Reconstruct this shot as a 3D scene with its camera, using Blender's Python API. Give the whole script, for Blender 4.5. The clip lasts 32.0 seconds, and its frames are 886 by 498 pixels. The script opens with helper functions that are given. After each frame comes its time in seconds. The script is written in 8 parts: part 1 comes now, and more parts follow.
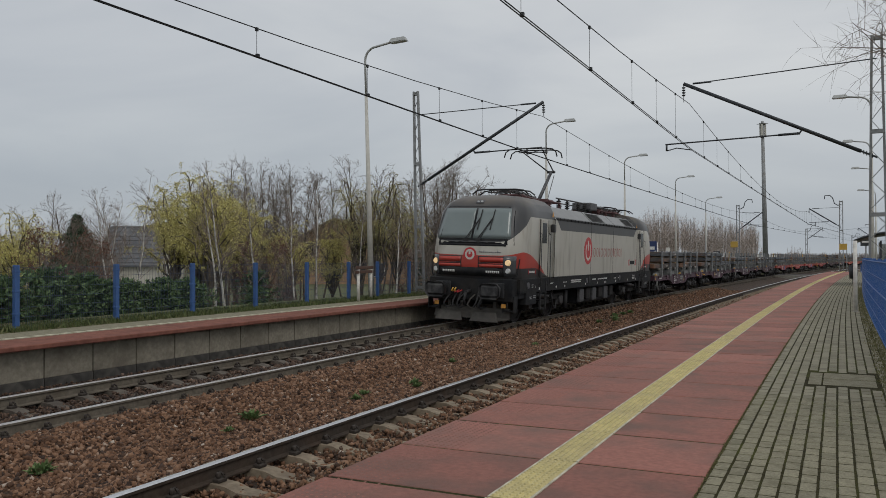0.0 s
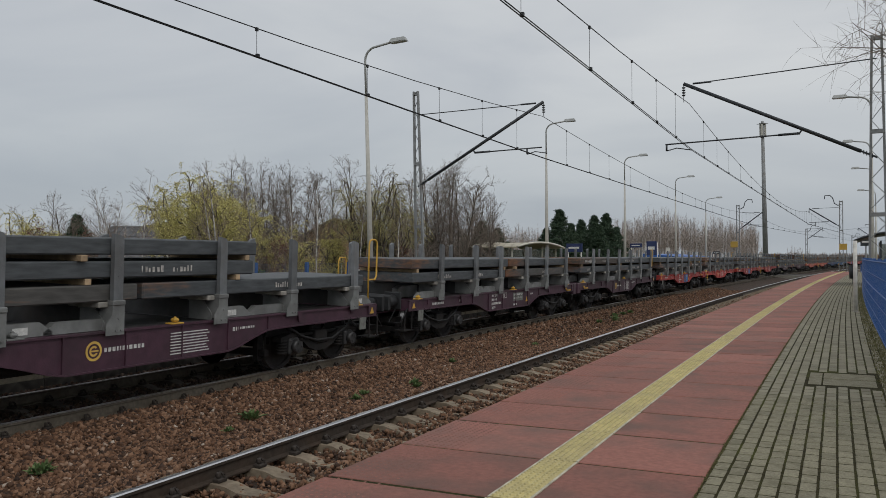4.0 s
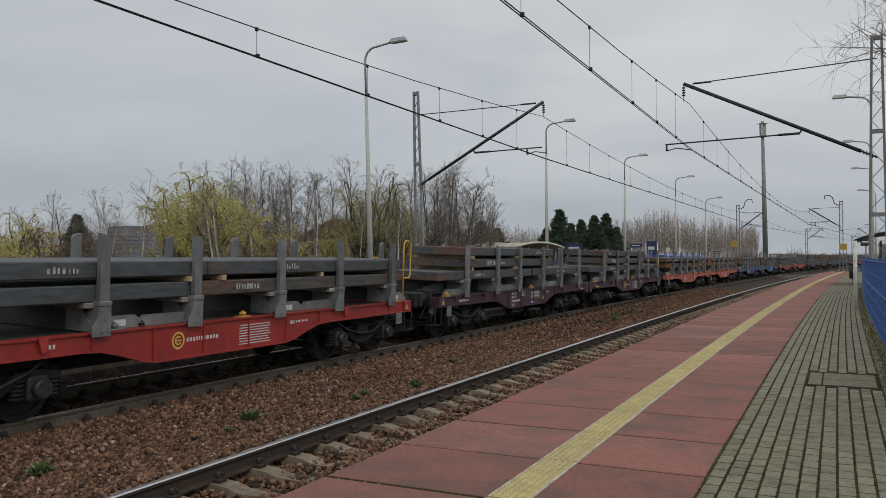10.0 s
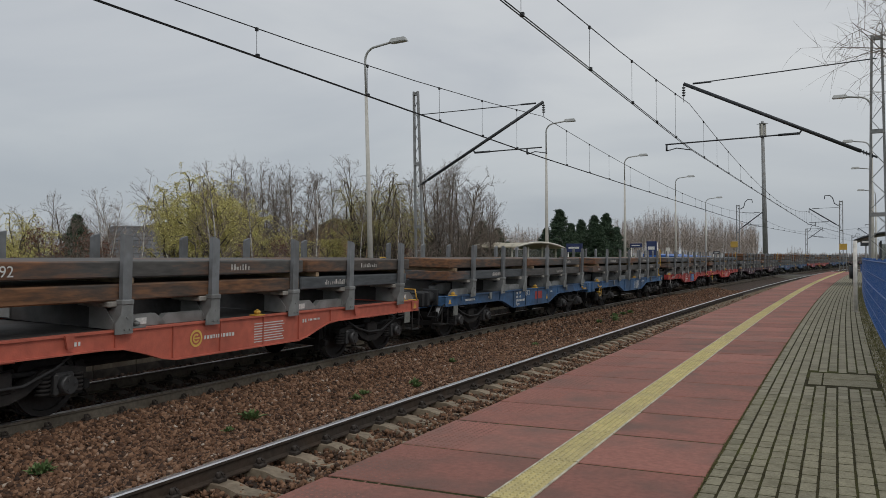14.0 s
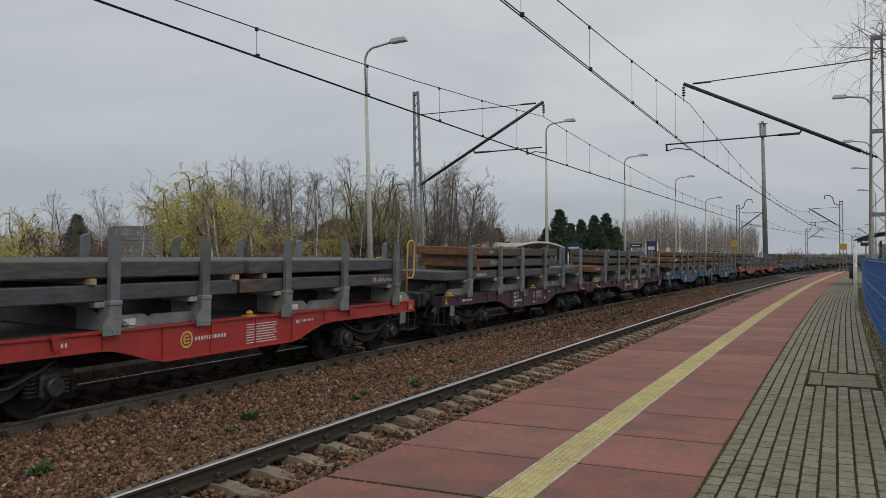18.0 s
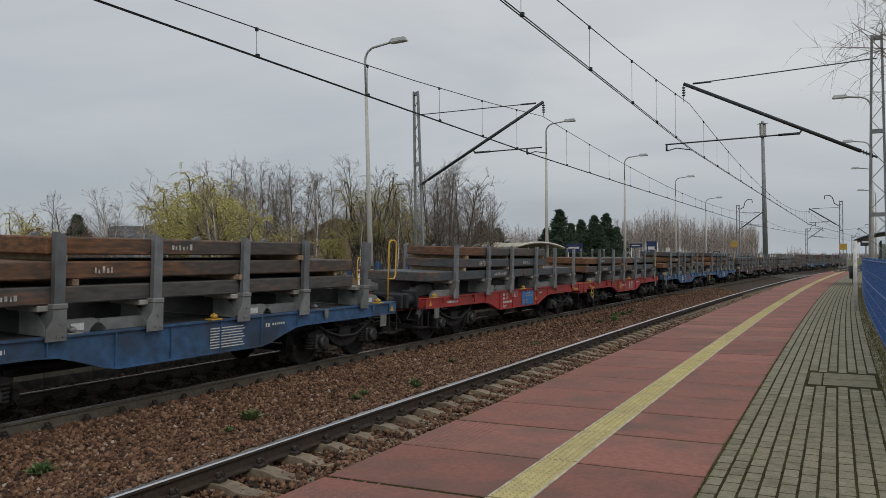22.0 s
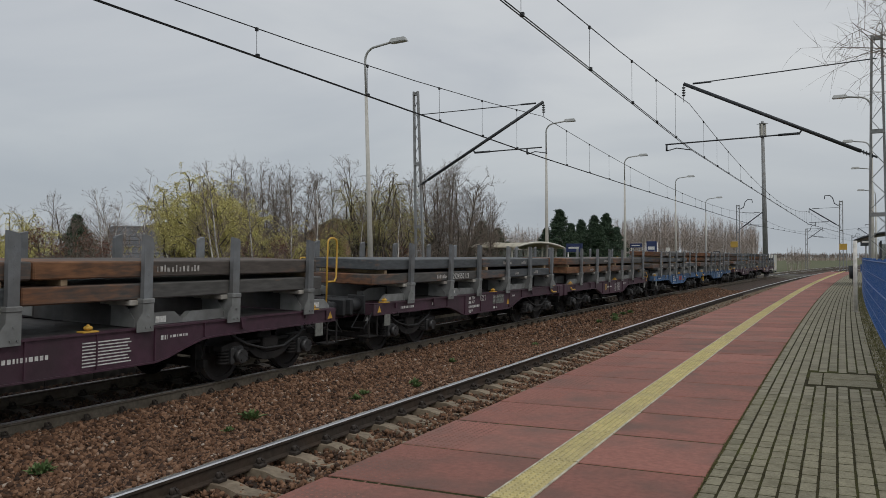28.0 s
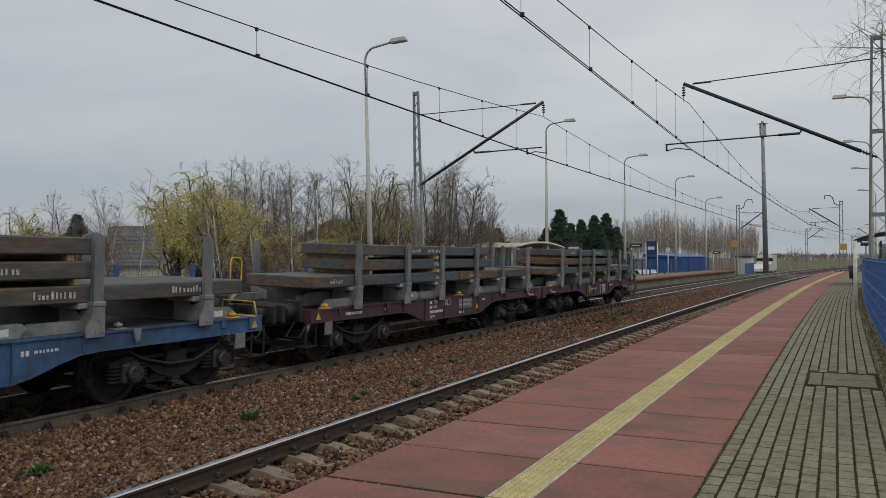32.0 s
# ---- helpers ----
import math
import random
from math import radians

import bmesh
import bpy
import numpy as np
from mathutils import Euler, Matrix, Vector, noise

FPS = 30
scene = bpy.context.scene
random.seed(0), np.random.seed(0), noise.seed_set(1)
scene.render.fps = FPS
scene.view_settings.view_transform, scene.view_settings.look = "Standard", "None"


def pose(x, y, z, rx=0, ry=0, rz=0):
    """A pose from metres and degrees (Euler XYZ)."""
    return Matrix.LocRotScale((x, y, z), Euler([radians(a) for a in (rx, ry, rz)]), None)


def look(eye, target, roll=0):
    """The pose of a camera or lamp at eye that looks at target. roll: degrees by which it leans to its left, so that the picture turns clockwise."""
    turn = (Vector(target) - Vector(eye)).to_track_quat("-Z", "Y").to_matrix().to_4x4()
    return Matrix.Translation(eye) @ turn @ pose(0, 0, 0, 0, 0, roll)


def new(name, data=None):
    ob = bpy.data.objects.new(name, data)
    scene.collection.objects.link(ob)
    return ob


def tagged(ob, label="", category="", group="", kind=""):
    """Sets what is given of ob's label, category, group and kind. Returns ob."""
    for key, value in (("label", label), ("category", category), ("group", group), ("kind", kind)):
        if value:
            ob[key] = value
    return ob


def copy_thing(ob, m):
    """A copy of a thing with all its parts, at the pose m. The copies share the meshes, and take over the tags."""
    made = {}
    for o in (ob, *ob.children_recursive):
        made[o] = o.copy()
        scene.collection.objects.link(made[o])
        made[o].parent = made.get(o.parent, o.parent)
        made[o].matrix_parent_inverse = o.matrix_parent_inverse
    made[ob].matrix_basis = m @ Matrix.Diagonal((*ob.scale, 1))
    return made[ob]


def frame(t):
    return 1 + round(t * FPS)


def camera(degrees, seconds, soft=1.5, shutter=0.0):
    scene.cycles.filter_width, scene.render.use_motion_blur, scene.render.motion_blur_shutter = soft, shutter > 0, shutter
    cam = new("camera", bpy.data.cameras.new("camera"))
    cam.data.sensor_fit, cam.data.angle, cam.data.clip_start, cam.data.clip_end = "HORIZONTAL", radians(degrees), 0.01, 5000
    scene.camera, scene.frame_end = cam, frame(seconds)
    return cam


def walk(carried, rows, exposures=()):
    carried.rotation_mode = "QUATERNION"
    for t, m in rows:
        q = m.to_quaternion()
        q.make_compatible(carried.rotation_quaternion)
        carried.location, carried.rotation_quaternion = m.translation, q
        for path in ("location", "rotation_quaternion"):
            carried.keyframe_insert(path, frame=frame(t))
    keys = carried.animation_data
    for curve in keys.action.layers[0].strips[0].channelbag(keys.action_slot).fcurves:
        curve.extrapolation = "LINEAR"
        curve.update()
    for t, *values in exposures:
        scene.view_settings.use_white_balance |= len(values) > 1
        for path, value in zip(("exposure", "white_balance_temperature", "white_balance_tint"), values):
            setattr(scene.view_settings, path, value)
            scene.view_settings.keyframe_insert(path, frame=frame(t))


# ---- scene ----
# Camera: hand-held on the near platform, quite still. Rails at z = 0, y along the track, x to the right.
cam = camera(57.17, 32.0, soft=0.85)
EYE = pose(0, 0, 2.0175, 90.631, 0, 25.757) @ pose(0, 0, 0, 0, 0, -0.169)
walk(cam, [(0.0, EYE), (32.0, EYE)], exposures=[(0.0, 0.05), (32.0, 0.05)])

# ---- light: overcast day ----
world = bpy.data.worlds.new("overcast_sky")
scene.world = world
world.use_nodes = True
wn, wl = world.node_tree.nodes, world.node_tree.links
wn.clear()
w_out = wn.new("ShaderNodeOutputWorld")
w_bg = wn.new("ShaderNodeBackground")
w_bg.inputs["Strength"].default_value = 0.1
w_sky = wn.new("ShaderNodeTexSky")
w_sky.sky_type = "NISHITA"
w_sky.sun_disc = False
w_sky.sun_elevation, w_sky.sun_rotation = radians(48), radians(120)
w_sky.air_density, w_sky.dust_density = 1.0, 3.0
w_co = wn.new("ShaderNodeTexCoord")
w_map = wn.new("ShaderNodeMapping")
w_map.inputs["Scale"].default_value = (1.3, 1.3, 5.0)
w_n = wn.new("ShaderNodeTexNoise")
w_n.inputs["Scale"].default_value, w_n.inputs["Detail"].default_value, w_n.inputs["Roughness"].default_value = 1.6, 5.0, 0.5
w_n.inputs["Distortion"].default_value = 0.4
w_ramp = wn.new("ShaderNodeValToRGB")
w_ramp.color_ramp.elements[0].position, w_ramp.color_ramp.elements[0].color = 0.3, (4.75, 5.0, 5.35, 1)
w_ramp.color_ramp.elements[1].position, w_ramp.color_ramp.elements[1].color = 0.68, (6.2, 6.35, 6.45, 1)
w_mix = wn.new("ShaderNodeMix")
w_mix.data_type = "RGBA"
w_mix.inputs["Factor"].default_value = 0.93
wl.new(w_co.outputs["Generated"], w_map.inputs["Vector"])
wl.new(w_map.outputs["Vector"], w_n.inputs["Vector"])
wl.new(w_n.outputs["Fac"], w_ramp.inputs["Fac"])
# an overcast dome: dimmer and bluer low down and on the side away from the sun
w_sep = wn.new("ShaderNodeSeparateXYZ")
wl.new(w_co.outputs["Generated"], w_sep.inputs["Vector"])
w_el = wn.new("ShaderNodeMapRange")
w_el.inputs["From Min"].default_value, w_el.inputs["From Max"].default_value = 0.0, 0.24
w_el.inputs["To Min"].default_value, w_el.inputs["To Max"].default_value = 0.0, 1.0
wl.new(w_sep.outputs["Z"], w_el.inputs["Value"])
w_dot = wn.new("ShaderNodeVectorMath")
w_dot.operation = "DOT_PRODUCT"
w_dot.inputs[1].default_value = (0.83, -0.55, 0.0)
wl.new(w_co.outputs["Generated"], w_dot.inputs[0])
w_side = wn.new("ShaderNodeMapRange")
w_side.inputs["From Min"].default_value, w_side.inputs["From Max"].default_value = -1.0, -0.4
w_side.inputs["To Min"].default_value, w_side.inputs["To Max"].default_value = -0.35, 0.0
wl.new(w_dot.outputs["Value"], w_side.inputs["Value"])
w_sum = wn.new("ShaderNodeMath")
w_sum.use_clamp = True
wl.new(w_el.outputs["Result"], w_sum.inputs[0])
wl.new(w_side.outputs["Result"], w_sum.inputs[1])
w_dim = wn.new("ShaderNodeValToRGB")
w_dim.color_ramp.elements[0].color = (0.745, 0.785, 0.82, 1)
w_dim.color_ramp.elements[1].color = (1.09, 1.085, 1.075, 1)
wl.new(w_sum.outputs["Value"], w_dim.inputs["Fac"])
w_mul = wn.new("ShaderNodeMix")
w_mul.data_type, w_mul.blend_type = "RGBA", "MULTIPLY"
w_mul.inputs["Factor"].default_value = 1.0
wl.new(w_ramp.outputs["Color"], w_mul.inputs["A"])
wl.new(w_dim.outputs["Color"], w_mul.inputs["B"])
wl.new(w_sky.outputs["Color"], w_mix.inputs["A"])
wl.new(w_mul.outputs["Result"], w_mix.inputs["B"])
wl.new(w_mix.outputs["Result"], w_bg.inputs["Color"])
wl.new(w_bg.outputs["Background"], w_out.inputs["Surface"])

sun = new("sun", bpy.data.lights.new("sun", "SUN"))
sun.data.energy, sun.data.angle, sun.data.color = 0.7, radians(25), (1.0, 0.97, 0.92)
sun.matrix_basis = look((30, -20, 40), (0, 0, 0))


# ---- materials ----
def mat(name, base, rough=0.7, metal=0.0, vary=0.25, grain=8.0, stain=None, stain_scale=0.7, stain_amount=0.5,
        bump=0.15, bump_scale=40.0, piece=0.0, spec=0.5):
    """A worn surface: base colour with fine grain, large stains of a second colour, and fine relief."""
    m = bpy.data.materials.new(name)
    m.use_nodes = True
    n, l = m.node_tree.nodes, m.node_tree.links
    b = n["Principled BSDF"]
    b.inputs["Roughness"].default_value, b.inputs["Metallic"].default_value = rough, metal
    b.inputs["Specular IOR Level"].default_value = spec
    co = n.new("ShaderNodeTexCoord")
    fine = n.new("ShaderNodeTexNoise")
    fine.inputs["Scale"].default_value, fine.inputs["Detail"].default_value = grain, 6.0
    big = n.new("ShaderNodeTexNoise")
    big.inputs["Scale"].default_value, big.inputs["Detail"].default_value = stain_scale, 5.0
    vec = co.outputs["Object"]
    if piece:
        # each piece takes another stretch of the grain
        oi = n.new("ShaderNodeObjectInfo")
        sh = n.new("ShaderNodeVectorMath")
        sh.operation = "MULTIPLY_ADD"
        l.new(oi.outputs["Random"], sh.inputs[0])
        sh.inputs[1].default_value = (31.0, 47.0, 19.0)
        l.new(vec, sh.inputs[2])
        vec = sh.outputs["Vector"]
    l.new(vec, fine.inputs["Vector"])
    l.new(vec, big.inputs["Vector"])
    dark = [c * (1 - vary) for c in base[:3]] + [1]
    lite = [min(1, c * (1 + vary)) for c in base[:3]] + [1]
    r1 = n.new("ShaderNodeValToRGB")
    r1.color_ramp.elements[0].position, r1.color_ramp.elements[0].color = 0.3, dark
    r1.color_ramp.elements[1].position, r1.color_ramp.elements[1].color = 0.7, lite
    l.new(fine.outputs["Fac"], r1.inputs["Fac"])
    col = r1.outputs["Color"]
    if stain is not None:
        r2 = n.new("ShaderNodeMapRange")
        r2.inputs["From Min"].default_value, r2.inputs["From Max"].default_value = 0.45, 0.7
        r2.inputs["To Max"].default_value = stain_amount
        l.new(big.outputs["Fac"], r2.inputs["Value"])
        mx = n.new("ShaderNodeMix")
        mx.data_type = "RGBA"
        l.new(r2.outputs["Result"], mx.inputs["Factor"])
        l.new(col, mx.inputs["A"])
        mx.inputs["B"].default_value = (*stain[:3], 1)
        col = mx.outputs["Result"]
    if piece:
        mr = n.new("ShaderNodeMapRange")
        mr.inputs["To Min"].default_value, mr.inputs["To Max"].default_value = 1 - piece, 1 + piece
        l.new(oi.outputs["Random"], mr.inputs["Value"])
        hs = n.new("ShaderNodeHueSaturation")
        l.new(mr.outputs["Result"], hs.inputs["Value"])
        l.new(col, hs.inputs["Color"])
        col = hs.outputs["Color"]
    l.new(col, b.inputs["Base Color"])
    if bump:
        bn = n.new("ShaderNodeTexNoise")
        bn.inputs["Scale"].default_value, bn.inputs["Detail"].default_value = bump_scale, 4.0
        l.new(co.outputs["Object"], bn.inputs["Vector"])
        bp = n.new("ShaderNodeBump")
        bp.inputs["Strength"].default_value, bp.inputs["Distance"].default_value = bump, 0.02
        l.new(bn.outputs["Fac"], bp.inputs["Height"])
        l.new(bp.outputs["Normal"], b.inputs["Normal"])
    return m


def island_mat(name, ramp, rough=0.9, bump=0.2):
    """A colour for each loose piece of a joined mesh, taken from a ramp."""
    m = bpy.data.materials.new(name)
    m.use_nodes = True
    n, l = m.node_tree.nodes, m.node_tree.links
    b = n["Principled BSDF"]
    b.inputs["Roughness"].default_value = rough
    g = n.new("ShaderNodeNewGeometry")
    r = n.new("ShaderNodeValToRGB")
    els = r.color_ramp.elements
    while len(els) < len(ramp):
        els.new(0.5)
    for e, (p, c) in zip(els, ramp):
        e.position, e.color = p, (*c, 1)
    l.new(g.outputs["Random Per Island"], r.inputs["Fac"])
    l.new(r.outputs["Color"], b.inputs["Base Color"])
    return m


M = {}
M["ballast"] = mat("ballast_bed", (0.045, 0.027, 0.017), 0.95, vary=0.7, grain=22, stain=(0.055, 0.04, 0.03), stain_scale=0.5, bump=0.9, bump_scale=30)
M["stone"] = island_mat("ballast_stones", [(0.0, (0.03, 0.016, 0.01)), (0.3, (0.09, 0.044, 0.023)), (0.65, (0.175, 0.09, 0.049)), (0.93, (0.255, 0.145, 0.087)), (0.985, (0.3, 0.205, 0.145)), (1.0, (0.44, 0.38, 0.32))])
# far-track stones: the shade under the wagons is put into their colour
M["shadestone"] = island_mat("shade_dark_stones", [(0.0, (0.015, 0.009, 0.007)), (0.5, (0.06, 0.034, 0.022)), (0.9, (0.11, 0.066, 0.043)), (1.0, (0.19, 0.14, 0.11))])
M["earth"] = mat("dark_earth", (0.055, 0.045, 0.035), 0.95, vary=0.5, grain=20, stain=(0.03, 0.035, 0.018), stain_scale=0.8, bump=0.6)
M["grass"] = mat("spring_grass", (0.075, 0.085, 0.03), 0.9, vary=0.4, grain=6, stain=(0.12, 0.1, 0.05), stain_scale=0.15, bump=0.5, bump_scale=12)
M["railside"] = mat("rusty_rail_steel", (0.055, 0.044, 0.036), 0.8, 0.2, vary=0.3, grain=15, stain=(0.08, 0.05, 0.033), stain_scale=2, spec=0.25)
M["railside_dusty"] = mat("dusty_rail_steel", (0.125, 0.108, 0.085), 0.85, 0.0, vary=0.25, grain=15, stain=(0.09, 0.07, 0.05), stain_scale=2, spec=0.25)
M["railtop"] = mat("polished_rail_steel", (0.62, 0.62, 0.63), 0.28, 1.0, vary=0.08, grain=20, bump=0.03)
M["railtop_dull"] = mat("worn_rail_steel", (0.55, 0.53, 0.51), 0.33, 1.0, vary=0.15, grain=20, bump=0.05)
M["sleeper"] = mat("concrete_sleeper", (0.23, 0.185, 0.13), 0.9, vary=0.25, grain=14, stain=(0.1, 0.065, 0.045), stain_scale=3, piece=0.15)
M["fastener"] = mat("rusty_fastening", (0.045, 0.036, 0.03), 0.8, 0.3)
M["concrete"] = mat("weathered_concrete", (0.23, 0.217, 0.185), 0.9, vary=0.16, grain=9, stain=(0.13, 0.12, 0.1), stain_scale=1.6, stain_amount=0.7, piece=0.1)
M["redslab"] = mat("red_concrete_slab", (0.272, 0.117, 0.092), 0.8, vary=0.16, grain=24, stain=(0.15, 0.095, 0.078), stain_scale=1.7, stain_amount=0.85, piece=0.16, bump=0.25, bump_scale=90, spec=0.3)
M["yellow"] = mat("yellow_tactile", (0.5, 0.43, 0.2), 0.75, vary=0.15, grain=12, stain=(0.4, 0.34, 0.2), stain_scale=2, stain_amount=0.6, piece=0.06)
M["border"] = mat("worn_pale_border", (0.45, 0.42, 0.32), 0.75, vary=0.3, grain=8)
M["white"] = mat("white_line", (0.62, 0.6, 0.56), 0.7, vary=0.2, grain=10)
M["paver"] = mat("grey_paver", (0.225, 0.208, 0.145), 0.9, spec=0.3, vary=0.25, grain=60, stain=(0.125, 0.112, 0.072), stain_scale=9.0, stain_amount=0.6, piece=0.11, bump=0.35, bump_scale=160)
M["moss"] = mat("mossy_joint", (0.032, 0.028, 0.013), 0.95, vary=0.5, grain=30, stain=(0.06, 0.064, 0.015), stain_scale=2.5, stain_amount=0.8, bump=0.5, spec=0.1)
M["asphalt"] = mat("asphalt", (0.06, 0.06, 0.06), 0.9, vary=0.2, grain=30)
M["pole"] = mat("galvanised_pole", (0.42, 0.43, 0.42), 0.55, 0.5, vary=0.15, grain=6, stain=(0.3, 0.3, 0.28), stain_scale=1.5)
M["concpole"] = mat("concrete_pole", (0.5, 0.49, 0.45), 0.85, vary=0.1, grain=10, stain=(0.34, 0.33, 0.3), stain_scale=1.2)
M["mast"] = mat("grey_painted_mast", (0.24, 0.25, 0.255), 0.6, 0.3, vary=0.15, grain=6, stain=(0.15, 0.13, 0.11), stain_scale=2)
M["darksteel"] = mat("dark_steel", (0.055, 0.06, 0.066), 0.55, 0.5, vary=0.2, grain=8)
M["wire"] = mat("copper_wire_dark", (0.035, 0.037, 0.04), 0.6, 0.6, vary=0.1, bump=0)
M["blue"] = mat("blue_paint", (0.035, 0.095, 0.26), 0.55, vary=0.15, grain=6, stain=(0.05, 0.09, 0.17), stain_scale=1.5)
M["lampglass"] = mat("lamp_glass", (0.55, 0.57, 0.57), 0.25, vary=0.05, bump=0)
M["bark"] = mat("dark_bark", (0.1, 0.083, 0.066), 0.95, vary=0.4, grain=6, stain=(0.11, 0.095, 0.075), stain_scale=1)
M["birch"] = mat("birch_bark", (0.5, 0.48, 0.44), 0.85, vary=0.2, grain=4, stain=(0.08, 0.07, 0.06), stain_scale=5, stain_amount=0.9)

M["wood"] = mat("pale_timber", (0.36, 0.26, 0.16), 0.85, vary=0.25, grain=9, stain=(0.2, 0.15, 0.1), stain_scale=4, piece=0.35)
M["mark"] = mat("white_marking", (0.6, 0.6, 0.58), 0.7, vary=0.25, grain=20, bump=0)


# ---- building helpers ----
def link_mesh(name, bm, material, parent=None):
    me = bpy.data.meshes.new(name)
    bmesh.ops.recalc_face_normals(bm, faces=bm.faces)
    bm.to_mesh(me)
    bm.free()
    mats = material if isinstance(material, (list, tuple)) else [material]
    for x in mats:
        me.materials.append(x)
    ob = new(name, me)
    if parent is not None:
        ob.parent = parent
    return ob


def part(name, bm, material, parent, label="", at=None):
    ob = link_mesh(name, bm, material, parent)
    if at is not None:
        ob.matrix_basis = at
    if label:
        tagged(ob, label)
    return ob


def share(name, mesh, parent, at):
    """One more object on the same mesh."""
    ob = new(name, mesh)
    ob.parent = parent
    ob.matrix_basis = at
    return ob


def thing(name, label, category, group="", at=None):
    ob = new(name)
    ob.empty_display_size = 0.1
    if at is not None:
        ob.matrix_basis = at
    return tagged(ob, label, category, group)


def structure(name, bm, material, label, category):
    return tagged(link_mesh(name, bm, material), label, category, kind="structure")


def box(bm, x0, x1, y0, y1, z0, z1, bev=0.0, mi=0):
    vs = [bm.verts.new((x, y, z)) for x in (x0, x1) for y in (y0, y1) for z in (z0, z1)]
    fs = [bm.faces.new([vs[i] for i in q]) for q in ((0, 1, 3, 2), (4, 6, 7, 5), (0, 4, 5, 1), (2, 3, 7, 6), (0, 2, 6, 4), (1, 5, 7, 3))]
    for f in fs:
        f.material_index = mi
    if bev:
        es = list({e for f in fs for e in f.edges})
        r = bmesh.ops.bevel(bm, geom=es, offset=bev, segments=1, affect="EDGES")
        for f in r["faces"]:
            f.material_index = mi
    return vs


def tube(bm, a, b, r0, r1=None, n=8, cap=True, mi=0):
    a, b = Vector(a), Vector(b)
    r1 = r0 if r1 is None else r1
    d = (b - a).normalized()
    u = d.orthogonal().normalized()
    v = d.cross(u)
    ra = [bm.verts.new(a + r0 * (math.cos(6.28318 * i / n) * u + math.sin(6.28318 * i / n) * v)) for i in range(n)]
    rb = [bm.verts.new(b + r1 * (math.cos(6.28318 * i / n) * u + math.sin(6.28318 * i / n) * v)) for i in range(n)]
    fs = [bm.faces.new((ra[i], ra[(i + 1) % n], rb[(i + 1) % n], rb[i])) for i in range(n)]
    for f in fs:
        f.smooth = n > 5
    if cap:
        fs += [bm.faces.new(ra[::-1]), bm.faces.new(rb)]
    for f in fs:
        f.material_index = mi


def path_tube(bm, pts, r, n=6, mi=0):
    """One bent tube through the points, its rings mitred at the bends."""
    pts = [Vector(p) for p in pts]
    dirs = [(b - a).normalized() for a, b in zip(pts, pts[1:])]
    u = dirs[0].orthogonal().normalized()
    rings = []
    for i, p in enumerate(pts):
        d = dirs[0] if i == 0 else dirs[-1] if i == len(dirs) else (dirs[i - 1] + dirs[i])
        d = d.normalized() if d.length > 1e-6 else dirs[i - 1]
        u = (u - d * u.dot(d)).normalized() if (u - d * u.dot(d)).length > 1e-4 else d.orthogonal().normalized()
        v = d.cross(u)
        rings.append([bm.verts.new(p + r * (math.cos(6.28318 * k / n) * u + math.sin(6.28318 * k / n) * v)) for k in range(n)])
    fs = []
    for ra, rb in zip(rings, rings[1:]):
        fs += [bm.faces.new((ra[k], ra[(k + 1) % n], rb[(k + 1) % n], rb[k])) for k in range(n)]
    for f in fs:
        f.smooth = True
    fs += [bm.faces.new(rings[0][::-1]), bm.faces.new(rings[-1])]
    for f in fs:
        f.material_index = mi


def extrude_y(bm, prof, y0, y1, mi=0):
    """A profile of (x, z) run from y0 to y1."""
    a = [bm.verts.new((x, y0, z)) for x, z in prof]
    b = [bm.verts.new((x, y1, z)) for x, z in prof]
    k = len(prof)
    fs = [bm.faces.new((a[i], a[(i + 1) % k], b[(i + 1) % k], b[i])) for i in range(k)]
    fs += [bm.faces.new(a[::-1]), bm.faces.new(b)]
    for f in fs:
        f.material_index = mi


def extrude_x(bm, prof, x0, x1, mi=0):
    """A profile of (y, z) run from x0 to x1."""
    a = [bm.verts.new((x0, y, z)) for y, z in prof]
    b = [bm.verts.new((x1, y, z)) for y, z in prof]
    k = len(prof)
    fs = [bm.faces.new((a[i], a[(i + 1) % k], b[(i + 1) % k], b[i])) for i in range(k)]
    fs += [bm.faces.new(a[::-1]), bm.faces.new(b)]
    for f in fs:
        f.material_index = mi


# ---- alignment: straight, then a wide curve to the right ----
BEND, RADIUS = 5.0, 1351.0


def al(s, x, z=0.0):
    """The place s metres along the line, x to the right of the eye's line."""
    if s < BEND:
        return Vector((x, s, z))
    p = (s - BEND) / RADIUS
    return Vector((RADIUS - (RADIUS - x) * math.cos(p), BEND + (RADIUS - x) * math.sin(p), z))


def heading(s):
    return 0.0 if s < BEND else -(s - BEND) / RADIUS


def al_pose(s, x, z=0.0, turn=0.0):
    return Matrix.Translation(al(s, x, z)) @ Matrix.Rotation(heading(s) + radians(turn), 4, "Z")


def sweep(bm, prof, s0, s1, step, mi=None, close=True):
    """A profile of (x, z) swept along the line. mi: a material index for each side."""
    cuts = [s0]
    while cuts[-1] < s1 - 1e-6:
        cuts.append(min(s1, cuts[-1] + (step if cuts[-1] >= BEND - 1e-6 else max(step, BEND - cuts[-1]))))
    rings = [[bm.verts.new(al(s, x, z)) for x, z in prof] for s in cuts]
    k = len(prof)
    for a, b in zip(rings, rings[1:]):
        for i in range(k if close else k - 1):
            f = bm.faces.new((a[i], a[(i + 1) % k], b[(i + 1) % k], b[i]))
            if mi:
                f.material_index = mi[i]
    if close:
        bm.faces.new(rings[0])
        bm.faces.new(rings[-1][::-1])


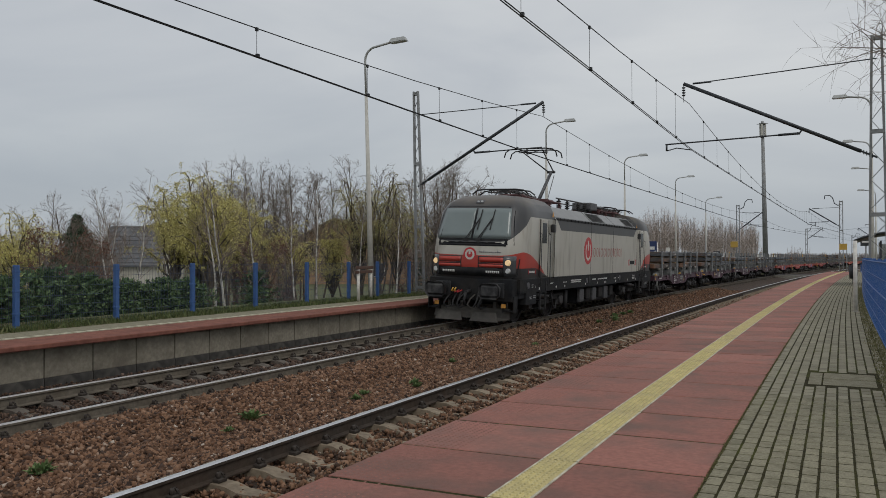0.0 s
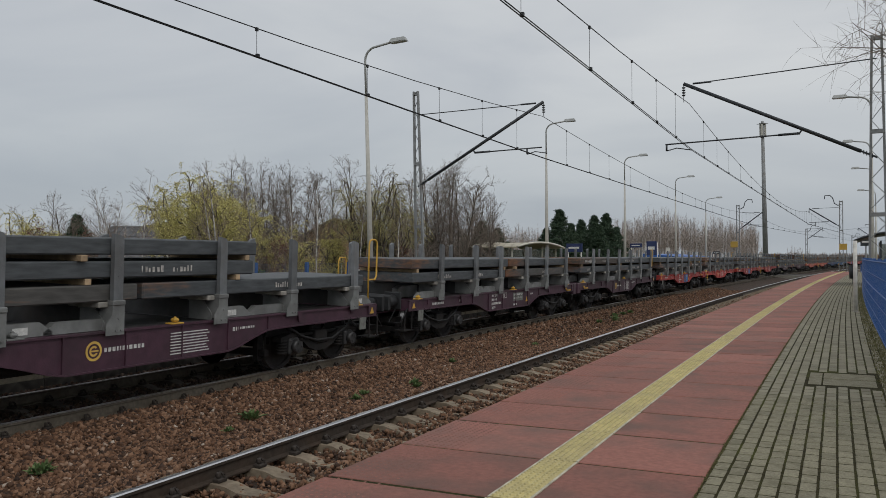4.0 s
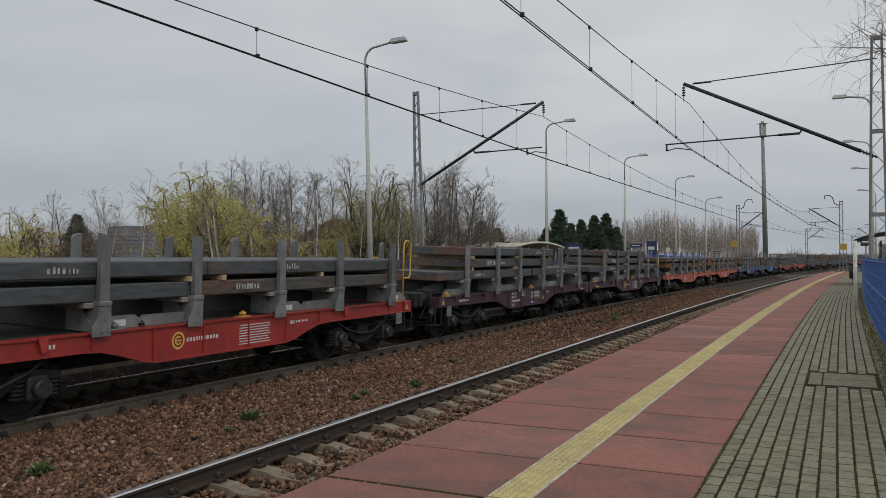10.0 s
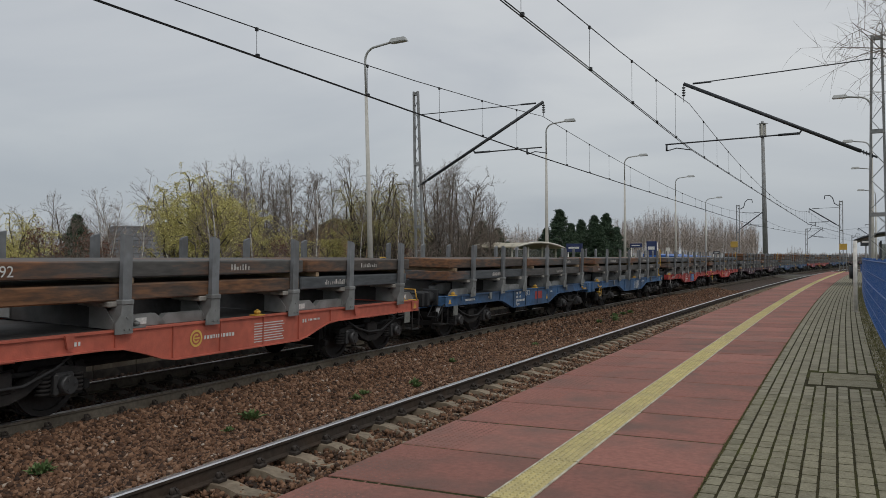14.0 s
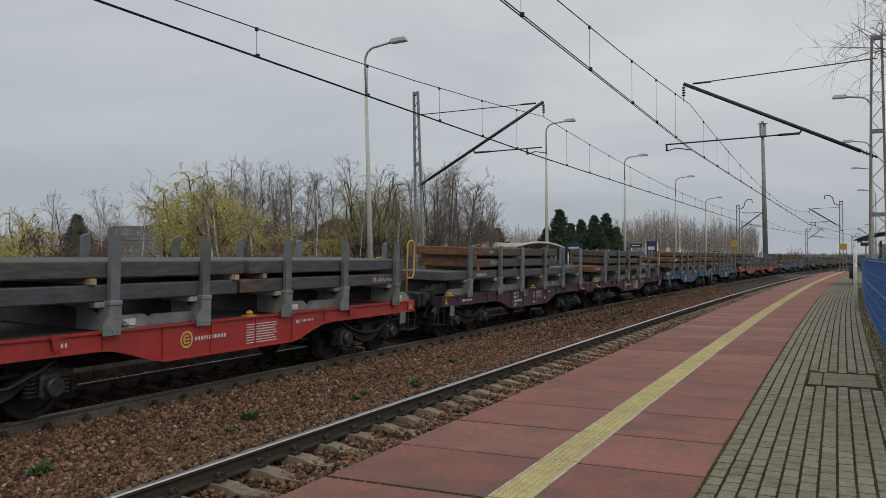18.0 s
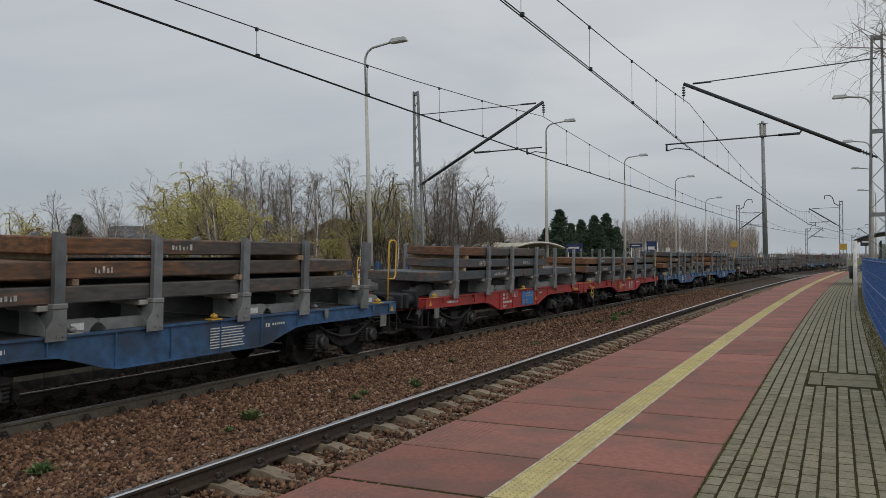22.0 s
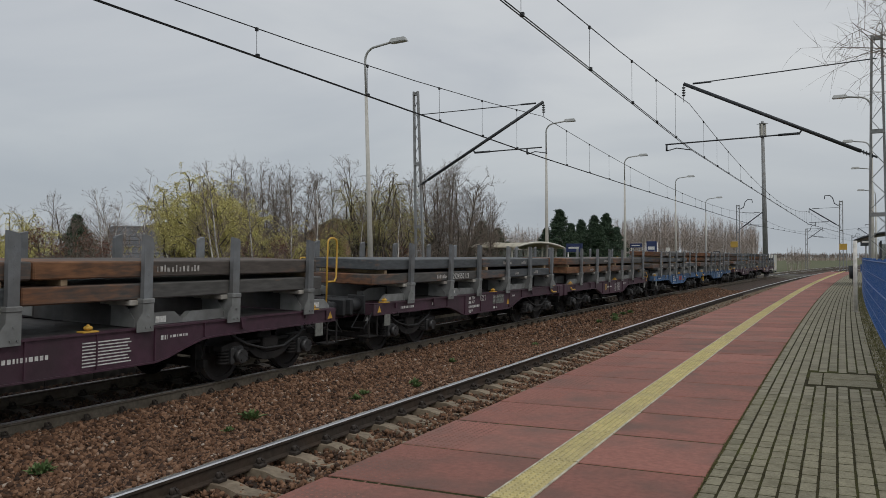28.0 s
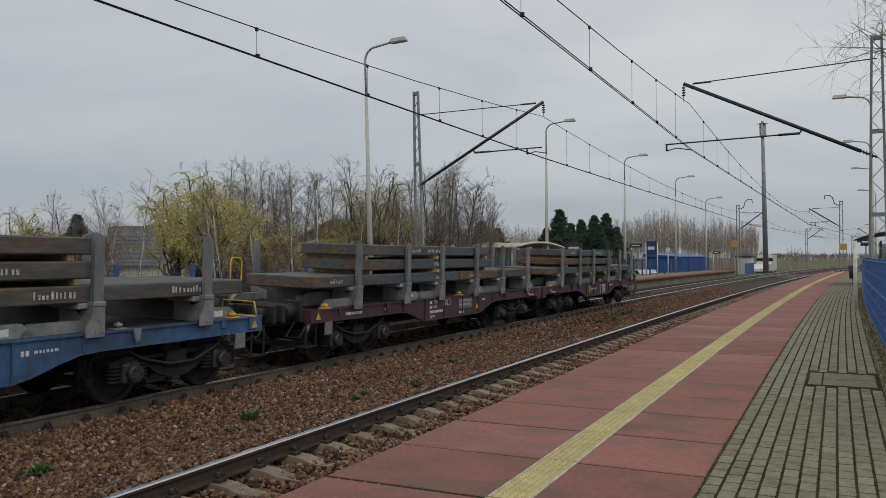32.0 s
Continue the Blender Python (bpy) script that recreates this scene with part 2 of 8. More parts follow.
NEAR, FAR, CANT = -4.668, -9.971, 0.053
EDGE_N, EDGE_F, PLAT = -3.0, -11.95, 0.6
# ---- ground, ballast, tracks ----
bm = bmesh.new()
bmesh.ops.create_grid(bm, x_segments=60, y_segments=60, size=2500, matrix=Matrix.Translation((0, 0, -0.62)))
structure("ground", bm, M["grass"], "flat early-spring meadow ground", "ground")

bm = bmesh.new()
sweep(bm, [(-12.6, -0.8), (-12.1, -0.16), (-11.3, -0.2), (-8.5, -0.22), (-7.9, -0.35), (-6.8, -0.35), (-6.2, -0.22), (-2.6, -0.2), (-2.2, -0.8)], -12, 420, 6)
structure("ballast_bed", bm, M["ballast"], "rust-brown crushed stone track bed", "ballast")


def track(center, name, top, flank):
    root = tagged(new(name), "railway track with rusty-sided rails on concrete sleepers", "track", "tracks", "structure")
    rail = [(-0.075, -0.172), (0.075, -0.172), (0.075, -0.158), (0.02, -0.142), (0.012, -0.05), (0.036, -0.038), (0.036, -0.012),
            (0.026, 0.0), (-0.026, 0.0), (-0.036, -0.012), (-0.036, -0.038), (-0.012, -0.05), (-0.02, -0.142), (-0.075, -0.158)]
    mi = [0] * 14
    mi[6] = mi[7] = mi[8] = 1
    for side in (1, -1):
        b = bmesh.new()
        up = CANT if side < 0 else 0.0
        sweep(b, [(center + side * 0.7525 + x, z + up) for x, z in rail], -10, 420, 5, mi)
        part("rail", b, [flank, top], root, "rail with a polished head")
    return root


track_near = track(NEAR, "track_1", M["railtop"], M["railside"])
track_far = track(FAR, "track_2", M["railtop_dull"], M["railside_dusty"])


def sleeper_mesh():
    b = bmesh.new()
    prof = [(-1.3, -0.36), (1.3, -0.36), (1.3, -0.2), (0.95, -0.155), (0.5, -0.165), (0.35, -0.2), (-0.35, -0.2), (-0.5, -0.165), (-0.95, -0.155), (-1.3, -0.2)]
    lo = [b.verts.new((x, -0.14, z)) for x, z in prof]
    hi = [b.verts.new((x, 0.14, z)) for x, z in prof]
    k = len(prof)
    # the top is narrower than the base
    for v in lo + hi:
        if v.co.z > -0.3:
            v.co.y *= 0.72
    for i in range(k):
        b.faces.new((lo[i], lo[(i + 1) % k], hi[(i + 1) % k], hi[i]))
    b.faces.new(lo[::-1])
    b.faces.new(hi)
    return b


def fastener_bm(b, x):
    for dx in (-0.115, 0.115):
        box(b, x + dx - 0.045, x + dx + 0.045, -0.06, 0.06, -0.165, -0.122, 0.01)
        tube(b, (x + dx, -0.022, -0.13), (x + dx, -0.022, -0.07), 0.022, n=6)
        for k in range(5):
            a0, a1 = math.pi * k / 5, math.pi * (k + 1) / 5
            c = x + dx * 0.85
            tube(b, (c + 0.05 * math.cos(a0) * (1 if dx > 0 else -1), 0.03, -0.13 + 0.05 * math.sin(a0)), (c + 0.05 * math.cos(a1) * (1 if dx > 0 else -1), 0.03, -0.13 + 0.05 * math.sin(a1)), 0.014, n=5, cap=False)


def lay_sleepers(root, center, s_first, material):
    src = part("sleeper", sleeper_mesh(), material, root)
    fb = bmesh.new()
    fastener_bm(fb, -0.7525)
    fastener_bm(fb, 0.7525)
    fas = part("rail_fastening", fb, M["fastener"], src)
    s, k = s_first, 0
    while s < 80:
        lean = Matrix.Rotation(math.atan2(CANT, 1.505), 4, "Y")
        at = al_pose(s, center, CANT / 2) @ lean
        if k == 0:
            src.matrix_basis = at
        else:
            o = share("sleeper", src.data, root, at)
            if s < 48:
                share("rail_fastening", fas.data, o, Matrix())
        s += 0.6
        k += 1
    b = bmesh.new()
    while s < 300:
        c = al(s, center, -0.17)
        box(b, c.x - 1.3, c.x + 1.3, c.y - 0.13, c.y + 0.13, -0.35, -0.15)
        s += 0.6
    o = part("far_sleeper_row", b, material, root)
    tagged(o, kind="stuff")


lay_sleepers(track_near, NEAR, 8.481 - 0.6 * 16, M["sleeper"])
# far-track sleepers, coloured darker to carry the passing train's shade
M["shadesleeper"] = mat("shade_dark_sleeper", (0.095, 0.08, 0.064), 0.9, vary=0.3, grain=14, stain=(0.045, 0.034, 0.027), stain_scale=3, stain_amount=0.8, piece=0.15)
lay_sleepers(track_far, FAR, 6.584 - 0.6 * 16, M["shadesleeper"])

# ---- near platform ----
bm = bmesh.new()
sweep(bm, [(EDGE_N + 0.12, -0.6), (EDGE_N + 0.12, PLAT - 0.16), (1.6, PLAT - 0.16), (1.6, -0.6)], -12, 87, 5)
structure("platform_near_base", bm, M["concrete"], "concrete base of the near platform", "platform")

M["coping"] = mat("red_brown_coping", (0.2, 0.082, 0.06), 0.9, vary=0.25, grain=9, stain=(0.12, 0.05, 0.038), stain_scale=2.2, stain_amount=0.7, spec=0.2)
# ---- far platform ----
bm = bmesh.new()
sweep(bm, [(EDGE_F - 4.4, -0.6), (EDGE_F - 4.4, PLAT - 0.16), (EDGE_F - 0.28, PLAT - 0.16), (EDGE_F - 0.28, -0.6)], -6, 90, 5)
structure("platform_far_base", bm, M["concrete"], "concrete base of the far platform", "platform")
bm = bmesh.new()
sweep(bm, [(EDGE_F - 0.3, PLAT - 0.085), (EDGE_F - 0.012, PLAT - 0.085), (EDGE_F, PLAT - 0.07), (EDGE_F, PLAT - 0.012), (EDGE_F - 0.012, PLAT), (EDGE_F - 1.15, PLAT), (EDGE_F - 1.15, PLAT - 0.085)], -6, 90, 5)
structure("platform_far_coping", bm, M["coping"], "red concrete coping of the far platform", "platform")
bm = bmesh.new()
sweep(bm, [(EDGE_F - 1.156, PLAT - 0.15), (EDGE_F - 1.156, PLAT - 0.004), (EDGE_F - 4.4, PLAT - 0.004), (EDGE_F - 4.4, PLAT - 0.15)], -6, 90, 5)
structure("platform_far_paving", bm, M["paver"], "grey paved surface of the far platform", "platform")
# ---- masts, wires, lamps, fences ----
def lamp_post(at, h, reach, name="street_lamp"):
    t = thing("street_lamp", "pale concrete lamp post with a curved arm and flat lantern", "lamp post", "platform lamps", at)
    b = bmesh.new()
    tube(b, (0, 0, 0), (0, 0, h * 0.8), 0.115, 0.055, n=12)
    part("post", b, M["concpole"], t, "tapered pale concrete post")
    b = bmesh.new()
    pts = [(0, 0, h * 0.79)]
    pts.append((0, 0, h - 0.55))
    for k in range(1, 6):
        a = math.pi / 2 * k / 5 * 0.9
        pts.append((0.45 * (1 - math.cos(a)), 0, h - 0.55 + 0.45 * math.sin(a)))
    pts.append((reach - 0.4, 0, h - 0.02))
    path_tube(b, pts, 0.042, 8)
    part("arm", b, M["pole"], t, "curved grey tube arm")
    b = bmesh.new()
    vs = box(b, reach - 0.55, reach + 0.12, -0.13, 0.13, h - 0.06, h + 0.08)
    for v in vs:
        if v.co.z > h:
            v.co.y *= 0.6
            v.co.x = reach - 0.2 + (v.co.x - reach + 0.2) * 0.75
    part("lantern", b, M["pole"], t, "flat grey lantern")
    b = bmesh.new()
    box(b, reach - 0.45, reach + 0.08, -0.1, 0.1, h - 0.085, h - 0.06)
    part("glass", b, M["lampglass"], t)
    return t


# the first post leans a little away from the track
for s, h, lean in ((24.72, 9.05, -1.7), (42.9, 9.0, -0.2), (59.0, 8.9, 0.0), (75.5, 8.8, 0.0), (89.0, 7.75, 0.0)):
    lamp_post(al_pose(s, -15.0, PLAT - 0.03) @ Matrix.Rotation(radians(lean), 4, "Y"), h, 1.6)
for s, h in ((41.0, 8.85), (57.0, 8.85), (74.0, 8.8), (86.5, 7.9)):
    lamp_post(al_pose(s, 1.0, PLAT - 0.17, 180), h, 1.45)


def lattice_mast(at, h, w=0.3, top=None, coarse=False):
    """Two channel legs that draw together towards the top, laced by zigzag bars and a few wide batten plates."""
    top = top or w
    half = lambda z: (w + (top - w) * z / h) / 2
    t = thing("catenary_mast", "grey lattice overhead-line mast", "catenary mast", "overhead line masts", at)
    for sg in (-1, 1):
        b = bmesh.new()
        vs = box(b, -0.035, 0.035, -0.06, 0.06, 0, h, 0.006)
        for v in b.verts:
            v.co.x += sg * half(v.co.z)
        part("leg", b, M["mast"], t, "grey steel channel leg")
    z, k = 0.6, 0
    joined = bmesh.new()
    while z < h - 0.5:
        b = joined if coarse else bmesh.new()
        sg = 1 if k % 2 else -1
        tube(b, (-sg * half(z), 0.04 * sg, z), (sg * half(z + 0.46), 0.04 * sg, z + 0.46), 0.014, n=4)
        if not coarse:
            part("lacing", b, M["mast"], t)
        z += 0.46
        k += 1
    if coarse:
        part("lacing", joined, M["mast"], t)
    else:
        joined.free()
    for z in (0.25, h * 0.33, h * 0.64, h - 0.1):
        b = bmesh.new()
        box(b, -half(z) - 0.02, half(z) + 0.02, -0.068, 0.068, z - 0.06, z + 0.06)
        part("batten_plate", b, M["mast"], t)
    return t


def bracket(mast, d, ztop, zhinge, zmess, zwire, zwirearm, ztie=0.05, over=0.0, hook=0.6, swing=0.8, f=0.36):
    """A slanting tube from the mast's hinge to above the track, with tie, insulator and registration arm; d: signed reach."""
    sg = 1 if d > 0 else -1
    b = bmesh.new()
    tube(b, (sg * 0.45, 0, zhinge + (ztop - zhinge) * 0.45 / abs(d)), (d, 0, ztop), 0.06, n=10)
    part("bracket_tube", b, M["darksteel"], mast, "dark slanting bracket tube")
    b = bmesh.new()
    tube(b, (0, 0, zhinge), (sg * 0.45, 0, zhinge + (ztop - zhinge) * 0.45 / abs(d)), 0.03, n=6)
    for k in range(4):
        x = sg * (0.14 + 0.08 * k)
        z = zhinge + (ztop - zhinge) * abs(x) / abs(d)
        tube(b, (x - 0.015, 0, z), (x + 0.015, 0, z), 0.07, n=8)
    part("insulator", b, M["darksteel"], mast, "ribbed brown insulator")
    b = bmesh.new()
    tube(b, (0, 0, ztop + ztie), (d - sg * 0.35, 0, ztop - 0.02), 0.018, n=6)
    tube(b, (d - sg * 0.9, 0, ztop - 0.01), (d - sg * 0.3, 0, ztop - 0.02), 0.032, n=6)
    part("tie_rod", b, M["darksteel"], mast)
    b = bmesh.new()
    tube(b, (d, 0, ztop), (d, 0, zmess), 0.012, n=5)
    for k in range(4):
        z = ztop - 0.12 - 0.085 * k
        tube(b, (d, 0, z), (d, 0, z - 0.04), 0.065, 0.045, n=8)
    part("hanger_insulator", b, M["darksteel"], mast)
    xm, zm = d * f, zhinge + (ztop - zhinge) * f
    xe = d + sg * over
    b = bmesh.new()
    tube(b, (xm, 0, zm + 0.05), (xm + sg * 0.12, 0, zm - 0.12), 0.03, n=6)
    tube(b, (xm + sg * 0.1, 0, zm - 0.12), (xm + sg * 0.75, 0, zm - 0.12 + (zwirearm - zm + 0.12) * 0.12), 0.042, n=7)
    tube(b, (xm + sg * 0.1, 0, zm - 0.12), (xe, 0, zwirearm), 0.024, n=6)
    xh = xe - sg * hook
    tube(b, (xh, 0, zwirearm), (xh, 0, zwirearm - 0.22), 0.035, n=6)
    path_tube(b, [(xh, 0, zwirearm - 0.22), (xh + sg * swing * 0.4, 0, zwirearm - 0.14), (xh + sg * swing, 0, zwirearm - 0.24)], 0.018, 6)
    part("registration_arm", b, M["darksteel"], mast, "registration arm steadying the wire")


m1 = lattice_mast(Matrix.Translation((-15.1, 29.19, PLAT - 0.02)) @ Matrix.Rotation(radians(-1.3), 4, "Y"), 8.2, 0.36, 0.18)
bracket(m1, 5.4, 7.19, 4.33, 6.63, 5.02, 5.48, 0.05, -0.1, 0.6, 0.8, 0.45)
m2 = lattice_mast(Matrix.Translation((1.2, 28.4, PLAT - 0.02)), 8.3, 0.52, 0.27)
bracket(m2, -5.8, 7.33, 4.5, 6.7, 5.1, 5.3, 0.24, 0.62, 0.04, -0.85)

SUP = [-32.0, 28.6, 91.0, 152.0, 213.0, 275.0]
WIRE_X = [0.15, 0.0, -0.55, -0.3, 0.0, 0.0]


def wires(center, sags, heights, drops):
    """Contact and messenger wires from support to support: the messenger's sag in each span, the contact wire's height and the drop below the messenger at each support."""
    root = thing("overhead_line", "dark contact wire and messenger wire hung over the track", "overhead wire", "overhead wires")
    con, con2, mes = bmesh.new(), bmesh.new(), bmesh.new()
    whole_c, whole_m = [], []
    for i in range(len(SUP) - 1):
        a, b2 = al(SUP[i], center), al(SUP[i + 1], center)
        n = 12
        pc, pm = [], []
        for k in range(n + 1):
            u = k / n
            p = a.lerp(b2, u)
            off = WIRE_X[i] * (1 - u) + WIRE_X[i + 1] * u
            zc = heights[i] * (1 - u) + heights[i + 1] * u
            pc.append(Vector((p.x + off, p.y, zc - 0.1 * u * (1 - u))))
            pm.append(Vector((p.x + off, p.y, zc + drops[i] * (1 - u) + drops[i + 1] * u - sags[i] * 4 * u * (1 - u))))
        whole_c += pc[1 if i else 0:]
        whole_m += pm[1 if i else 0:]
        span = SUP[i + 1] - SUP[i]
        far = bmesh.new()
        for off in (2.7, 5.7, 8.7, 12.5, 16.5, 21.0, 25.5, 30.0):
            for w in (off / span, 1 - off / span):
                k = min(n - 1, int(w * n))
                c, mm = pc[k].lerp(pc[k + 1], w * n - k), pm[k].lerp(pm[k + 1], w * n - k)
                dro = far if i > 2 else bmesh.new()
                tube(dro, c, mm, 0.005, n=4)
                box(dro, c.x - 0.01, c.x + 0.05, c.y - 0.03, c.y + 0.03, c.z - 0.01, c.z + 0.06)
                box(dro, mm.x - 0.02, mm.x + 0.02, mm.y - 0.03, mm.y + 0.03, mm.z - 0.05, mm.z + 0.015)
                if i < 3:
                    part("dropper", dro, M["wire"], root)
        if i > 2:
            tagged(part("far_droppers", far, M["wire"], root), kind="stuff")
        else:
            far.free()
    path_tube(con, whole_c, 0.011, 5)
    path_tube(con2, [p + Vector((0.05, 0, 0.0)) for p in whole_c], 0.011, 5)
    path_tube(mes, whole_m, 0.011, 5)
    part("contact_wire", con, M["wire"], root)
    part("contact_wire", con2, M["wire"], root)
    part("messenger_wire", mes, M["wire"], root)


wires(FAR, [1.3, 0.85, 1.1, 1.1, 1.1], [6.1, 5.72, 5.38, 5.4, 5.5, 5.5], [1.55, 1.55, 1.25, 1.4, 1.55, 1.55])
wires(NEAR, [1.02, 1.17, 0.85, 0.85, 0.85], [6.3, 5.72, 5.38, 5.4, 5.5, 5.5], [1.5, 1.55, 1.32, 1.4, 1.55, 1.55])


def line_mast(s, x, h, d):
    """A slim mast beside the open line, with a bracket and a swan-neck feeder arm on top."""
    t = lattice_mast(al_pose(s, x, -0.62), h + 0.6, 0.34, 0.28, s > 120)
    bracket(t, d, 7.5, 5.55, 6.9, 5.9, 6.1)
    sg = 1 if d > 0 else -1
    b = bmesh.new()
    path_tube(b, [(0, 0, h + 0.2), (sg * 0.3, 0, h + 0.15), (sg * 0.6, 0, h + 0.35), (sg * 0.75, 0, h + 0.9), (sg * 1.0, 0, h + 1.15), (sg * 1.45, 0, h + 1.15), (sg * 1.5, 0, h + 0.8)], 0.045, 6)
    part("feeder_arm", b, M["darksteel"], t, "curved feeder arm")


line_mast(93.5, -12.5, 7.75, 2.55)
line_mast(89.5, -2.1, 7.6, -2.9)
line_mast(152.0, -12.5, 6.9, 2.55)
line_mast(154.0, -2.2, 6.9, -2.5)
line_mast(213.0, -12.5, 7.0, 2.5)
line_mast(214.0, -2.2, 7.0, -2.5)

# tall radio mast beyond the crossing
rm = thing("radio_mast", "tall grey tubular radio mast with a short antenna drum on top", "mast", "", Matrix.Translation((-10.0, 139.5, -0.62)) @ Matrix.Rotation(radians(-0.9), 4, "Y"))
b = bmesh.new()
tube(b, (0, 0, 0), (0, 0, 24.4), 0.45, 0.22, n=12)
part("tower", b, M["mast"], rm)
for z in (21.95, 24.0):
    b = bmesh.new()
    tube(b, (0, 0, z - 0.06), (0, 0, z + 0.06), 0.5, n=12)
    for k in range(6):
        tube(b, (0, 0, z), (0.85 * math.cos(k * 1.047), 0.85 * math.sin(k * 1.047), z), 0.05, n=5)
    part("ring", b, M["mast"], rm)
for k in range(3):
    b = bmesh.new()
    c, sn = 0.42 * math.cos(k * 2.094 + 0.4), 0.42 * math.sin(k * 2.094 + 0.4)
    box(b, c - 0.15, c + 0.15, sn - 0.12, sn + 0.12, 22.1, 23.9, 0.03)
    part("antenna", b, M["concpole"], rm)
# ---- near platform: slabs, tactile strip, mossy paving ----
PLATFORM_END = 86.5
bm = bmesh.new()
sweep(bm, [(-0.775, PLAT - 0.165), (-0.775, PLAT - 0.0075), (0.9, PLAT - 0.0075), (0.9, PLAT - 0.165)], -3, PLATFORM_END, 5)
near_paving = structure("paving_near", bm, M["moss"], "moss-filled bed of the paved strip", "paving")

red_deck = tagged(new("platform_deck"), "red concrete slab deck of the platform with a yellow strip", "platform", "", "structure")


def slab_mesh():
    b = bmesh.new()
    box(b, EDGE_N, -0.768, -0.491, 0.491, PLAT - 0.16, PLAT, 0.006)
    return b


def tactile_mesh():
    b = bmesh.new()
    box(b, -1.853, -1.627, -0.494, 0.494, PLAT - 0.02, PLAT + 0.006)
    for i in range(20):
        for j in range(5):
            x, y, r = -1.853 + 0.022 + 0.0455 * j, -0.47 + 0.0495 * i, 0.021
            base = [b.verts.new((x + dx, y + dy, PLAT + 0.006)) for dx, dy in ((-r, 0), (0, -r * 0.8), (r, 0), (0, r * 0.8))]
            top = [b.verts.new((x + dx * 0.6, y + dy * 0.6, PLAT + 0.016)) for dx, dy in ((-r, 0), (0, -r * 0.8), (r, 0), (0, r * 0.8))]
            for k in range(4):
                b.faces.new((base[k], base[(k + 1) % 4], top[(k + 1) % 4], top[k]))
            b.faces.new(top)
    return b


def edge_dots_mesh():
    """Fine slip-proof studs along the platform's edge."""
    b = bmesh.new()
    for i in range(20):
        for j in range(9):
            x, y, r = EDGE_N + 0.06 + 0.05 * j, -0.47 + 0.0495 * i + 0.025 * (j % 2), 0.012
            base = [b.verts.new((x + dx, y + dy, PLAT)) for dx, dy in ((-r, 0), (0, -r), (r, 0), (0, r))]
            top = b.verts.new((x, y, PLAT + 0.005))
            for k in range(4):
                b.faces.new((base[k], base[(k + 1) % 4], top))
    return b


def white_edge_mesh():
    b = bmesh.new()
    for x in (-1.868, -1.627):
        box(b, x, x + 0.015, -0.494, 0.494, PLAT - 0.01, PLAT + 0.0065)
    return b


b = bmesh.new()
sweep(b, [(EDGE_N + 0.03, PLAT - 0.1), (EDGE_N + 0.03, PLAT - 0.0045), (-0.79, PLAT - 0.0045), (-0.79, PLAT - 0.1)], -5, PLATFORM_END, 5)
part("joint_fill", b, M["moss"], red_deck, "dark dirt in the slab joints")
first = None
s = 4.46 - 10 * 1.015 + 0.5
rs = random.Random(3)
while s < PLATFORM_END:
    at = al_pose(s, 0.0, rs.uniform(-0.0015, 0.002)) @ Matrix.Rotation(rs.uniform(-0.003, 0.003), 4, "Z")
    if first is None:
        sl = part("slab", slab_mesh(), M["redslab"], red_deck, at=at)
        ta = part("tactile_strip", tactile_mesh(), M["yellow"], sl, "yellow studded warning strip")
        wh = part("strip_border", white_edge_mesh(), M["border"], sl)
        ed = part("slip_studs", edge_dots_mesh(), M["redslab"], sl)
        first = (sl.data, ta.data, wh.data, ed.data)
    else:
        sl = share("slab", first[0], red_deck, at)
        share("tactile_strip", first[1], sl, Matrix())
        share("strip_border", first[2], sl, Matrix())
        if s < 16:
            share("slip_studs", first[3], sl, Matrix())
    s += 1.015

# paving bricks, ten by twenty centimetres, laid along the platform
paver_src = None
rest = bmesh.new()
COVER = (9.95, 11.08, -0.3, 0.42)
for col in range(13):
    x = -0.7055 + col * 0.1087
    s = -2.491 + (0.1 if col % 2 else 0.0)
    while s < PLATFORM_END - 0.2:
        if COVER[0] - 0.08 < s < COVER[1] + 0.08 and COVER[2] - 0.04 < x < COVER[3] + 0.04:
            s += 0.203
            continue
        z = PLAT - 0.0055 + rs.uniform(-0.0005, 0.002)
        if 4.4 < s < 9.0:
            at = al_pose(s, x, z) @ Euler((rs.uniform(-0.006, 0.006), rs.uniform(-0.012, 0.012), rs.uniform(-0.02, 0.02))).to_matrix().to_4x4()
            if paver_src is None:
                b = bmesh.new()
                box(b, -0.047, 0.047, -0.093, 0.093, -0.05, 0.0, 0.004)
                paver_src = part("paving_brick", b, M["paver"], near_paving, at=at)
            else:
                share("paving_brick", paver_src.data, near_paving, at)
        else:
            c = al(s, x)
            vs = box(rest, c.x - 0.048, c.x + 0.048, c.y - 0.0925, c.y + 0.0925, z - 0.04, z)
            for v in vs:
                if v.co.z > z - 0.01:
                    v.co.x += 0.004 if v.co.x < c.x else -0.004
                    v.co.y += 0.004 if v.co.y < c.y else -0.004
        s += 0.203
M["paver_rest"] = island_mat("grey_pavers", [(0.0, (0.17, 0.156, 0.108)), (0.5, (0.215, 0.198, 0.138)), (1.0, (0.255, 0.236, 0.17))])
o = part("paving_brick_field", rest, M["paver_rest"], near_paving)
tagged(o, kind="stuff")

# inspection cover in the paving
b = bmesh.new()
ic = thing("inspection_cover", "worn concrete inspection cover set in the paving", "manhole cover", "", al_pose(10.5, 0.0, PLAT - 0.02))
box(b, -0.3, -0.16, -0.5, 0.5, -0.04, 0.016, 0.006)
box(b, -0.15, 0.4, 0.02, 0.5, -0.04, 0.018, 0.008)
box(b, -0.15, 0.4, -0.5, 0.0, -0.04, 0.015, 0.008)
part("cover_slab", b, M["paver"], ic)

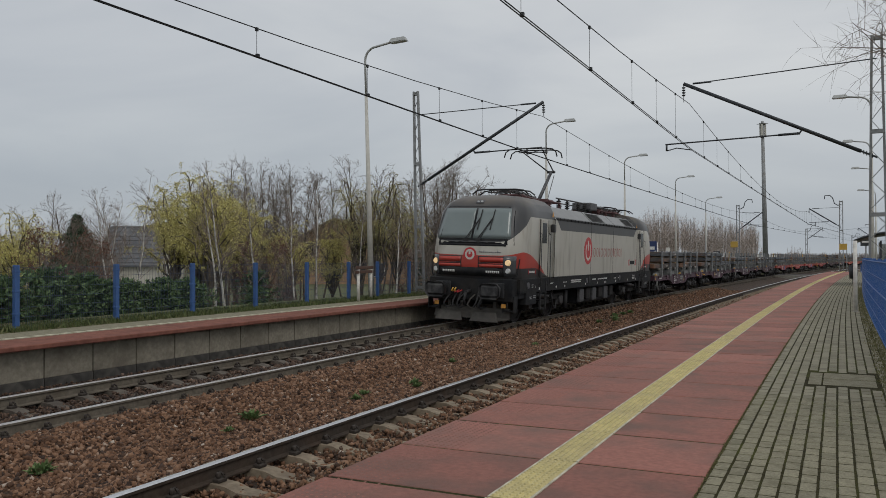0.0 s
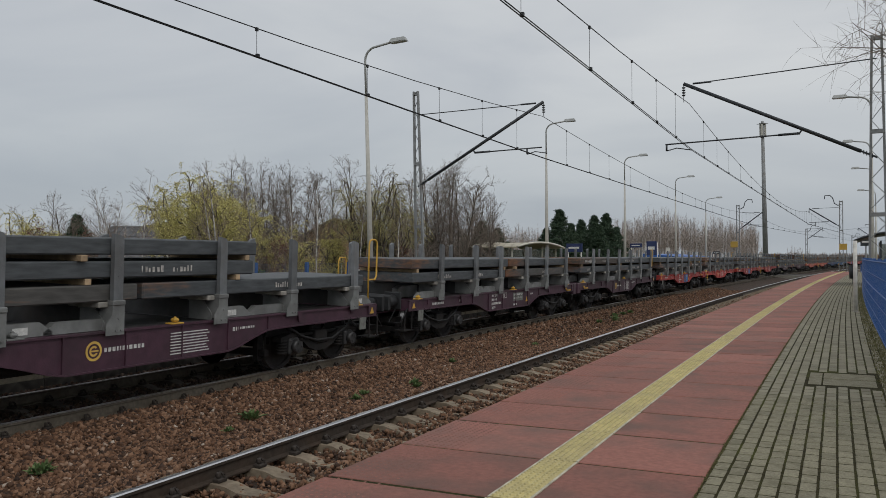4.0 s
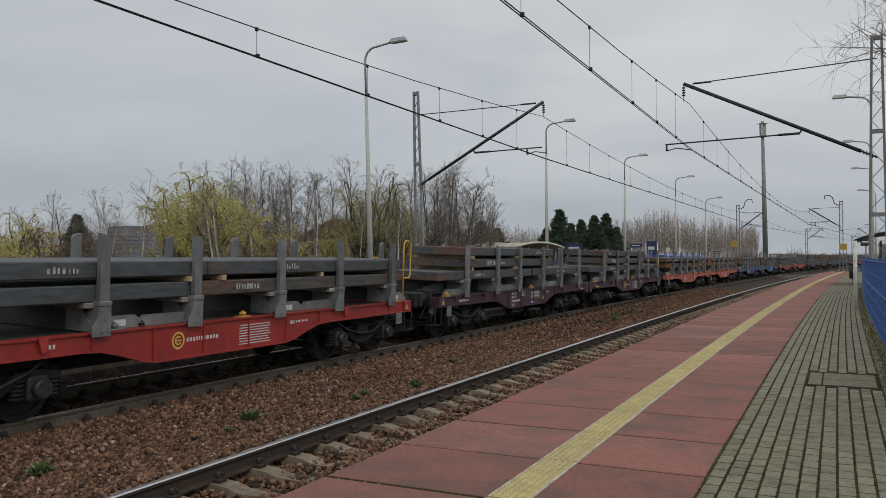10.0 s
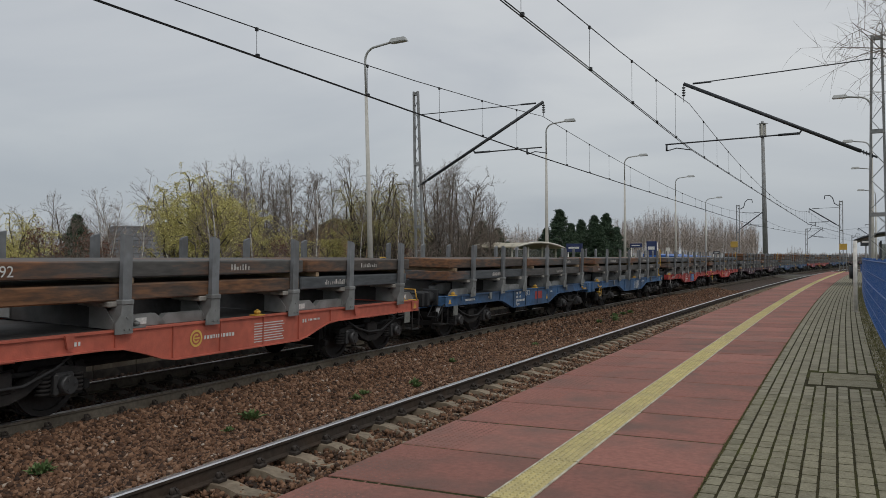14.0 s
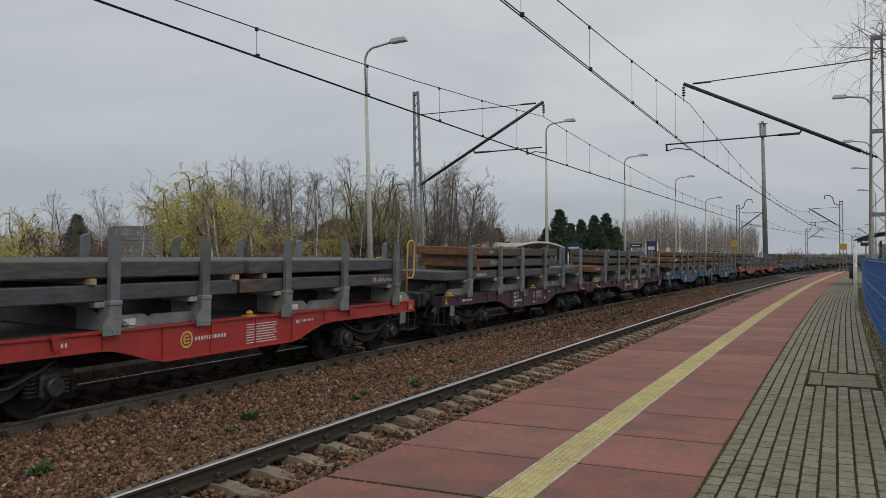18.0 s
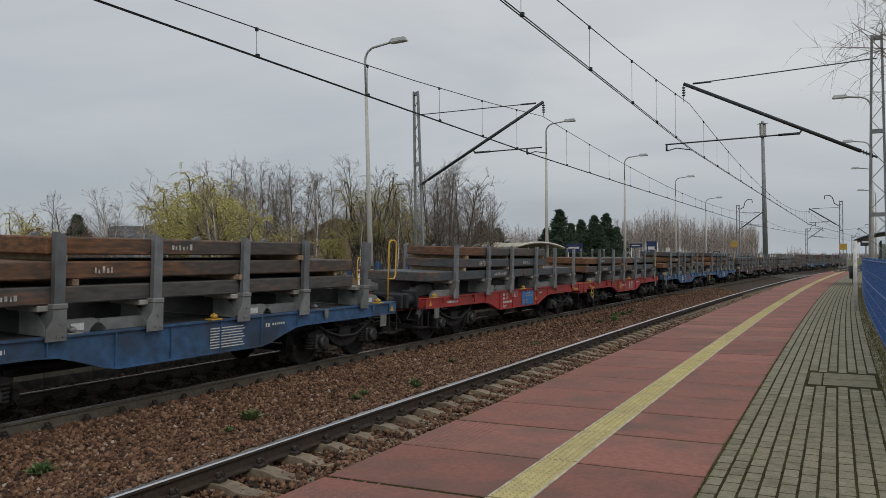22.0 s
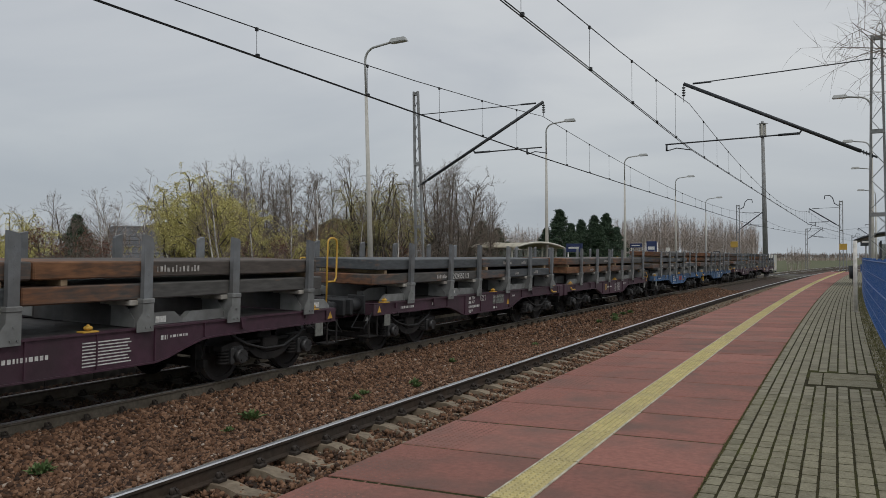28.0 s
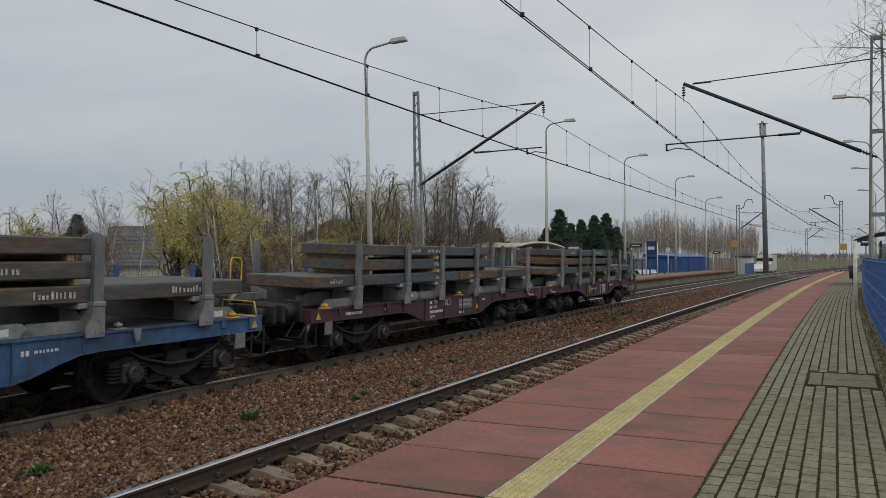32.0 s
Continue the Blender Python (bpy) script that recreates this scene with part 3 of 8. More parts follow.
# ---- blue fence along the near platform ----
fence_r = thing("platform_fence", "blue welded mesh fence along the platform's back", "fence", "fences", al_pose(0, 0, 0))
M["bluefence"] = mat("blue_powder_coat", (0.03, 0.1, 0.3), 0.5, vary=0.15, grain=6, stain=(0.05, 0.12, 0.27), stain_scale=1.2)


def fence_x(y):
    """The fence follows the platform's gentle bend."""
    return al(y, 0.6).x + 0.1 * max(0.0, 1 - y / 25)


y0 = 7.0
while y0 < 39:
    b = bmesh.new()
    n = 42
    for k in range(n):
        y = y0 + 2.5 * k / n
        box(b, fence_x(y) - 0.004, fence_x(y) + 0.004, y - 0.006, y + 0.006, PLAT + 0.04, PLAT + 1.36)
    for z in (0.08, 0.3, 0.55, 0.8, 1.05, 1.33):
        w = 0.022 if z in (0.8, 1.33) else 0.006
        r = 0.012 if z in (0.8, 1.33) else 0.006
        xa, xb = fence_x(y0), fence_x(y0 + 2.48)
        tube(b, (xa - w, y0, PLAT + z), (xb - w, y0 + 2.48, PLAT + z), r, n=5)
        tube(b, (xa + 0.008, y0, PLAT + z), (xb + 0.008, y0 + 2.48, PLAT + z), 0.006, n=5)
    part("mesh_panel", b, M["bluefence"], fence_r, "blue welded wire panel")
    b = bmesh.new()
    x = fence_x(y0) + 0.045
    box(b, x - 0.03, x + 0.03, y0 - 0.05, y0 + 0.01, PLAT - 0.03, PLAT + 1.38, 0.004)
    part("post", b, M["bluefence"], fence_r)
    y0 += 2.52

# moss and grass along the foot of the fence
M["tuft"] = island_mat("dry_moss_grass", [(0.0, (0.07, 0.075, 0.025)), (0.5, (0.12, 0.115, 0.045)), (1.0, (0.19, 0.165, 0.075))])


def tufts(name, count, place, hmin, hmax, material, seed, label, blades=5, spread=0.05):
    """Short grass blades, a few to a clump, as one growth."""
    r = random.Random(seed)
    vs, fs = [], []
    for _ in range(count):
        px, py, pz = place(r)
        for _ in range(blades):
            x, y = px + r.gauss(0, spread), py + r.gauss(0, spread)
            h, a = r.uniform(hmin, hmax), r.uniform(0, 6.28)
            w = h * 0.12 + 0.003
            dx, dy = math.cos(a), math.sin(a)
            lx, ly = r.gauss(0, 0.4) * h, r.gauss(0, 0.4) * h
            i = len(vs)
            vs += [(x - dx * w, y - dy * w, pz), (x + dx * w, y + dy * w, pz), (x + lx * 0.5 + dx * w * 0.6, y + ly * 0.5 + dy * w * 0.6, pz + h * 0.6), (x + lx, y + ly, pz + h)]
            fs += [(i, i + 1, i + 2), (i, i + 2, i + 3)]
    me = bpy.data.meshes.new(name)
    me.from_pydata(vs, [], fs)
    me.materials.append(material)
    return tagged(new(name, me), label, "grass", kind="stuff")


def along(s0, s1, x0, x1, z):
    def place(r):
        u = s0 + (s1 - s0) * r.random() ** 1.5
        p = al(u, r.uniform(x0, x1))
        return p.x, p.y, z
    return place


tufts("joint_moss", 5200, along(3.5, 30, -0.79, -0.755, PLAT - 0.01), 0.004, 0.014, M["tuft"], 6, "moss along the edge of the paving", 4, 0.012)
tufts("fence_moss", 4200, along(7, 42, 0.45, 0.72, PLAT - 0.02), 0.01, 0.05, M["tuft"], 1, "dry moss and short grass at the fence foot", 5, 0.03)

# white sign post with a litter bin beside it
sp = thing("sign_post", "white steel tube post standing on the platform", "post", "", Matrix.Translation((0.46, 23.5, PLAT - 0.01)))
b = bmesh.new()
tube(b, (0, 0, 0), (0, 0, 1.84), 0.05, n=12)
part("tube", b, M["white"], sp)
bn = thing("litter_bin", "dark litter bin on a short pole", "bin", "", al_pose(49, 0.15, PLAT - 0.01))
b = bmesh.new()
tube(b, (0, 0, 0.25), (0, 0, 0.95), 0.2, 0.24, n=12)
part("bucket", b, M["darksteel"], bn)
b = bmesh.new()
tube(b, (0, 0, 0), (0, 0, 0.25), 0.05, n=8)
part("leg", b, M["darksteel"], bn)


# ---- waiting shelters with arched roofs ----
def shelter(at, w, d, h, frame_m, roof_m, glass_m, label, eave=0.35, rise=0.42):
    t = thing("waiting_shelter", label, "shelter", "shelters", at)
    for x in (-w / 2, -w / 6, w / 6, w / 2):
        for y in (-d / 2, d / 2):
            b = bmesh.new()
            box(b, x - 0.04, x + 0.04, y - 0.04, y + 0.04, 0, h, 0.006)
            part("post", b, frame_m, t)
    b = bmesh.new()
    n = 10
    prof = []
    for k in range(n + 1):
        u = -1 + 2 * k / n
        prof.append((u * (w / 2 + eave), h + rise * (1 - u * u)))
    ring = prof + [(x, z - 0.06) for x, z in reversed(prof)]
    for i in range(n):
        quad = [prof[i], prof[i + 1], (prof[i + 1][0], prof[i + 1][1] - 0.06), (prof[i][0], prof[i][1] - 0.06)]
        extrude_y(b, quad, -d / 2 - 0.4, d / 2 + 0.25)
    part("roof", b, roof_m, t, "arched translucent roof sheet")
    b = bmesh.new()
    for y in (-d / 2 - 0.42, d / 2 + 0.27):
        path_tube(b, [(x, y, z) for x, z in prof], 0.05, 6)
    part("roof_arch", b, frame_m, t)
    for x0, x1 in ((-w / 2, -w / 6), (-w / 6, w / 6), (w / 6, w / 2)):
        b = bmesh.new()
        box(b, x0 + 0.05, x1 - 0.05, d / 2 - 0.006, d / 2 + 0.006, 0.2, h - 0.1)
        part("pane", b, glass_m, t)
    for x in (-w / 2, w / 2):
        b = bmesh.new()
        box(b, x - 0.006, x + 0.006, -d / 2 + 0.05, d / 2 - 0.05, 0.2, h - 0.1)
        part("pane", b, glass_m, t)
    b = bmesh.new()
    box(b, -w / 2 + 0.2, w / 2 - 0.2, d / 2 - 0.5, d / 2 - 0.15, 0.42, 0.47, 0.01)
    part("bench", b, M["wood"], t)
    return t


M["pane"] = mat("dusty_shelter_glass", (0.55, 0.57, 0.52), 0.2, vary=0.08, grain=3, bump=0)
pn = M["pane"].node_tree.nodes["Principled BSDF"]
pn.inputs["Transmission Weight"].default_value = 0.75
M["rooftan"] = mat("tan_roof_sheet", (0.4, 0.36, 0.26), 0.5, vary=0.1, grain=3)
M["cream"] = mat("cream_frame_paint", (0.6, 0.58, 0.5), 0.5, vary=0.1, grain=6)
M["brownroof"] = mat("dark_roof_edge", (0.1, 0.085, 0.075), 0.5, vary=0.2, grain=6)
shelter(al_pose(41.6, -16.2, PLAT - 0.17, 90), 6.6, 2.0, 2.15, M["cream"], M["rooftan"], M["pane"], "glazed waiting shelter with an arched tan roof on the platform", 0.35, 0.26)
shelter(al_pose(46.5, 2.15, PLAT - 0.17, 0), 1.5, 5.0, 2.35, M["darksteel"], M["brownroof"], M["pane"], "waiting shelter with a dark arched roof on the platform", 1.15)


# ---- far platform: wall panels, coping, dotted line, grass strip ----
wall = tagged(new("platform_far_wall"), "weathered concrete panel wall of the far platform", "retaining wall", "", "structure")
b = bmesh.new()
box(b, -0.06, 0.0, -0.492, 0.492, -0.01, PLAT - 0.088, 0.005)
wp = None
M["wallpanel"] = mat("stained_wall_panel", (0.215, 0.195, 0.155), 0.9, vary=0.2, grain=14, stain=(0.12, 0.103, 0.08), stain_scale=2.6, stain_amount=0.6, piece=0.12, spec=0.25)
# lower strip of the wall, darker than the panels above
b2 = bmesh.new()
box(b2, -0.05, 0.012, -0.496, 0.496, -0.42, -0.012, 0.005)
M["concdark"] = mat("dark_concrete", (0.045, 0.042, 0.038), 0.9, vary=0.4, grain=7, stain=(0.12, 0.11, 0.095), stain_scale=3)
s = -4.0
while s < 90:
    at = al_pose(s, EDGE_F - 0.21, 0)
    if wp is None:
        wp = part("wall_panel", b, M["wallpanel"], wall, at=at)
        wf = part("wall_foot", b2, M["concdark"], wp, "dark wall foot")
    else:
        o = share("wall_panel", wp.data, wall, at)
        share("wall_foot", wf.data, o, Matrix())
    s += 1.0

dots = tagged(new("platform_far_line"), "white dashed safety line on the far platform", "line marking", "", "structure")
src = None
s = -3
while s < 60:
    at = al_pose(s, EDGE_F - 1.3, PLAT)
    if src is None:
        b = bmesh.new()
        box(b, -0.07, 0.07, -0.1, 0.1, -0.02, 0.008)
        src = part("dash", b, M["border"], dots, at=at)
    else:
        share("dash", src.data, dots, at)
    s += 0.3
M["lawn"] = island_mat("lawn_blades", [(0.0, (0.035, 0.055, 0.015)), (0.5, (0.075, 0.1, 0.03)), (1.0, (0.14, 0.14, 0.06))])
bm = bmesh.new()
sweep(bm, [(-16.4, -0.6), (-16.4, PLAT + 0.015), (-14.35, PLAT + 0.008), (-14.3, PLAT - 0.1)], -6, 60, 6)
structure("grass_verge", bm, M["grass"], "grass strip behind the far platform", "grass")
tufts("verge_grass", 9000, along(5, 45, -15.3, -14.3, PLAT), 0.03, 0.13, M["lawn"], 2, "green grass strip along the fence", 4, 0.04)

# ---- blue posts with wire mesh behind the far platform ----
M["meshwire"] = mat("grey_blue_mesh_wire", (0.05, 0.07, 0.12), 0.6, 0.3, vary=0.2, bump=0)
fence_l = thing("mesh_fence", "blue post fence with thin wire mesh behind the platform", "fence", "fences")
pb = bmesh.new()
box(pb, -0.05, 0.05, -0.05, 0.05, -0.1, 1.3, 0.008)
box(pb, -0.056, 0.056, -0.056, 0.056, 0.3, 0.34, 0.004)
box(pb, -0.056, 0.056, -0.056, 0.056, 0.75, 0.79, 0.004)
box(pb, -0.056, 0.056, -0.056, 0.056, 1.15, 1.19, 0.004)
post_src, panel_src = None, None
wb = bmesh.new()
for k in range(50):
    y = 0.06 + 2.38 * k / 49
    box(wb, -0.0015, 0.0015, y - 0.0015, y + 0.0015, 0.05, 1.25)
for k in range(7):
    box(wb, -0.006, 0.006, 0.04, 2.46, 0.05 + 0.2 * k - 0.003, 0.05 + 0.2 * k + 0.003)
SPANS = [10.9 - 2.45 * k for k in range(6, 0, -1)] + [10.88, 13.36, 15.75, 18.19, 20.6, 22.92, 24.76, 27.04]
SPANS += [SPANS[-1] + 2.4 * k for k in range(1, 25)]
for s in SPANS:
    at = al_pose(s, -14.78, PLAT)
    if post_src is None:
        post_src = part("post", pb, M["blue"], fence_l, "blue steel post", at=at)
        panel_src = part("wire_panel", wb, M["meshwire"], fence_l, at=at)
    else:
        share("post", post_src.data, fence_l, at)
        share("wire_panel", panel_src.data, fence_l, at)


# ---- boards and signs on the far platform ----
M["navy"] = mat("navy_sign", (0.02, 0.035, 0.11), 0.5, vary=0.1, bump=0)
M["brownboard"] = mat("brown_board", (0.1, 0.055, 0.04), 0.7, vary=0.2, grain=8)
M["yellowsign"] = mat("yellow_sign", (0.5, 0.32, 0.06), 0.5, vary=0.08, bump=0)


def board(at, w, h, z, legs, face, leg_m, label, name="station_sign", bars=True):
    t = thing(name, label, "sign", "", at)
    for x in legs:
        b = bmesh.new()
        tube(b, (x, 0, 0), (x, 0, z + h * 0.9), 0.04, n=8)
        part("post", b, leg_m, t)
    b = bmesh.new()
    box(b, -w / 2, w / 2, -0.02 - 0.05, 0.02 - 0.05, z, z + h, 0.008)
    part("panel", b, face, t)
    if bars:
        b = bmesh.new()
        box(b, -w * 0.36, w * 0.3, -0.076, -0.072, z + h * 0.4, z + h * 0.62)
        part("caption_bar", b, M["mark"], t)
    return t


b_at = al_pose(23.4, -14.45, PLAT - 0.01, 12)
bt = thing("notice_frame", "two white posts carrying a brown plank", "notice board", "", b_at)
for x in (-0.62, 0.62):
    b = bmesh.new()
    tube(b, (0, x, 0), (0, x, 1.05), 0.055, n=8)
    part("post", b, M["white"], bt)
for z in (0.92, 1.06):
    b = bmesh.new()
    box(b, -0.05, 0.05, -0.75, 0.75, z, z + 0.1, 0.01)
    part("plank", b, M["brownboard"], bt)
board(al_pose(46.2, -14.5, PLAT - 0.01), 1.0, 0.5, 1.75, (-0.4, 0.4), M["navy"], M["white"], "navy station board on white posts on the platform")
board(al_pose(59.5, -14.3, PLAT - 0.01), 0.9, 0.3, 2.15, (-0.35,), M["navy"], M["white"], "small navy platform sign on a white post")
board(al_pose(64.5, -14.4, PLAT - 0.01), 0.8, 1.1, 1.6, (-0.45, 0.45), M["navy"], M["white"], "navy timetable board on white posts")
board(al_pose(70.4, -14.5, PLAT - 0.01), 0.3, 0.35, 1.9, (0.0,), M["white"], M["white"], "white loudspeaker post on the platform", "speaker_post", False)
board(al_pose(92.0, -14.5, -0.62), 0.7, 0.28, 3.0, (-0.3,), M["darksteel"], M["white"], "dark direction sign on a white post")
board(al_pose(93.4, -12.9, -0.62), 0.75, 0.65, 3.7, (0.3,), M["yellowsign"], M["mast"], "yellow warning sign on the mast", "warning_sign", False)
board(al_pose(88.9, -1.9, -0.6), 0.7, 0.6, 3.3, (0.3,), M["yellowsign"], M["mast"], "yellow warning sign by the crossing", "warning_sign", False)
board(al_pose(52, 0.75, PLAT - 0.17), 0.55, 0.45, 2.2, (0.0,), M["darksteel"], M["mast"], "dark platform number sign", "platform_sign")
# ---- ballast stones and weeds ----
def stones(name, regions, seed, label, material):
    """Broken stones as one heap: each a crooked, sharp-edged lump."""
    r = np.random.RandomState(seed)
    cube = np.array([(1.25, 0, 0), (-1.25, 0, 0), (0, 1.25, 0), (0, -1.25, 0), (0.2, 0.1, 1.15), (-0.1, -0.2, -1.15)])
    tris = np.array([(0, 2, 4), (2, 1, 4), (1, 3, 4), (3, 0, 4), (2, 0, 5), (1, 2, 5), (3, 1, 5), (0, 3, 5)])
    allv, count = [], 0
    for n, s0, s1, x0, x1, z, size in regions:
        s = s0 + (s1 - s0) * r.rand(n) ** 1.35
        x = x0 + (x1 - x0) * r.rand(n)
        p = np.maximum(s - BEND, 0) / RADIUS
        cx = np.where(s < BEND, x, RADIUS - (RADIUS - x) * np.cos(p))
        cy = np.where(s < BEND, s, BEND + (RADIUS - x) * np.sin(p))
        v = cube[None] + 0.75 * (r.rand(n, 6, 3) - 0.5)
        sz = size * (0.55 + 0.9 * r.rand(n, 1, 1) ** 2) * (0.75 + 0.5 * r.rand(n, 1, 3))
        v = v * sz * 0.5
        a, b, c = (r.rand(3, n) - 0.5) * np.array([[6.28], [2.6], [2.6]])
        ca, sa, cb, sb, cc, sc = np.cos(a), np.sin(a), np.cos(b), np.sin(b), np.cos(c), np.sin(c)
        X, Y, Z = v[..., 0], v[..., 1], v[..., 2]
        X, Y = X * ca[:, None] - Y * sa[:, None], X * sa[:, None] + Y * ca[:, None]
        Y, Z = Y * cb[:, None] - Z * sb[:, None], Y * sb[:, None] + Z * cb[:, None]
        X, Z = X * cc[:, None] + Z * sc[:, None], -X * sc[:, None] + Z * cc[:, None]
        hz = z(x, s) if callable(z) else z
        v = np.stack([X + cx[:, None], Y + cy[:, None], Z + (hz + 0.015 * r.randn(n))[:, None]], -1)
        allv.append(v.reshape(-1, 3))
        count += n
    v = np.concatenate(allv)
    f = (tris[None] + 6 * np.arange(count)[:, None, None]).reshape(-1, 3)
    me = bpy.data.meshes.new(name)
    me.vertices.add(len(v))
    me.vertices.foreach_set("co", v.ravel())
    me.loops.add(f.size)
    me.loops.foreach_set("vertex_index", f.ravel().astype(np.int32))
    me.polygons.add(len(f))
    me.polygons.foreach_set("loop_start", np.arange(0, f.size, 3, dtype=np.int32))
    me.polygons.foreach_set("loop_total", np.full(len(f), 3, dtype=np.int32))
    me.update()
    me.validate()
    me.materials.append(material)
    return tagged(new(name, me), label, "gravel", kind="stuff")


def bed(x, s):
    """Height of the stone bed across the line."""
    z = np.interp(x, [-12.1, -11.3, -8.5, -7.9, -6.8, -6.2, -2.6], [-0.16, -0.2, -0.21, -0.335, -0.345, -0.21, -0.2])
    # heaped up between the sleepers
    gauge = np.minimum(np.abs(x - NEAR), np.abs(x - FAR))
    z = z + np.where(gauge < 0.62, 0.018, np.where((gauge > 0.86) & (gauge < 1.5), 0.022, 0.0))
    return z + 0.008 + 0.012 * np.sin(x * 5.1 + s * 1.3) * np.sin(s * 0.9 - x)


stones("ballast_stones", [
    (64000, 3.0, 22, -8.75, -6.35, bed, 0.054),
    (8000, 3.0, 22, -6.5, -5.75, bed, 0.042),
    (15000, 3.0, 24, -9.15, -8.4, bed, 0.056),
    (4000, 24, 60, -9.15, -8.4, bed, 0.07),
    (26000, 19, 60, -8.75, -5.75, bed, 0.06),
    (24000, 4.0, 24, -5.95, -3.0, bed, 0.05),
    (5000, 24, 60, -5.5, -3.0, bed, 0.07),
], 7, "heap of rust-brown broken ballast stones", M["stone"])
# darker stones where the train shades the bed
stones("sooty_ballast_stones", [
    (26000, 3.0, 25, -12.0, -9.2, bed, 0.053),
    (5000, 25, 60, -12.0, -9.2, bed, 0.075),
], 8, "ballast stones under the far track, train shade put into their dark colour", M["shadestone"])

M["weed"] = island_mat("green_weed", [(0.0, (0.06, 0.11, 0.035)), (0.5, (0.11, 0.18, 0.06)), (1.0, (0.19, 0.25, 0.11))])


def weed(x, y, z, size, seed):
    r = random.Random(seed)
    vs, fs = [], []
    for _ in range(70):
        a, lean = r.uniform(0, 6.28), r.uniform(0.2, 1.0)
        L = size * r.uniform(0.4, 1.0)
        d = Vector((math.cos(a) * lean, math.sin(a) * lean, 1.1 - lean * 0.7)).normalized()
        sd = d.cross(Vector((0, 0, 1))).normalized() * L * 0.16
        o = Vector((r.gauss(0, size * 0.2), r.gauss(0, size * 0.2), 0))
        p0, p1, p2 = o, o + d * L * 0.55 + sd, o + d * L * 0.55 - sd
        p3 = o + d * L - Vector((0, 0, L * 0.15))
        i = len(vs)
        vs += [tuple(p0), tuple(p1), tuple(p3), tuple(p2)]
        fs.append((i, i + 1, i + 2, i + 3))
    me = bpy.data.meshes.new("weed")
    me.from_pydata(vs, [], fs)
    me.materials.append(M["weed"])
    o = tagged(new("weed", me), "green leafy weed growing in the ballast", "weed", "weeds in the ballast", "stuff")
    o.matrix_basis = Matrix.Translation((x, y, z))


for i, (x, y, sz) in enumerate([(-7.6, 9.37, 0.24), (-7.76, 6.05, 0.2), (-7.1, 11.4, 0.15), (-7.25, 11.9, 0.13), (-7.0, 13.3, 0.15), (-6.8, 13.0, 0.12), (-7.7, 16.4, 0.14),
                                (-7.5, 30.5, 0.2), (-7.8, 31.6, 0.22), (-7.3, 29.6, 0.2), (-7.6, 28.5, 0.18), (-7.75, 32.8, 0.2), (-7.35, 8.6, 0.1), (-7.7, 33.8, 0.22), (-7.2, 20.5, 0.12)]):
    weed(x, y, -0.3, sz, i)


# ---- trees ----
def tree_segments(r, height, trunk_r, first, limbs, limb_len, rise, droop, depth, twigs, wander=0.12, sway=0.03):
    """A trunk and its branching limbs as tapered pieces (a, b, r0, r1, order)."""
    out = []

    def branch(p, d, length, rad, order):
        n = max(2, int(4 - order * 0.5)) if order else 7
        pts = [p]
        q = p.copy()
        dd = d.copy()
        for k in range(n):
            wd = wander if order else sway
            dd = (dd + Vector((r.gauss(0, wd), r.gauss(0, wd), r.gauss(0, wd) - droop * (order > 0) * (k + 1) / n))).normalized()
            q2 = q + dd * length / n
            out.append((q, q2, rad * (1 - 0.8 * k / n), rad * (1 - 0.8 * (k + 1) / n), order))
            q = q2
            pts.append((q, dd.copy(), (k + 1) / n))
        if order >= depth:
            return
        count = limbs if order == 0 else twigs
        for _ in range(count):
            u = r.uniform(first if order == 0 else 0.2, 1.0)
            k = min(n - 1, int(u * n))
            qa = pts[k] if k == 0 else pts[k][0]
            qb, db, _u = pts[k + 1]
            base = qa.lerp(qb, u * n - k)
            side = db.orthogonal().normalized()
            side.rotate(Matrix.Rotation(r.uniform(0, 6.283), 3, db))
            up = rise if order == 0 else rise * 0.8
            nd = (side * (1 - up * 0.5) + db * up + Vector((0, 0, 0.15))).normalized()
            ln = limb_len * height * (1.15 - u * 0.75) if order == 0 else length * r.uniform(0.3, 0.6)
            branch(base, nd, ln * r.uniform(0.7, 1.15), max(0.0055, rad * (0.36 if order == 0 else 0.45) * (1.1 - 0.6 * u)), order + 1)

    branch(Vector((0, 0, 0)), Vector((r.gauss(0, 0.04), r.gauss(0, 0.04), 1)), height, trunk_r, 0)
    return out


def tubes_mesh(name, segs, sides, material):
    vs, fs = [], []
    for a, b, r0, r1, _o in segs:
        d = (b - a).normalized()
        u = d.orthogonal().normalized()
        v = d.cross(u)
        i = len(vs)
        for p, rr in ((a, r0), (b, r1)):
            for k in range(sides):
                w = p + rr * (math.cos(6.28318 * k / sides) * u + math.sin(6.28318 * k / sides) * v)
                vs.append((w.x, w.y, w.z))
        for k in range(sides):
            k2 = (k + 1) % sides
            fs.append((i + k, i + k2, i + sides + k2, i + sides + k))
    me = bpy.data.meshes.new(name)
    me.from_pydata(vs, [], fs)
    me.materials.append(material)
    return me


def leaf_mesh(name, spots, size, material, r, hang=False):
    vs, fs = [], []
    for p in spots:
        a = Vector((r.gauss(0, 1), r.gauss(0, 1), -1.2 if hang else r.gauss(0, 1))).normalized()
        b = a.orthogonal().normalized()
        b.rotate(Matrix.Rotation(r.uniform(0, 6.28), 3, a))
        L = size * r.uniform(0.6, 1.3)
        i = len(vs)
        for c in (p, p + a * L * 0.5 + b * L * 0.22, p + a * L, p + a * L * 0.5 - b * L * 0.22):
            vs.append((c.x, c.y, c.z))
        fs.append((i, i + 1, i + 2, i + 3))
    me = bpy.data.meshes.new(name)
    me.from_pydata(vs, [], fs)
    me.materials.append(material)
    return me


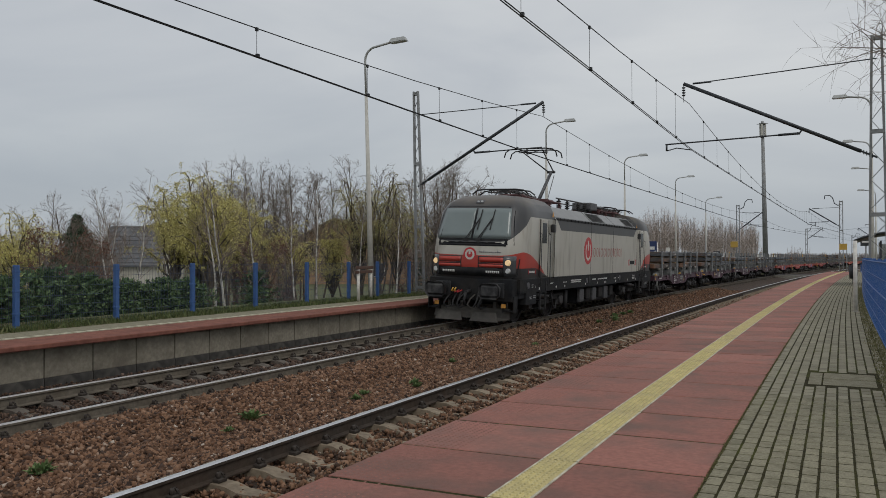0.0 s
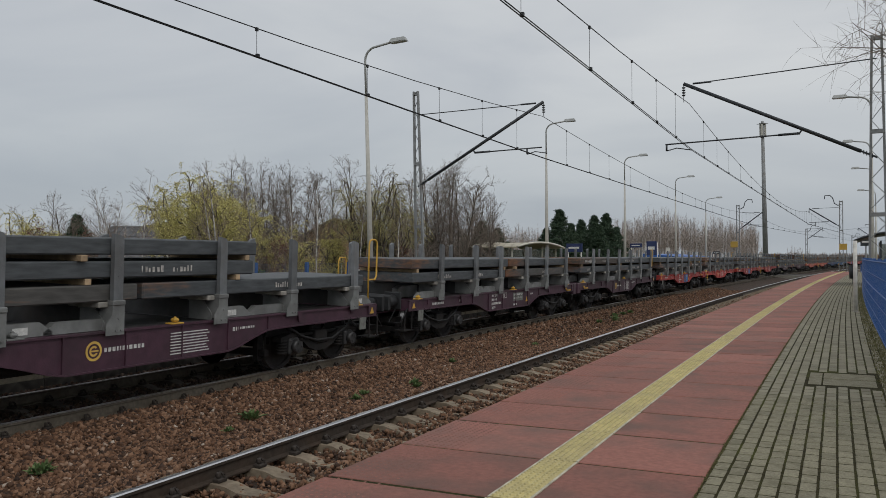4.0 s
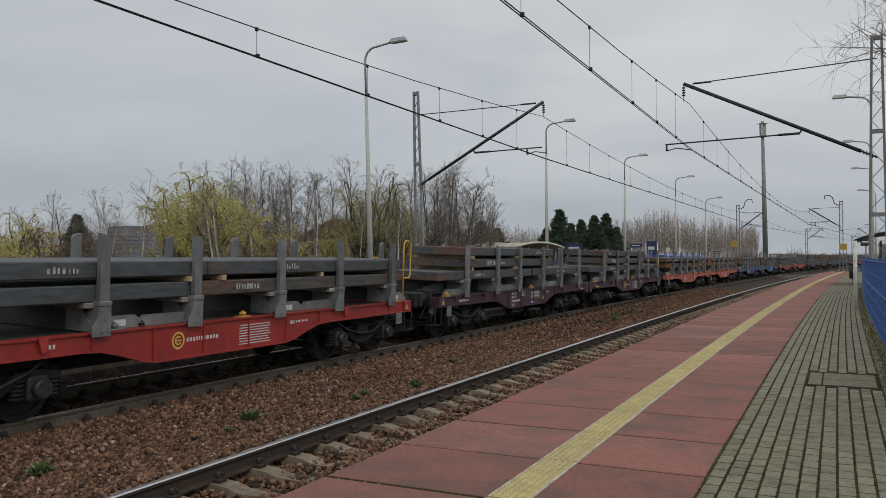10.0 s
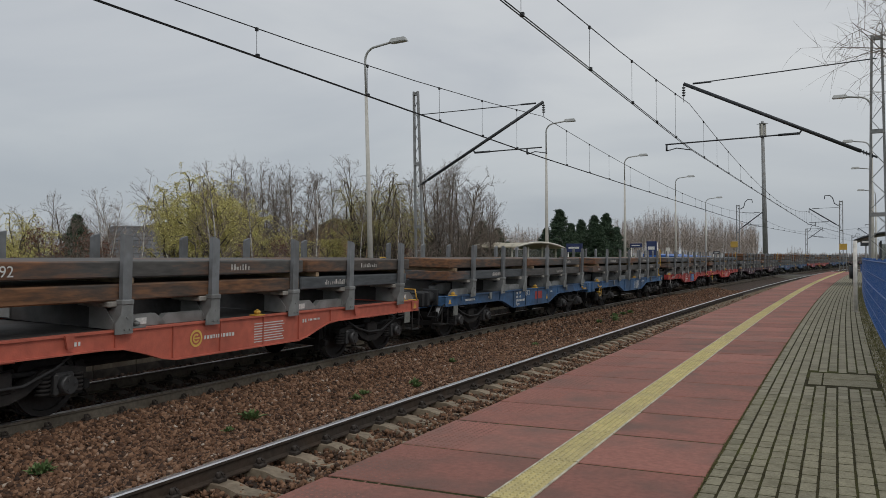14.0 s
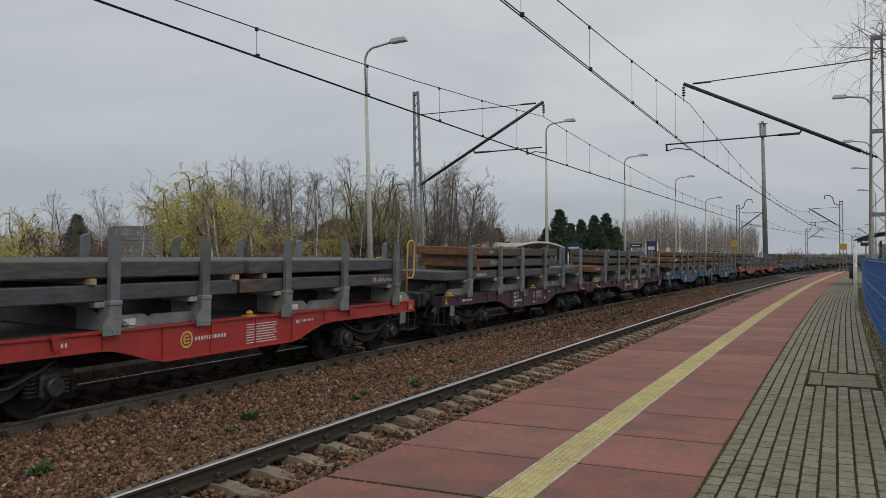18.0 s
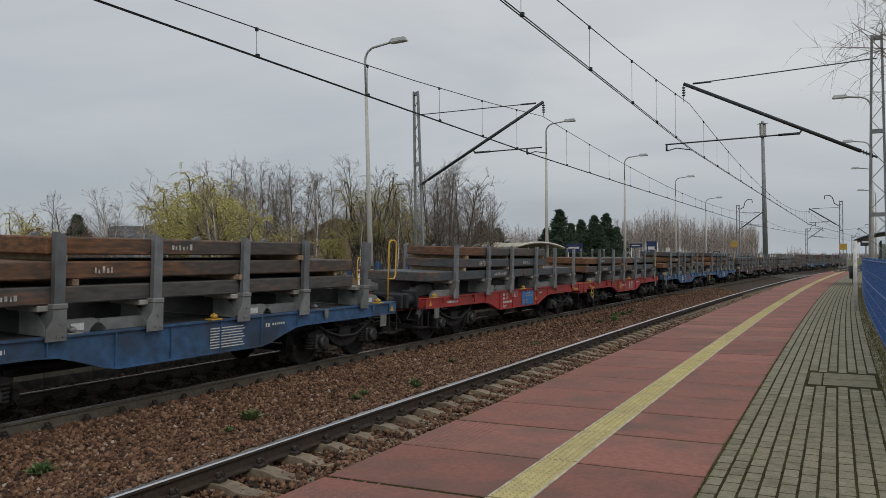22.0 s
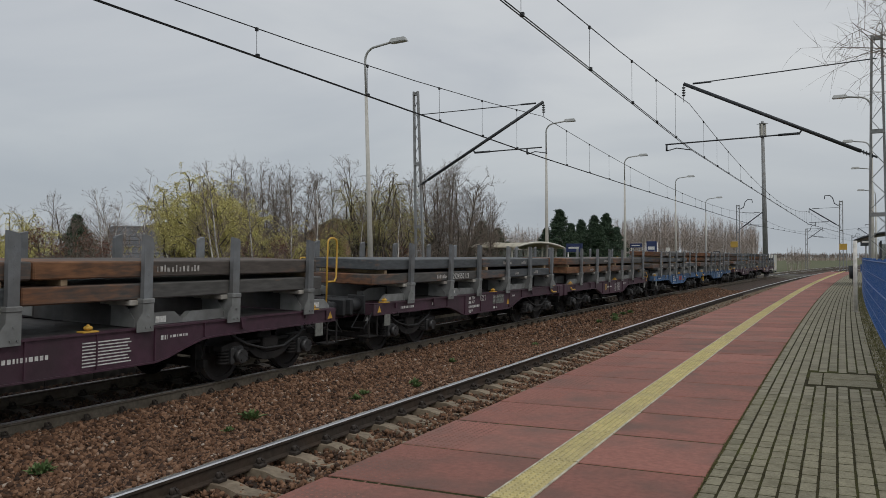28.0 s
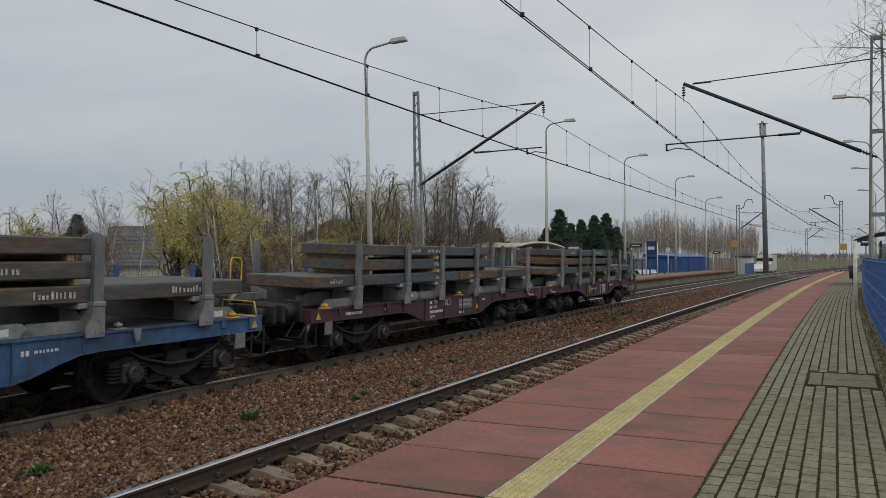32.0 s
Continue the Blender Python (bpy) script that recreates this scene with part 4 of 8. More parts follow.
M["twig"] = mat("bare_twigs", (0.165, 0.135, 0.112), 0.95, vary=0.3, grain=3, bump=0)
M["twigpale"] = mat("pale_brown_twigs", (0.2, 0.16, 0.135), 0.95, vary=0.3, grain=3, bump=0)
M["willowleaf"] = island_mat("spring_willow_leaf", [(0.0, (0.42, 0.38, 0.11)), (0.5, (0.56, 0.51, 0.17)), (1.0, (0.7, 0.64, 0.27))], 0.8)
M["palebud"] = island_mat("pale_green_buds", [(0.0, (0.22, 0.23, 0.1)), (0.5, (0.32, 0.32, 0.15)), (1.0, (0.42, 0.41, 0.22))], 0.8)
M["brownleaf"] = island_mat("withered_brown_leaf", [(0.0, (0.1, 0.045, 0.03)), (0.5, (0.16, 0.075, 0.05)), (1.0, (0.22, 0.11, 0.075))], 0.85)
M["needle"] = island_mat("dark_conifer_needles", [(0.0, (0.02, 0.04, 0.024)), (0.5, (0.035, 0.066, 0.036)), (1.0, (0.065, 0.1, 0.05))], 0.8)
M["pineneedle"] = island_mat("pine_needles", [(0.0, (0.028, 0.055, 0.022)), (0.5, (0.055, 0.1, 0.036)), (1.0, (0.11, 0.165, 0.06))], 0.8)


def make_tree(label, r, bark, leaf=None, leaf_size=0.1, leaf_count=0, hang=False, **kw):
    segs = tree_segments(r, **kw)
    t = thing("tree", label, "tree", "trees behind the line")
    trunk = [s for s in segs if s[4] == 0]
    rest = [s for s in segs if s[4] > 0]
    a = new("trunk", tubes_mesh("trunk", trunk, 7, bark))
    c = new("crown", tubes_mesh("crown", rest, 3, M["twig"] if bark is not M["birch"] else M["twigpale"]))
    for o in (a, c):
        o.parent = t
    if leaf is not None:
        tips = [s for s in segs if s[4] >= kw["depth"] - 1]
        spots = []
        for _ in range(leaf_count):
            sg = r.choice(tips)
            spots.append(sg[0].lerp(sg[1], r.random()) + Vector((r.gauss(0, 0.03), r.gauss(0, 0.03), r.gauss(0, 0.03))))
        o = new("foliage", leaf_mesh("foliage", spots, leaf_size, leaf, r, hang))
        o.parent = t
    return t


M["willowtwig"] = mat("olive_willow_twigs", (0.27, 0.225, 0.09), 0.9, vary=0.25, grain=3, bump=0)


def willow(label, r, height, spread, boughs, strands, leaves, leaf, leaf_size, hang):
    """A short forked trunk, boughs that rise at all slants, and fine strands that arch over and hang."""
    t = thing("tree", label, "tree", "trees behind the line")
    wood, fine, spots = [], [], []
    top = Vector((r.gauss(0, 0.1), r.gauss(0, 0.1), height * 0.22))
    wood.append((Vector((0, 0, 0)), top, 0.15, 0.11, 0))
    for k in range(boughs):
        a = 6.283 * k / boughs + r.uniform(-0.6, 0.6)
        reach = spread * r.uniform(0.1, 1.0)
        high = height * (1.0 - 0.34 * (reach / spread) ** 2) * r.uniform(0.62, 1.03)
        pts = [top]
        n = 7
        for i in range(1, n + 1):
            u = i / n
            rad = reach * (0.55 * u + 0.45 * u * u)
            z = top.z + (high - top.z) * math.sin(u * 1.75) / math.sin(1.571)
            pts.append(Vector((top.x + math.cos(a) * rad + r.gauss(0, 0.1), top.y + math.sin(a) * rad + r.gauss(0, 0.1), z + r.gauss(0, 0.05))))
        for i in range(n):
            wood.append((pts[i], pts[i + 1], 0.045 * (1 - 0.85 * i / n), 0.045 * (1 - 0.85 * (i + 1) / n), 1))
        for _ in range(strands):
            u = r.uniform(0.25, 0.999) * n
            p = pts[int(u)].lerp(pts[int(u) + 1], u - int(u))
            b2 = r.uniform(0, 6.283)
            d = Vector((math.cos(b2), math.sin(b2), r.uniform(0.1, 1.6))).normalized()
            L = min(hang * r.uniform(0.35, 1.1), max(0.3, p.z - 0.44 * height))
            m = 5
            for i in range(m):
                d = (d + Vector((r.gauss(0, 0.16), r.gauss(0, 0.16), -0.42))).normalized()
                q = p + d * L / m
                fine.append((p, q, 0.006, 0.005, 2))
                for _k in range(leaves):
                    spots.append(p.lerp(q, r.random()) + Vector((r.gauss(0, 0.03), r.gauss(0, 0.03), r.gauss(0, 0.03))))
                p = q
    for name, me in (("trunk", tubes_mesh("trunk", wood, 6, M["bark"])), ("twig_curtain", tubes_mesh("twig_curtain", fine, 3, M["willowtwig"])), ("foliage", leaf_mesh("foliage", spots, leaf_size, leaf, r, True))):
        o = new(name, me)
        o.parent = t
    return t


rt = random.Random(21)
TREES = {
    "birch": [make_tree("slender birch with white bark and bare twigs", rt, M["birch"], height=7.0, trunk_r=0.06, first=0.28, limbs=26, limb_len=0.24, rise=0.8, droop=0.06, depth=3, twigs=5, wander=0.16, sway=0.06) for _ in range(4)],
    "alder": [make_tree("tall bare tree with dark slender trunk", rt, M["bark"], height=7.0, trunk_r=0.055, first=0.22, limbs=32, limb_len=0.27, rise=0.8, droop=-0.05, depth=3, twigs=5, wander=0.19, sway=0.06) for _ in range(6)],
    "bushy": [make_tree("bare spreading tree with dense dark twigs", rt, M["bark"], height=6.5, trunk_r=0.09, first=0.15, limbs=28, limb_len=0.4, rise=0.75, droop=-0.02, depth=3, twigs=5, wander=0.2, sway=0.08) for _ in range(3)],
    "willow": [willow("willow with fresh yellow-green hanging twigs", rt, 5.4, 2.1, 30, 22, 5, M["willowleaf"], 0.06, 1.0) for _ in range(2)],
    "weeping": [willow("weeping willow with sparse pale green catkins", rt, 6.4, 2.0, 26, 18, 2, M["palebud"], 0.05, 1.3) for _ in range(1)],
    "brown": [make_tree("shrub with withered reddish-brown leaves", rt, M["bark"], M["brownleaf"], 0.07, 1500, False, height=3.2, trunk_r=0.04, first=0.05, limbs=34, limb_len=0.42, rise=0.9, droop=0.03, depth=2, twigs=9) for _ in range(1)],
}


def conifer(label, r, height, width, whorls, needles, material):
    t = thing("conifer", label, "conifer", "conifers")
    b = bmesh.new()
    tube(b, (0, 0, 0), (0, 0, height), 0.02 * height, 0.008, n=6)
    o = part("trunk", b, M["bark"], t)
    segs, spots = [], []
    for k in range(whorls):
        z = height * (0.04 + 0.94 * k / whorls)
        if height < 3:
            L = (width * math.sqrt(max(0.0, 1 - (z / height) ** 2)) + 0.05) * r.uniform(0.72, 1.15)
        else:
            L = (width * (1 - z / height) ** 1.05 + 0.03) * r.uniform(0.88, 1.1)
        for j in range(7 if height < 3 else 11):
            a = r.uniform(0, 6.283)
            ll = L * (r.uniform(0.35, 1.2) if height < 3 else r.uniform(0.5, 1.15))
            e = Vector((math.cos(a) * ll, math.sin(a) * ll, z + ll * (r.uniform(-0.15, 0.35) if height < 3 else r.uniform(-0.34, 0.06))))
            s0 = Vector((0, 0, z))
            segs.append((s0, e, 0.012, 0.004, 1))
            for _ in range(needles):
                fuzz = 0.06 if height < 3 else 0.08
                spots.append(s0.lerp(e, r.uniform(0.1, 1.0) ** 0.7) + Vector((r.gauss(0, fuzz), r.gauss(0, fuzz), r.gauss(0, 0.6 * fuzz) + 0.02)))
    o = tagged(new("branches", tubes_mesh("branches", segs, 3, M["bark"])), kind="stuff")
    o.parent = t
    o = new("needles", leaf_mesh("needles", spots, 0.13 if height < 3 else 0.16, material, r))
    tagged(o, kind="stuff")
    o.parent = t
    return t


CON = {
    "pine": [conifer("young green pine bush behind the fence", rt, 2.0, 1.0, 11, 34, M["pineneedle"]) for _ in range(3)],
    "spruce": [conifer("dark green spruce tree", rt, 6.9, 4.3, 34, 70, M["needle"]) for _ in range(3)],
}
PLANTED = set()


def plant(src, x, y, scale, turn, z=-0.62):
    m = Matrix.Translation((x, y, z)) @ Matrix.Rotation(turn, 4, "Z")
    if src not in PLANTED:
        PLANTED.add(src)
        o = src
        o.matrix_basis = m @ Matrix.Scale(scale, 4)
        return o
    o = copy_thing(src, m)
    o.scale = (scale, scale, scale)
    return o


def spot(px_angle, dist):
    """A place at a bearing left of the line (degrees) and a distance."""
    a = radians(px_angle)
    return -math.sin(a) * dist, math.cos(a) * dist


rp = random.Random(8)


def grow(kind, ang, d, height_over_eye):
    """Plants a tree at a bearing, its top so many degrees above the eye."""
    src = rp.choice(TREES[kind])
    tall = {"birch": 7.4, "alder": 7.35, "bushy": 7.2, "willow": 5.5, "weeping": 6.4, "brown": 3.6}[kind]
    x, y = spot(ang, d)
    plant(src, x, y, (2.64 + d * math.tan(radians(height_over_eye))) / tall, rp.uniform(0, 6.28))


# slim alders in a row behind the gardens, denser at one end
for k in range(27):
    grow("alder", 35.2 + 5.8 * (k + rp.random()) / 27, rp.uniform(36, 50), rp.uniform(4.2, 6.8))
for k in range(14):
    grow("alder", 27.0 + 8.0 * (k + rp.random()) / 14, rp.uniform(38, 52), rp.uniform(4.4, 6.9))
for k in range(21):
    u = (k + rp.random()) / 21
    grow("alder" if k % 3 else "bushy", 21.9 + 5.3 * u, rp.uniform(38, 47), (2.9 + 4.0 * min(1.0, u * 1.7) ** 0.7) * rp.uniform(0.82, 1.03))
# birches with white trunks near the fence
for ang, d, up in ((40.7, 27, 7.2), (41.3, 29, 6.2), (47.9, 28, 5.1), (46.6, 30, 5.9), (47.3, 33, 4.6), (38.4, 28, 5.2), (36.0, 29, 5.0), (34.6, 31, 5.6), (31.8, 30, 4.4), (29.2, 32, 5.0), (48.6, 35, 4.3)):
    grow("birch", ang, d, up)
# willows
for kind, ang, d, up in (("willow", 42.2, 34, 6.3), ("willow", 43.7, 38, 5.4), ("willow", 41.2, 40, 5.7), ("willow", 53.6, 32, 3.3), ("willow", 55.4, 34, 3.6), ("willow", 41.5, 33, 5.6), ("willow", 40.3, 36, 4.6), ("willow", 36.4, 36, 2.6), ("willow", 33.6, 37, 2.4),
                         ("weeping", 30.3, 35, 6.6), ("weeping", 31.6, 36, 6.1), ("weeping", 29.0, 37, 5.6), ("brown", 51.9, 27, 2.2), ("brown", 49.0, 27, 1.4), ("brown", 48.6, 29, 1.9), ("brown", 38.0, 33, 1.5), ("brown", 36.5, 31, 1.2),
                         ("bushy", 50.6, 35, 3.9), ("alder", 51.6, 36, 4.0), ("bushy", 49.7, 37, 3.4), ("alder", 52.3, 38, 3.2), ("bushy", 48.9, 36, 3.0)):
    grow(kind, ang, d, up)
# undergrowth of bare shrubs
for k in range(34):
    ang = 24 + 31 * (k + rp.random()) / 34
    if 44.0 < ang < 48.0 or 29.5 < ang < 36:
        continue
    grow("bushy" if k % 4 else "brown", ang, rp.uniform(29, 40), rp.uniform(-0.6, 1.4))
# low pines just behind the fence
for k in range(40):
    y = 7.0 + k * 0.4 + rp.uniform(-0.15, 0.15)
    if y > 16.5 and rp.random() < 0.6:
        continue
    plant(rp.choice(CON["pine"]), -17.2 + rp.uniform(-0.9, 0.5), y, rp.uniform(0.72, 1.1), rp.uniform(0, 6.28), -0.3)
# dark spruces further along
for ang, d, sc in ((17.6, 70, 1.0), (18.5, 72, 0.78), (15.2, 78, 0.98), (14.4, 80, 1.02), (16.1, 82, 0.95), (13.7, 84, 0.85), (16.8, 76, 0.86), (14.9, 75, 0.8), (21.9, 50, 0.66), (23.0, 52, 0.74), (24.2, 54, 0.62), (21.2, 54, 0.55), (26.6, 50, 0.6), (50.0, 42, 0.7)):
    x, y = spot(ang, d)
    plant(rp.choice(CON["spruce"]), x, y, sc, rp.uniform(0, 6.28))
# the bare tree that leans in beside the near platform
big = make_tree("large bare tree with fine drooping twigs beside the platform", random.Random(4), M["bark"], height=14.0, trunk_r=0.14, first=0.4, limbs=44, limb_len=0.34, rise=0.6, droop=0.1, depth=3, twigs=8, wander=0.14)
big.matrix_basis = Matrix.Translation((3.2, 24.5, -0.62))

# ---- far wood, field edge and horizon trees ----
M["farwood"] = island_mat("far_bare_wood", [(0.0, (0.2, 0.165, 0.142)), (0.5, (0.31, 0.255, 0.22)), (0.9, (0.4, 0.34, 0.305)), (1.0, (0.62, 0.59, 0.56))], 0.95)


def far_wood(name, place, count, hmin, hmax, seed, label, thick=1.0):
    """Slim bare trees far off: thin tapering stems with upright twigs, as one growth."""
    r = random.Random(seed)
    vs, fs = [], []

    def blade(p, q, w):
        i = len(vs)
        d = (q - p)
        sd = Vector((d.y + 0.3 * d.z, -d.x + 0.2 * d.z, 0.1 * d.x)).normalized() * w
        for c in (p - sd, p + sd, q):
            vs.append((c.x, c.y, c.z))
        fs.append((i, i + 1, i + 2))

    for _ in range(count):
        x, y = place(r)
        h = r.uniform(hmin, hmax) * (0.9 + 0.1 * math.sin(x * 0.21 + y * 0.05) + 0.06 * math.sin(x * 0.57))
        base = Vector((x, y, -0.62))
        top = base + Vector((r.gauss(0, 0.3), r.gauss(0, 0.3), h))
        blade(base, top, 0.035 * thick)
        for _ in range(90):
            u = r.uniform(0.25, 1.0) ** 0.6
            p = base.lerp(top, u)
            L = h * r.uniform(0.05, 0.22) * (1.35 - u)
            a = r.uniform(0, 6.28)
            wide = r.uniform(0.5, 1.9)
            blade(p, p + Vector((math.cos(a) * L * wide, math.sin(a) * L * wide, L)), 0.013 * thick)
    me = bpy.data.meshes.new(name)
    me.from_pydata(vs, [], fs)
    me.materials.append(M["farwood"])
    return tagged(new(name, me), label, "wood", kind="stuff")


def wood_place(a0, a1, d0, d1):
    def f(r):
        return spot(r.uniform(a0, a1), r.uniform(d0, d1))
    return f


far_wood("far_wood", wood_place(4.6, 14.6, 150, 210), 1000, 7.5, 11.5, 31, "far wood of bare brown birches")
far_wood("far_wood_edge", wood_place(13.5, 28, 120, 190), 900, 5, 8.5, 32, "bare wood beyond the houses")
far_wood("left_wood", wood_place(28, 62, 90, 140), 1200, 4.5, 7.5, 33, "bare thicket behind the gardens", 0.8)
far_wood("horizon_wood", wood_place(-6, 6, 620, 760), 1100, 4, 6, 34, "low dark wood on the horizon", 6.0)
far_wood("lone_bush", wood_place(1.5, 2.8, 170, 178), 60, 2.2, 4.6, 35, "lone bare bush in the field", 0.7)
far_wood("track_bush", wood_place(4.3, 6.2, 160, 168), 150, 3.0, 5.5, 36, "grey bushes beside the crossing", 0.8)
# ---- houses, crossing, sheds and vehicles ----
M["slate"] = mat("grey_slate_roof", (0.1, 0.105, 0.115), 0.8, vary=0.25, grain=3, stain=(0.15, 0.15, 0.15), stain_scale=0.6)
M["render_white"] = mat("pale_render", (0.5, 0.48, 0.42), 0.9, vary=0.1, grain=4, stain=(0.4, 0.36, 0.28), stain_scale=0.6)
M["render_ochre"] = mat("ochre_render", (0.3, 0.195, 0.115), 0.9, vary=0.18, grain=4, stain=(0.22, 0.14, 0.085), stain_scale=0.5)
M["brownroof2"] = mat("brown_tile_roof", (0.075, 0.045, 0.035), 0.85, vary=0.25, grain=4)
M["windowdark"] = mat("dark_window_glass", (0.01, 0.011, 0.013), 0.2, vary=0.1, bump=0, spec=0.3)
M["bluesheet"] = mat("blue_sheet_metal", (0.02, 0.1, 0.36), 0.5, vary=0.12, grain=4, stain=(0.03, 0.09, 0.26), stain_scale=0.7)
M["carwhite"] = mat("white_car_paint", (0.68, 0.69, 0.7), 0.3, vary=0.05, bump=0)
M["cardark"] = mat("dark_car_paint", (0.06, 0.065, 0.075), 0.3, vary=0.1, bump=0)


def house(at, w, d, eave, ridge, wall_m, roof_m, label, windows, chimney=True):
    t = thing("house", label, "house", "houses", at)
    b = bmesh.new()
    extrude_y(b, [(-w / 2, 0), (w / 2, 0), (w / 2, eave), (0, ridge - 0.15), (-w / 2, eave)], -d / 2, d / 2)
    wl_ = part("wall", b, wall_m, t)
    for sg in (-1, 1):
        b = bmesh.new()
        sl = (ridge - eave) / (w / 2)
        x1 = sg * (w / 2 + 0.5)
        extrude_y(b, [(0, ridge), (x1, eave - 0.5 * sl), (x1, eave - 0.5 * sl - 0.16), (0, ridge - 0.16)], -d / 2 - 0.5, d / 2 + 0.5)
        part("roof_slope", b, roof_m, t)
        b = bmesh.new()
        k = 0
        n = 9
        for k in range(n):
            u = (k + 0.5) / n
            x, z = x1 * u, ridge + (eave - 0.5 * sl - ridge) * u
            box(b, x - 0.03, x + 0.03, -d / 2 - 0.5, d / 2 + 0.5, z + 0.005, z + 0.05)
        part("tile_course", b, roof_m, t)
    if chimney:
        b = bmesh.new()
        box(b, 0.4, 0.95, -0.3, 0.3, ridge - 0.9, ridge + 0.7, 0.02)
        part("chimney", b, M["concdark"], t)
    for (face, u, z, ww, hh) in windows:
        b = bmesh.new()
        fb = bmesh.new()
        if face == "gable":
            box(b, u - ww / 2, u + ww / 2, -d / 2 - 0.03, -d / 2 + 0.1, z, z + hh)
            for x0, x1_, z0, z1_ in ((u - ww / 2 - 0.07, u - ww / 2, z, z + hh), (u + ww / 2, u + ww / 2 + 0.07, z, z + hh), (u - ww / 2 - 0.07, u + ww / 2 + 0.07, z + hh, z + hh + 0.07), (u - ww / 2 - 0.07, u + ww / 2 + 0.07, z - 0.07, z)):
                box(fb, x0, x1_, -d / 2 - 0.07, -d / 2 + 0.05, z0, z1_)
        else:
            x = w / 2
            box(b, x - 0.1, x + 0.03, u - ww / 2, u + ww / 2, z, z + hh)
            for y0, y1_, z0, z1_ in ((u - ww / 2 - 0.07, u - ww / 2, z, z + hh), (u + ww / 2, u + ww / 2 + 0.07, z, z + hh), (u - ww / 2 - 0.07, u + ww / 2 + 0.07, z + hh, z + hh + 0.07), (u - ww / 2 - 0.07, u + ww / 2 + 0.07, z - 0.07, z)):
                box(fb, x - 0.05, x + 0.07, y0, y1_, z0, z1_)
        wi = part("window", b, M["windowdark"], t)
        part("frame", fb, M["cream"], wi)
    return t


# grey-roofed house: ridge across the view, gable to the right
house(Matrix.Translation((-69.4, 67.0, -0.62)) @ Matrix.Rotation(radians(116), 4, "Z"), 9.0, 6.2, 2.4, 6.3, M["render_white"], M["slate"], "pale rendered house with a steep grey slate roof",
      [("gable", 0.0, 3.6, 0.9, 1.2), ("gable", -2.2, 0.9, 1.1, 1.2), ("gable", 2.0, 0.9, 1.1, 1.2), ("side", 0.0, 0.9, 1.2, 1.2)], False)
# ochre house with a brown roof behind the birches
house(Matrix.Translation((-48.3, 75.8, -0.62)) @ Matrix.Rotation(radians(22), 4, "Z"), 15.5, 13.0, 2.7, 6.8, M["render_ochre"], M["brownroof2"], "ochre rendered house with a low brown gable roof",
      [("gable", -2.6, 2.9, 1.2, 1.3), ("gable", 2.4, 2.9, 1.2, 1.3), ("gable", -4.5, 0.8, 1.3, 1.3), ("gable", 0.0, 0.8, 1.3, 1.3), ("gable", 4.4, 0.8, 1.3, 1.3), ("side", -3, 1.0, 1.3, 1.3), ("side", 3, 1.0, 1.3, 1.3)])
# low white outbuilding beside the first house
house(Matrix.Translation((-74.5, 57.0, -0.62)) @ Matrix.Rotation(radians(130), 4, "Z"), 6.0, 8.0, 1.9, 3.0, M["render_white"], M["slate"], "low white outbuilding with a shallow roof", [("side", 0, 0.7, 1.0, 0.9)])

# level crossing road
rd = bmesh.new()
box(rd, -60, -13.0, 96.2, 102.5, -0.7, -0.1)
box(rd, -13.0, 24, 96.2, 102.5, -0.7, -0.02)
structure("crossing_road", rd, M["asphalt"], "asphalt road over the level crossing", "road")
b = bmesh.new()
box(b, -14.5, 14.5, 95.9, 96.19, -0.4, 0.02)
structure("crossing_kerb", b, M["concrete"], "pale concrete edge of the level crossing", "kerb")

# blue sheet-metal shed behind the far platform
sh = thing("metal_shed", "bright blue sheet-metal shed behind the platform", "shed", "", al_pose(86.0, -17.1, -0.62))
b = bmesh.new()
box(b, -1.5, 1.5, -7.5, 7.5, 0, 2.65)
part("body", b, M["bluesheet"], sh)
for k in range(31):
    b = bmesh.new()
    y = -7.4 + k * 0.49
    box(b, 1.5, 1.53, y - 0.05, y + 0.05, 0.05, 2.6)
    part("rib", b, M["bluesheet"], sh)
b = bmesh.new()
extrude_y(b, [(-1.7, 2.65), (1.7, 2.65), (1.7, 2.72), (-1.7, 3.0)], -7.7, 7.7)
part("roof", b, M["bluesheet"], sh)
# blue fence panels near the crossing
fp = thing("blue_hoarding", "blue slatted fence beside the crossing", "fence", "", al_pose(104.5, -13.1, -0.62))
for k in range(36):
    b = bmesh.new()
    box(b, -0.015, 0.015, k * 0.17 - 3.0, k * 0.17 - 2.87, 0.1, 1.9)
    part("slat", b, M["blue"], fp)
for z in (0.4, 1.6):
    b = bmesh.new()
    box(b, -0.05, -0.016, -3.05, 3.1, z, z + 0.08)
    part("rail", b, M["blue"], fp)
fp2 = thing("blue_hoarding", "blue slatted fence at the platform's end", "fence", "", al_pose(88, 0.9, -0.62, 90))
for k in range(16):
    b = bmesh.new()
    box(b, -0.015, 0.015, k * 0.17 - 1.4, k * 0.17 - 1.27, 0.1, 1.9)
    part("slat", b, M["blue"], fp2)
# equipment cabin by the crossing
cb = thing("equipment_cabin", "small white relay cabin with a flat dark roof", "cabin", "", al_pose(108.0, -14.2, -0.4))
b = bmesh.new()
box(b, -0.85, 0.85, -1.2, 1.2, 0, 2.4, 0.03)
part("body", b, M["cream"], cb)
b = bmesh.new()
box(b, -1.0, 1.0, -1.4, 1.4, 2.4, 2.6, 0.03)
part("roof", b, M["darksteel"], cb)
b = bmesh.new()
box(b, -0.4, 0.4, -1.24, -1.2, 0.1, 2.0)
part("door", b, M["concpole"], cb)


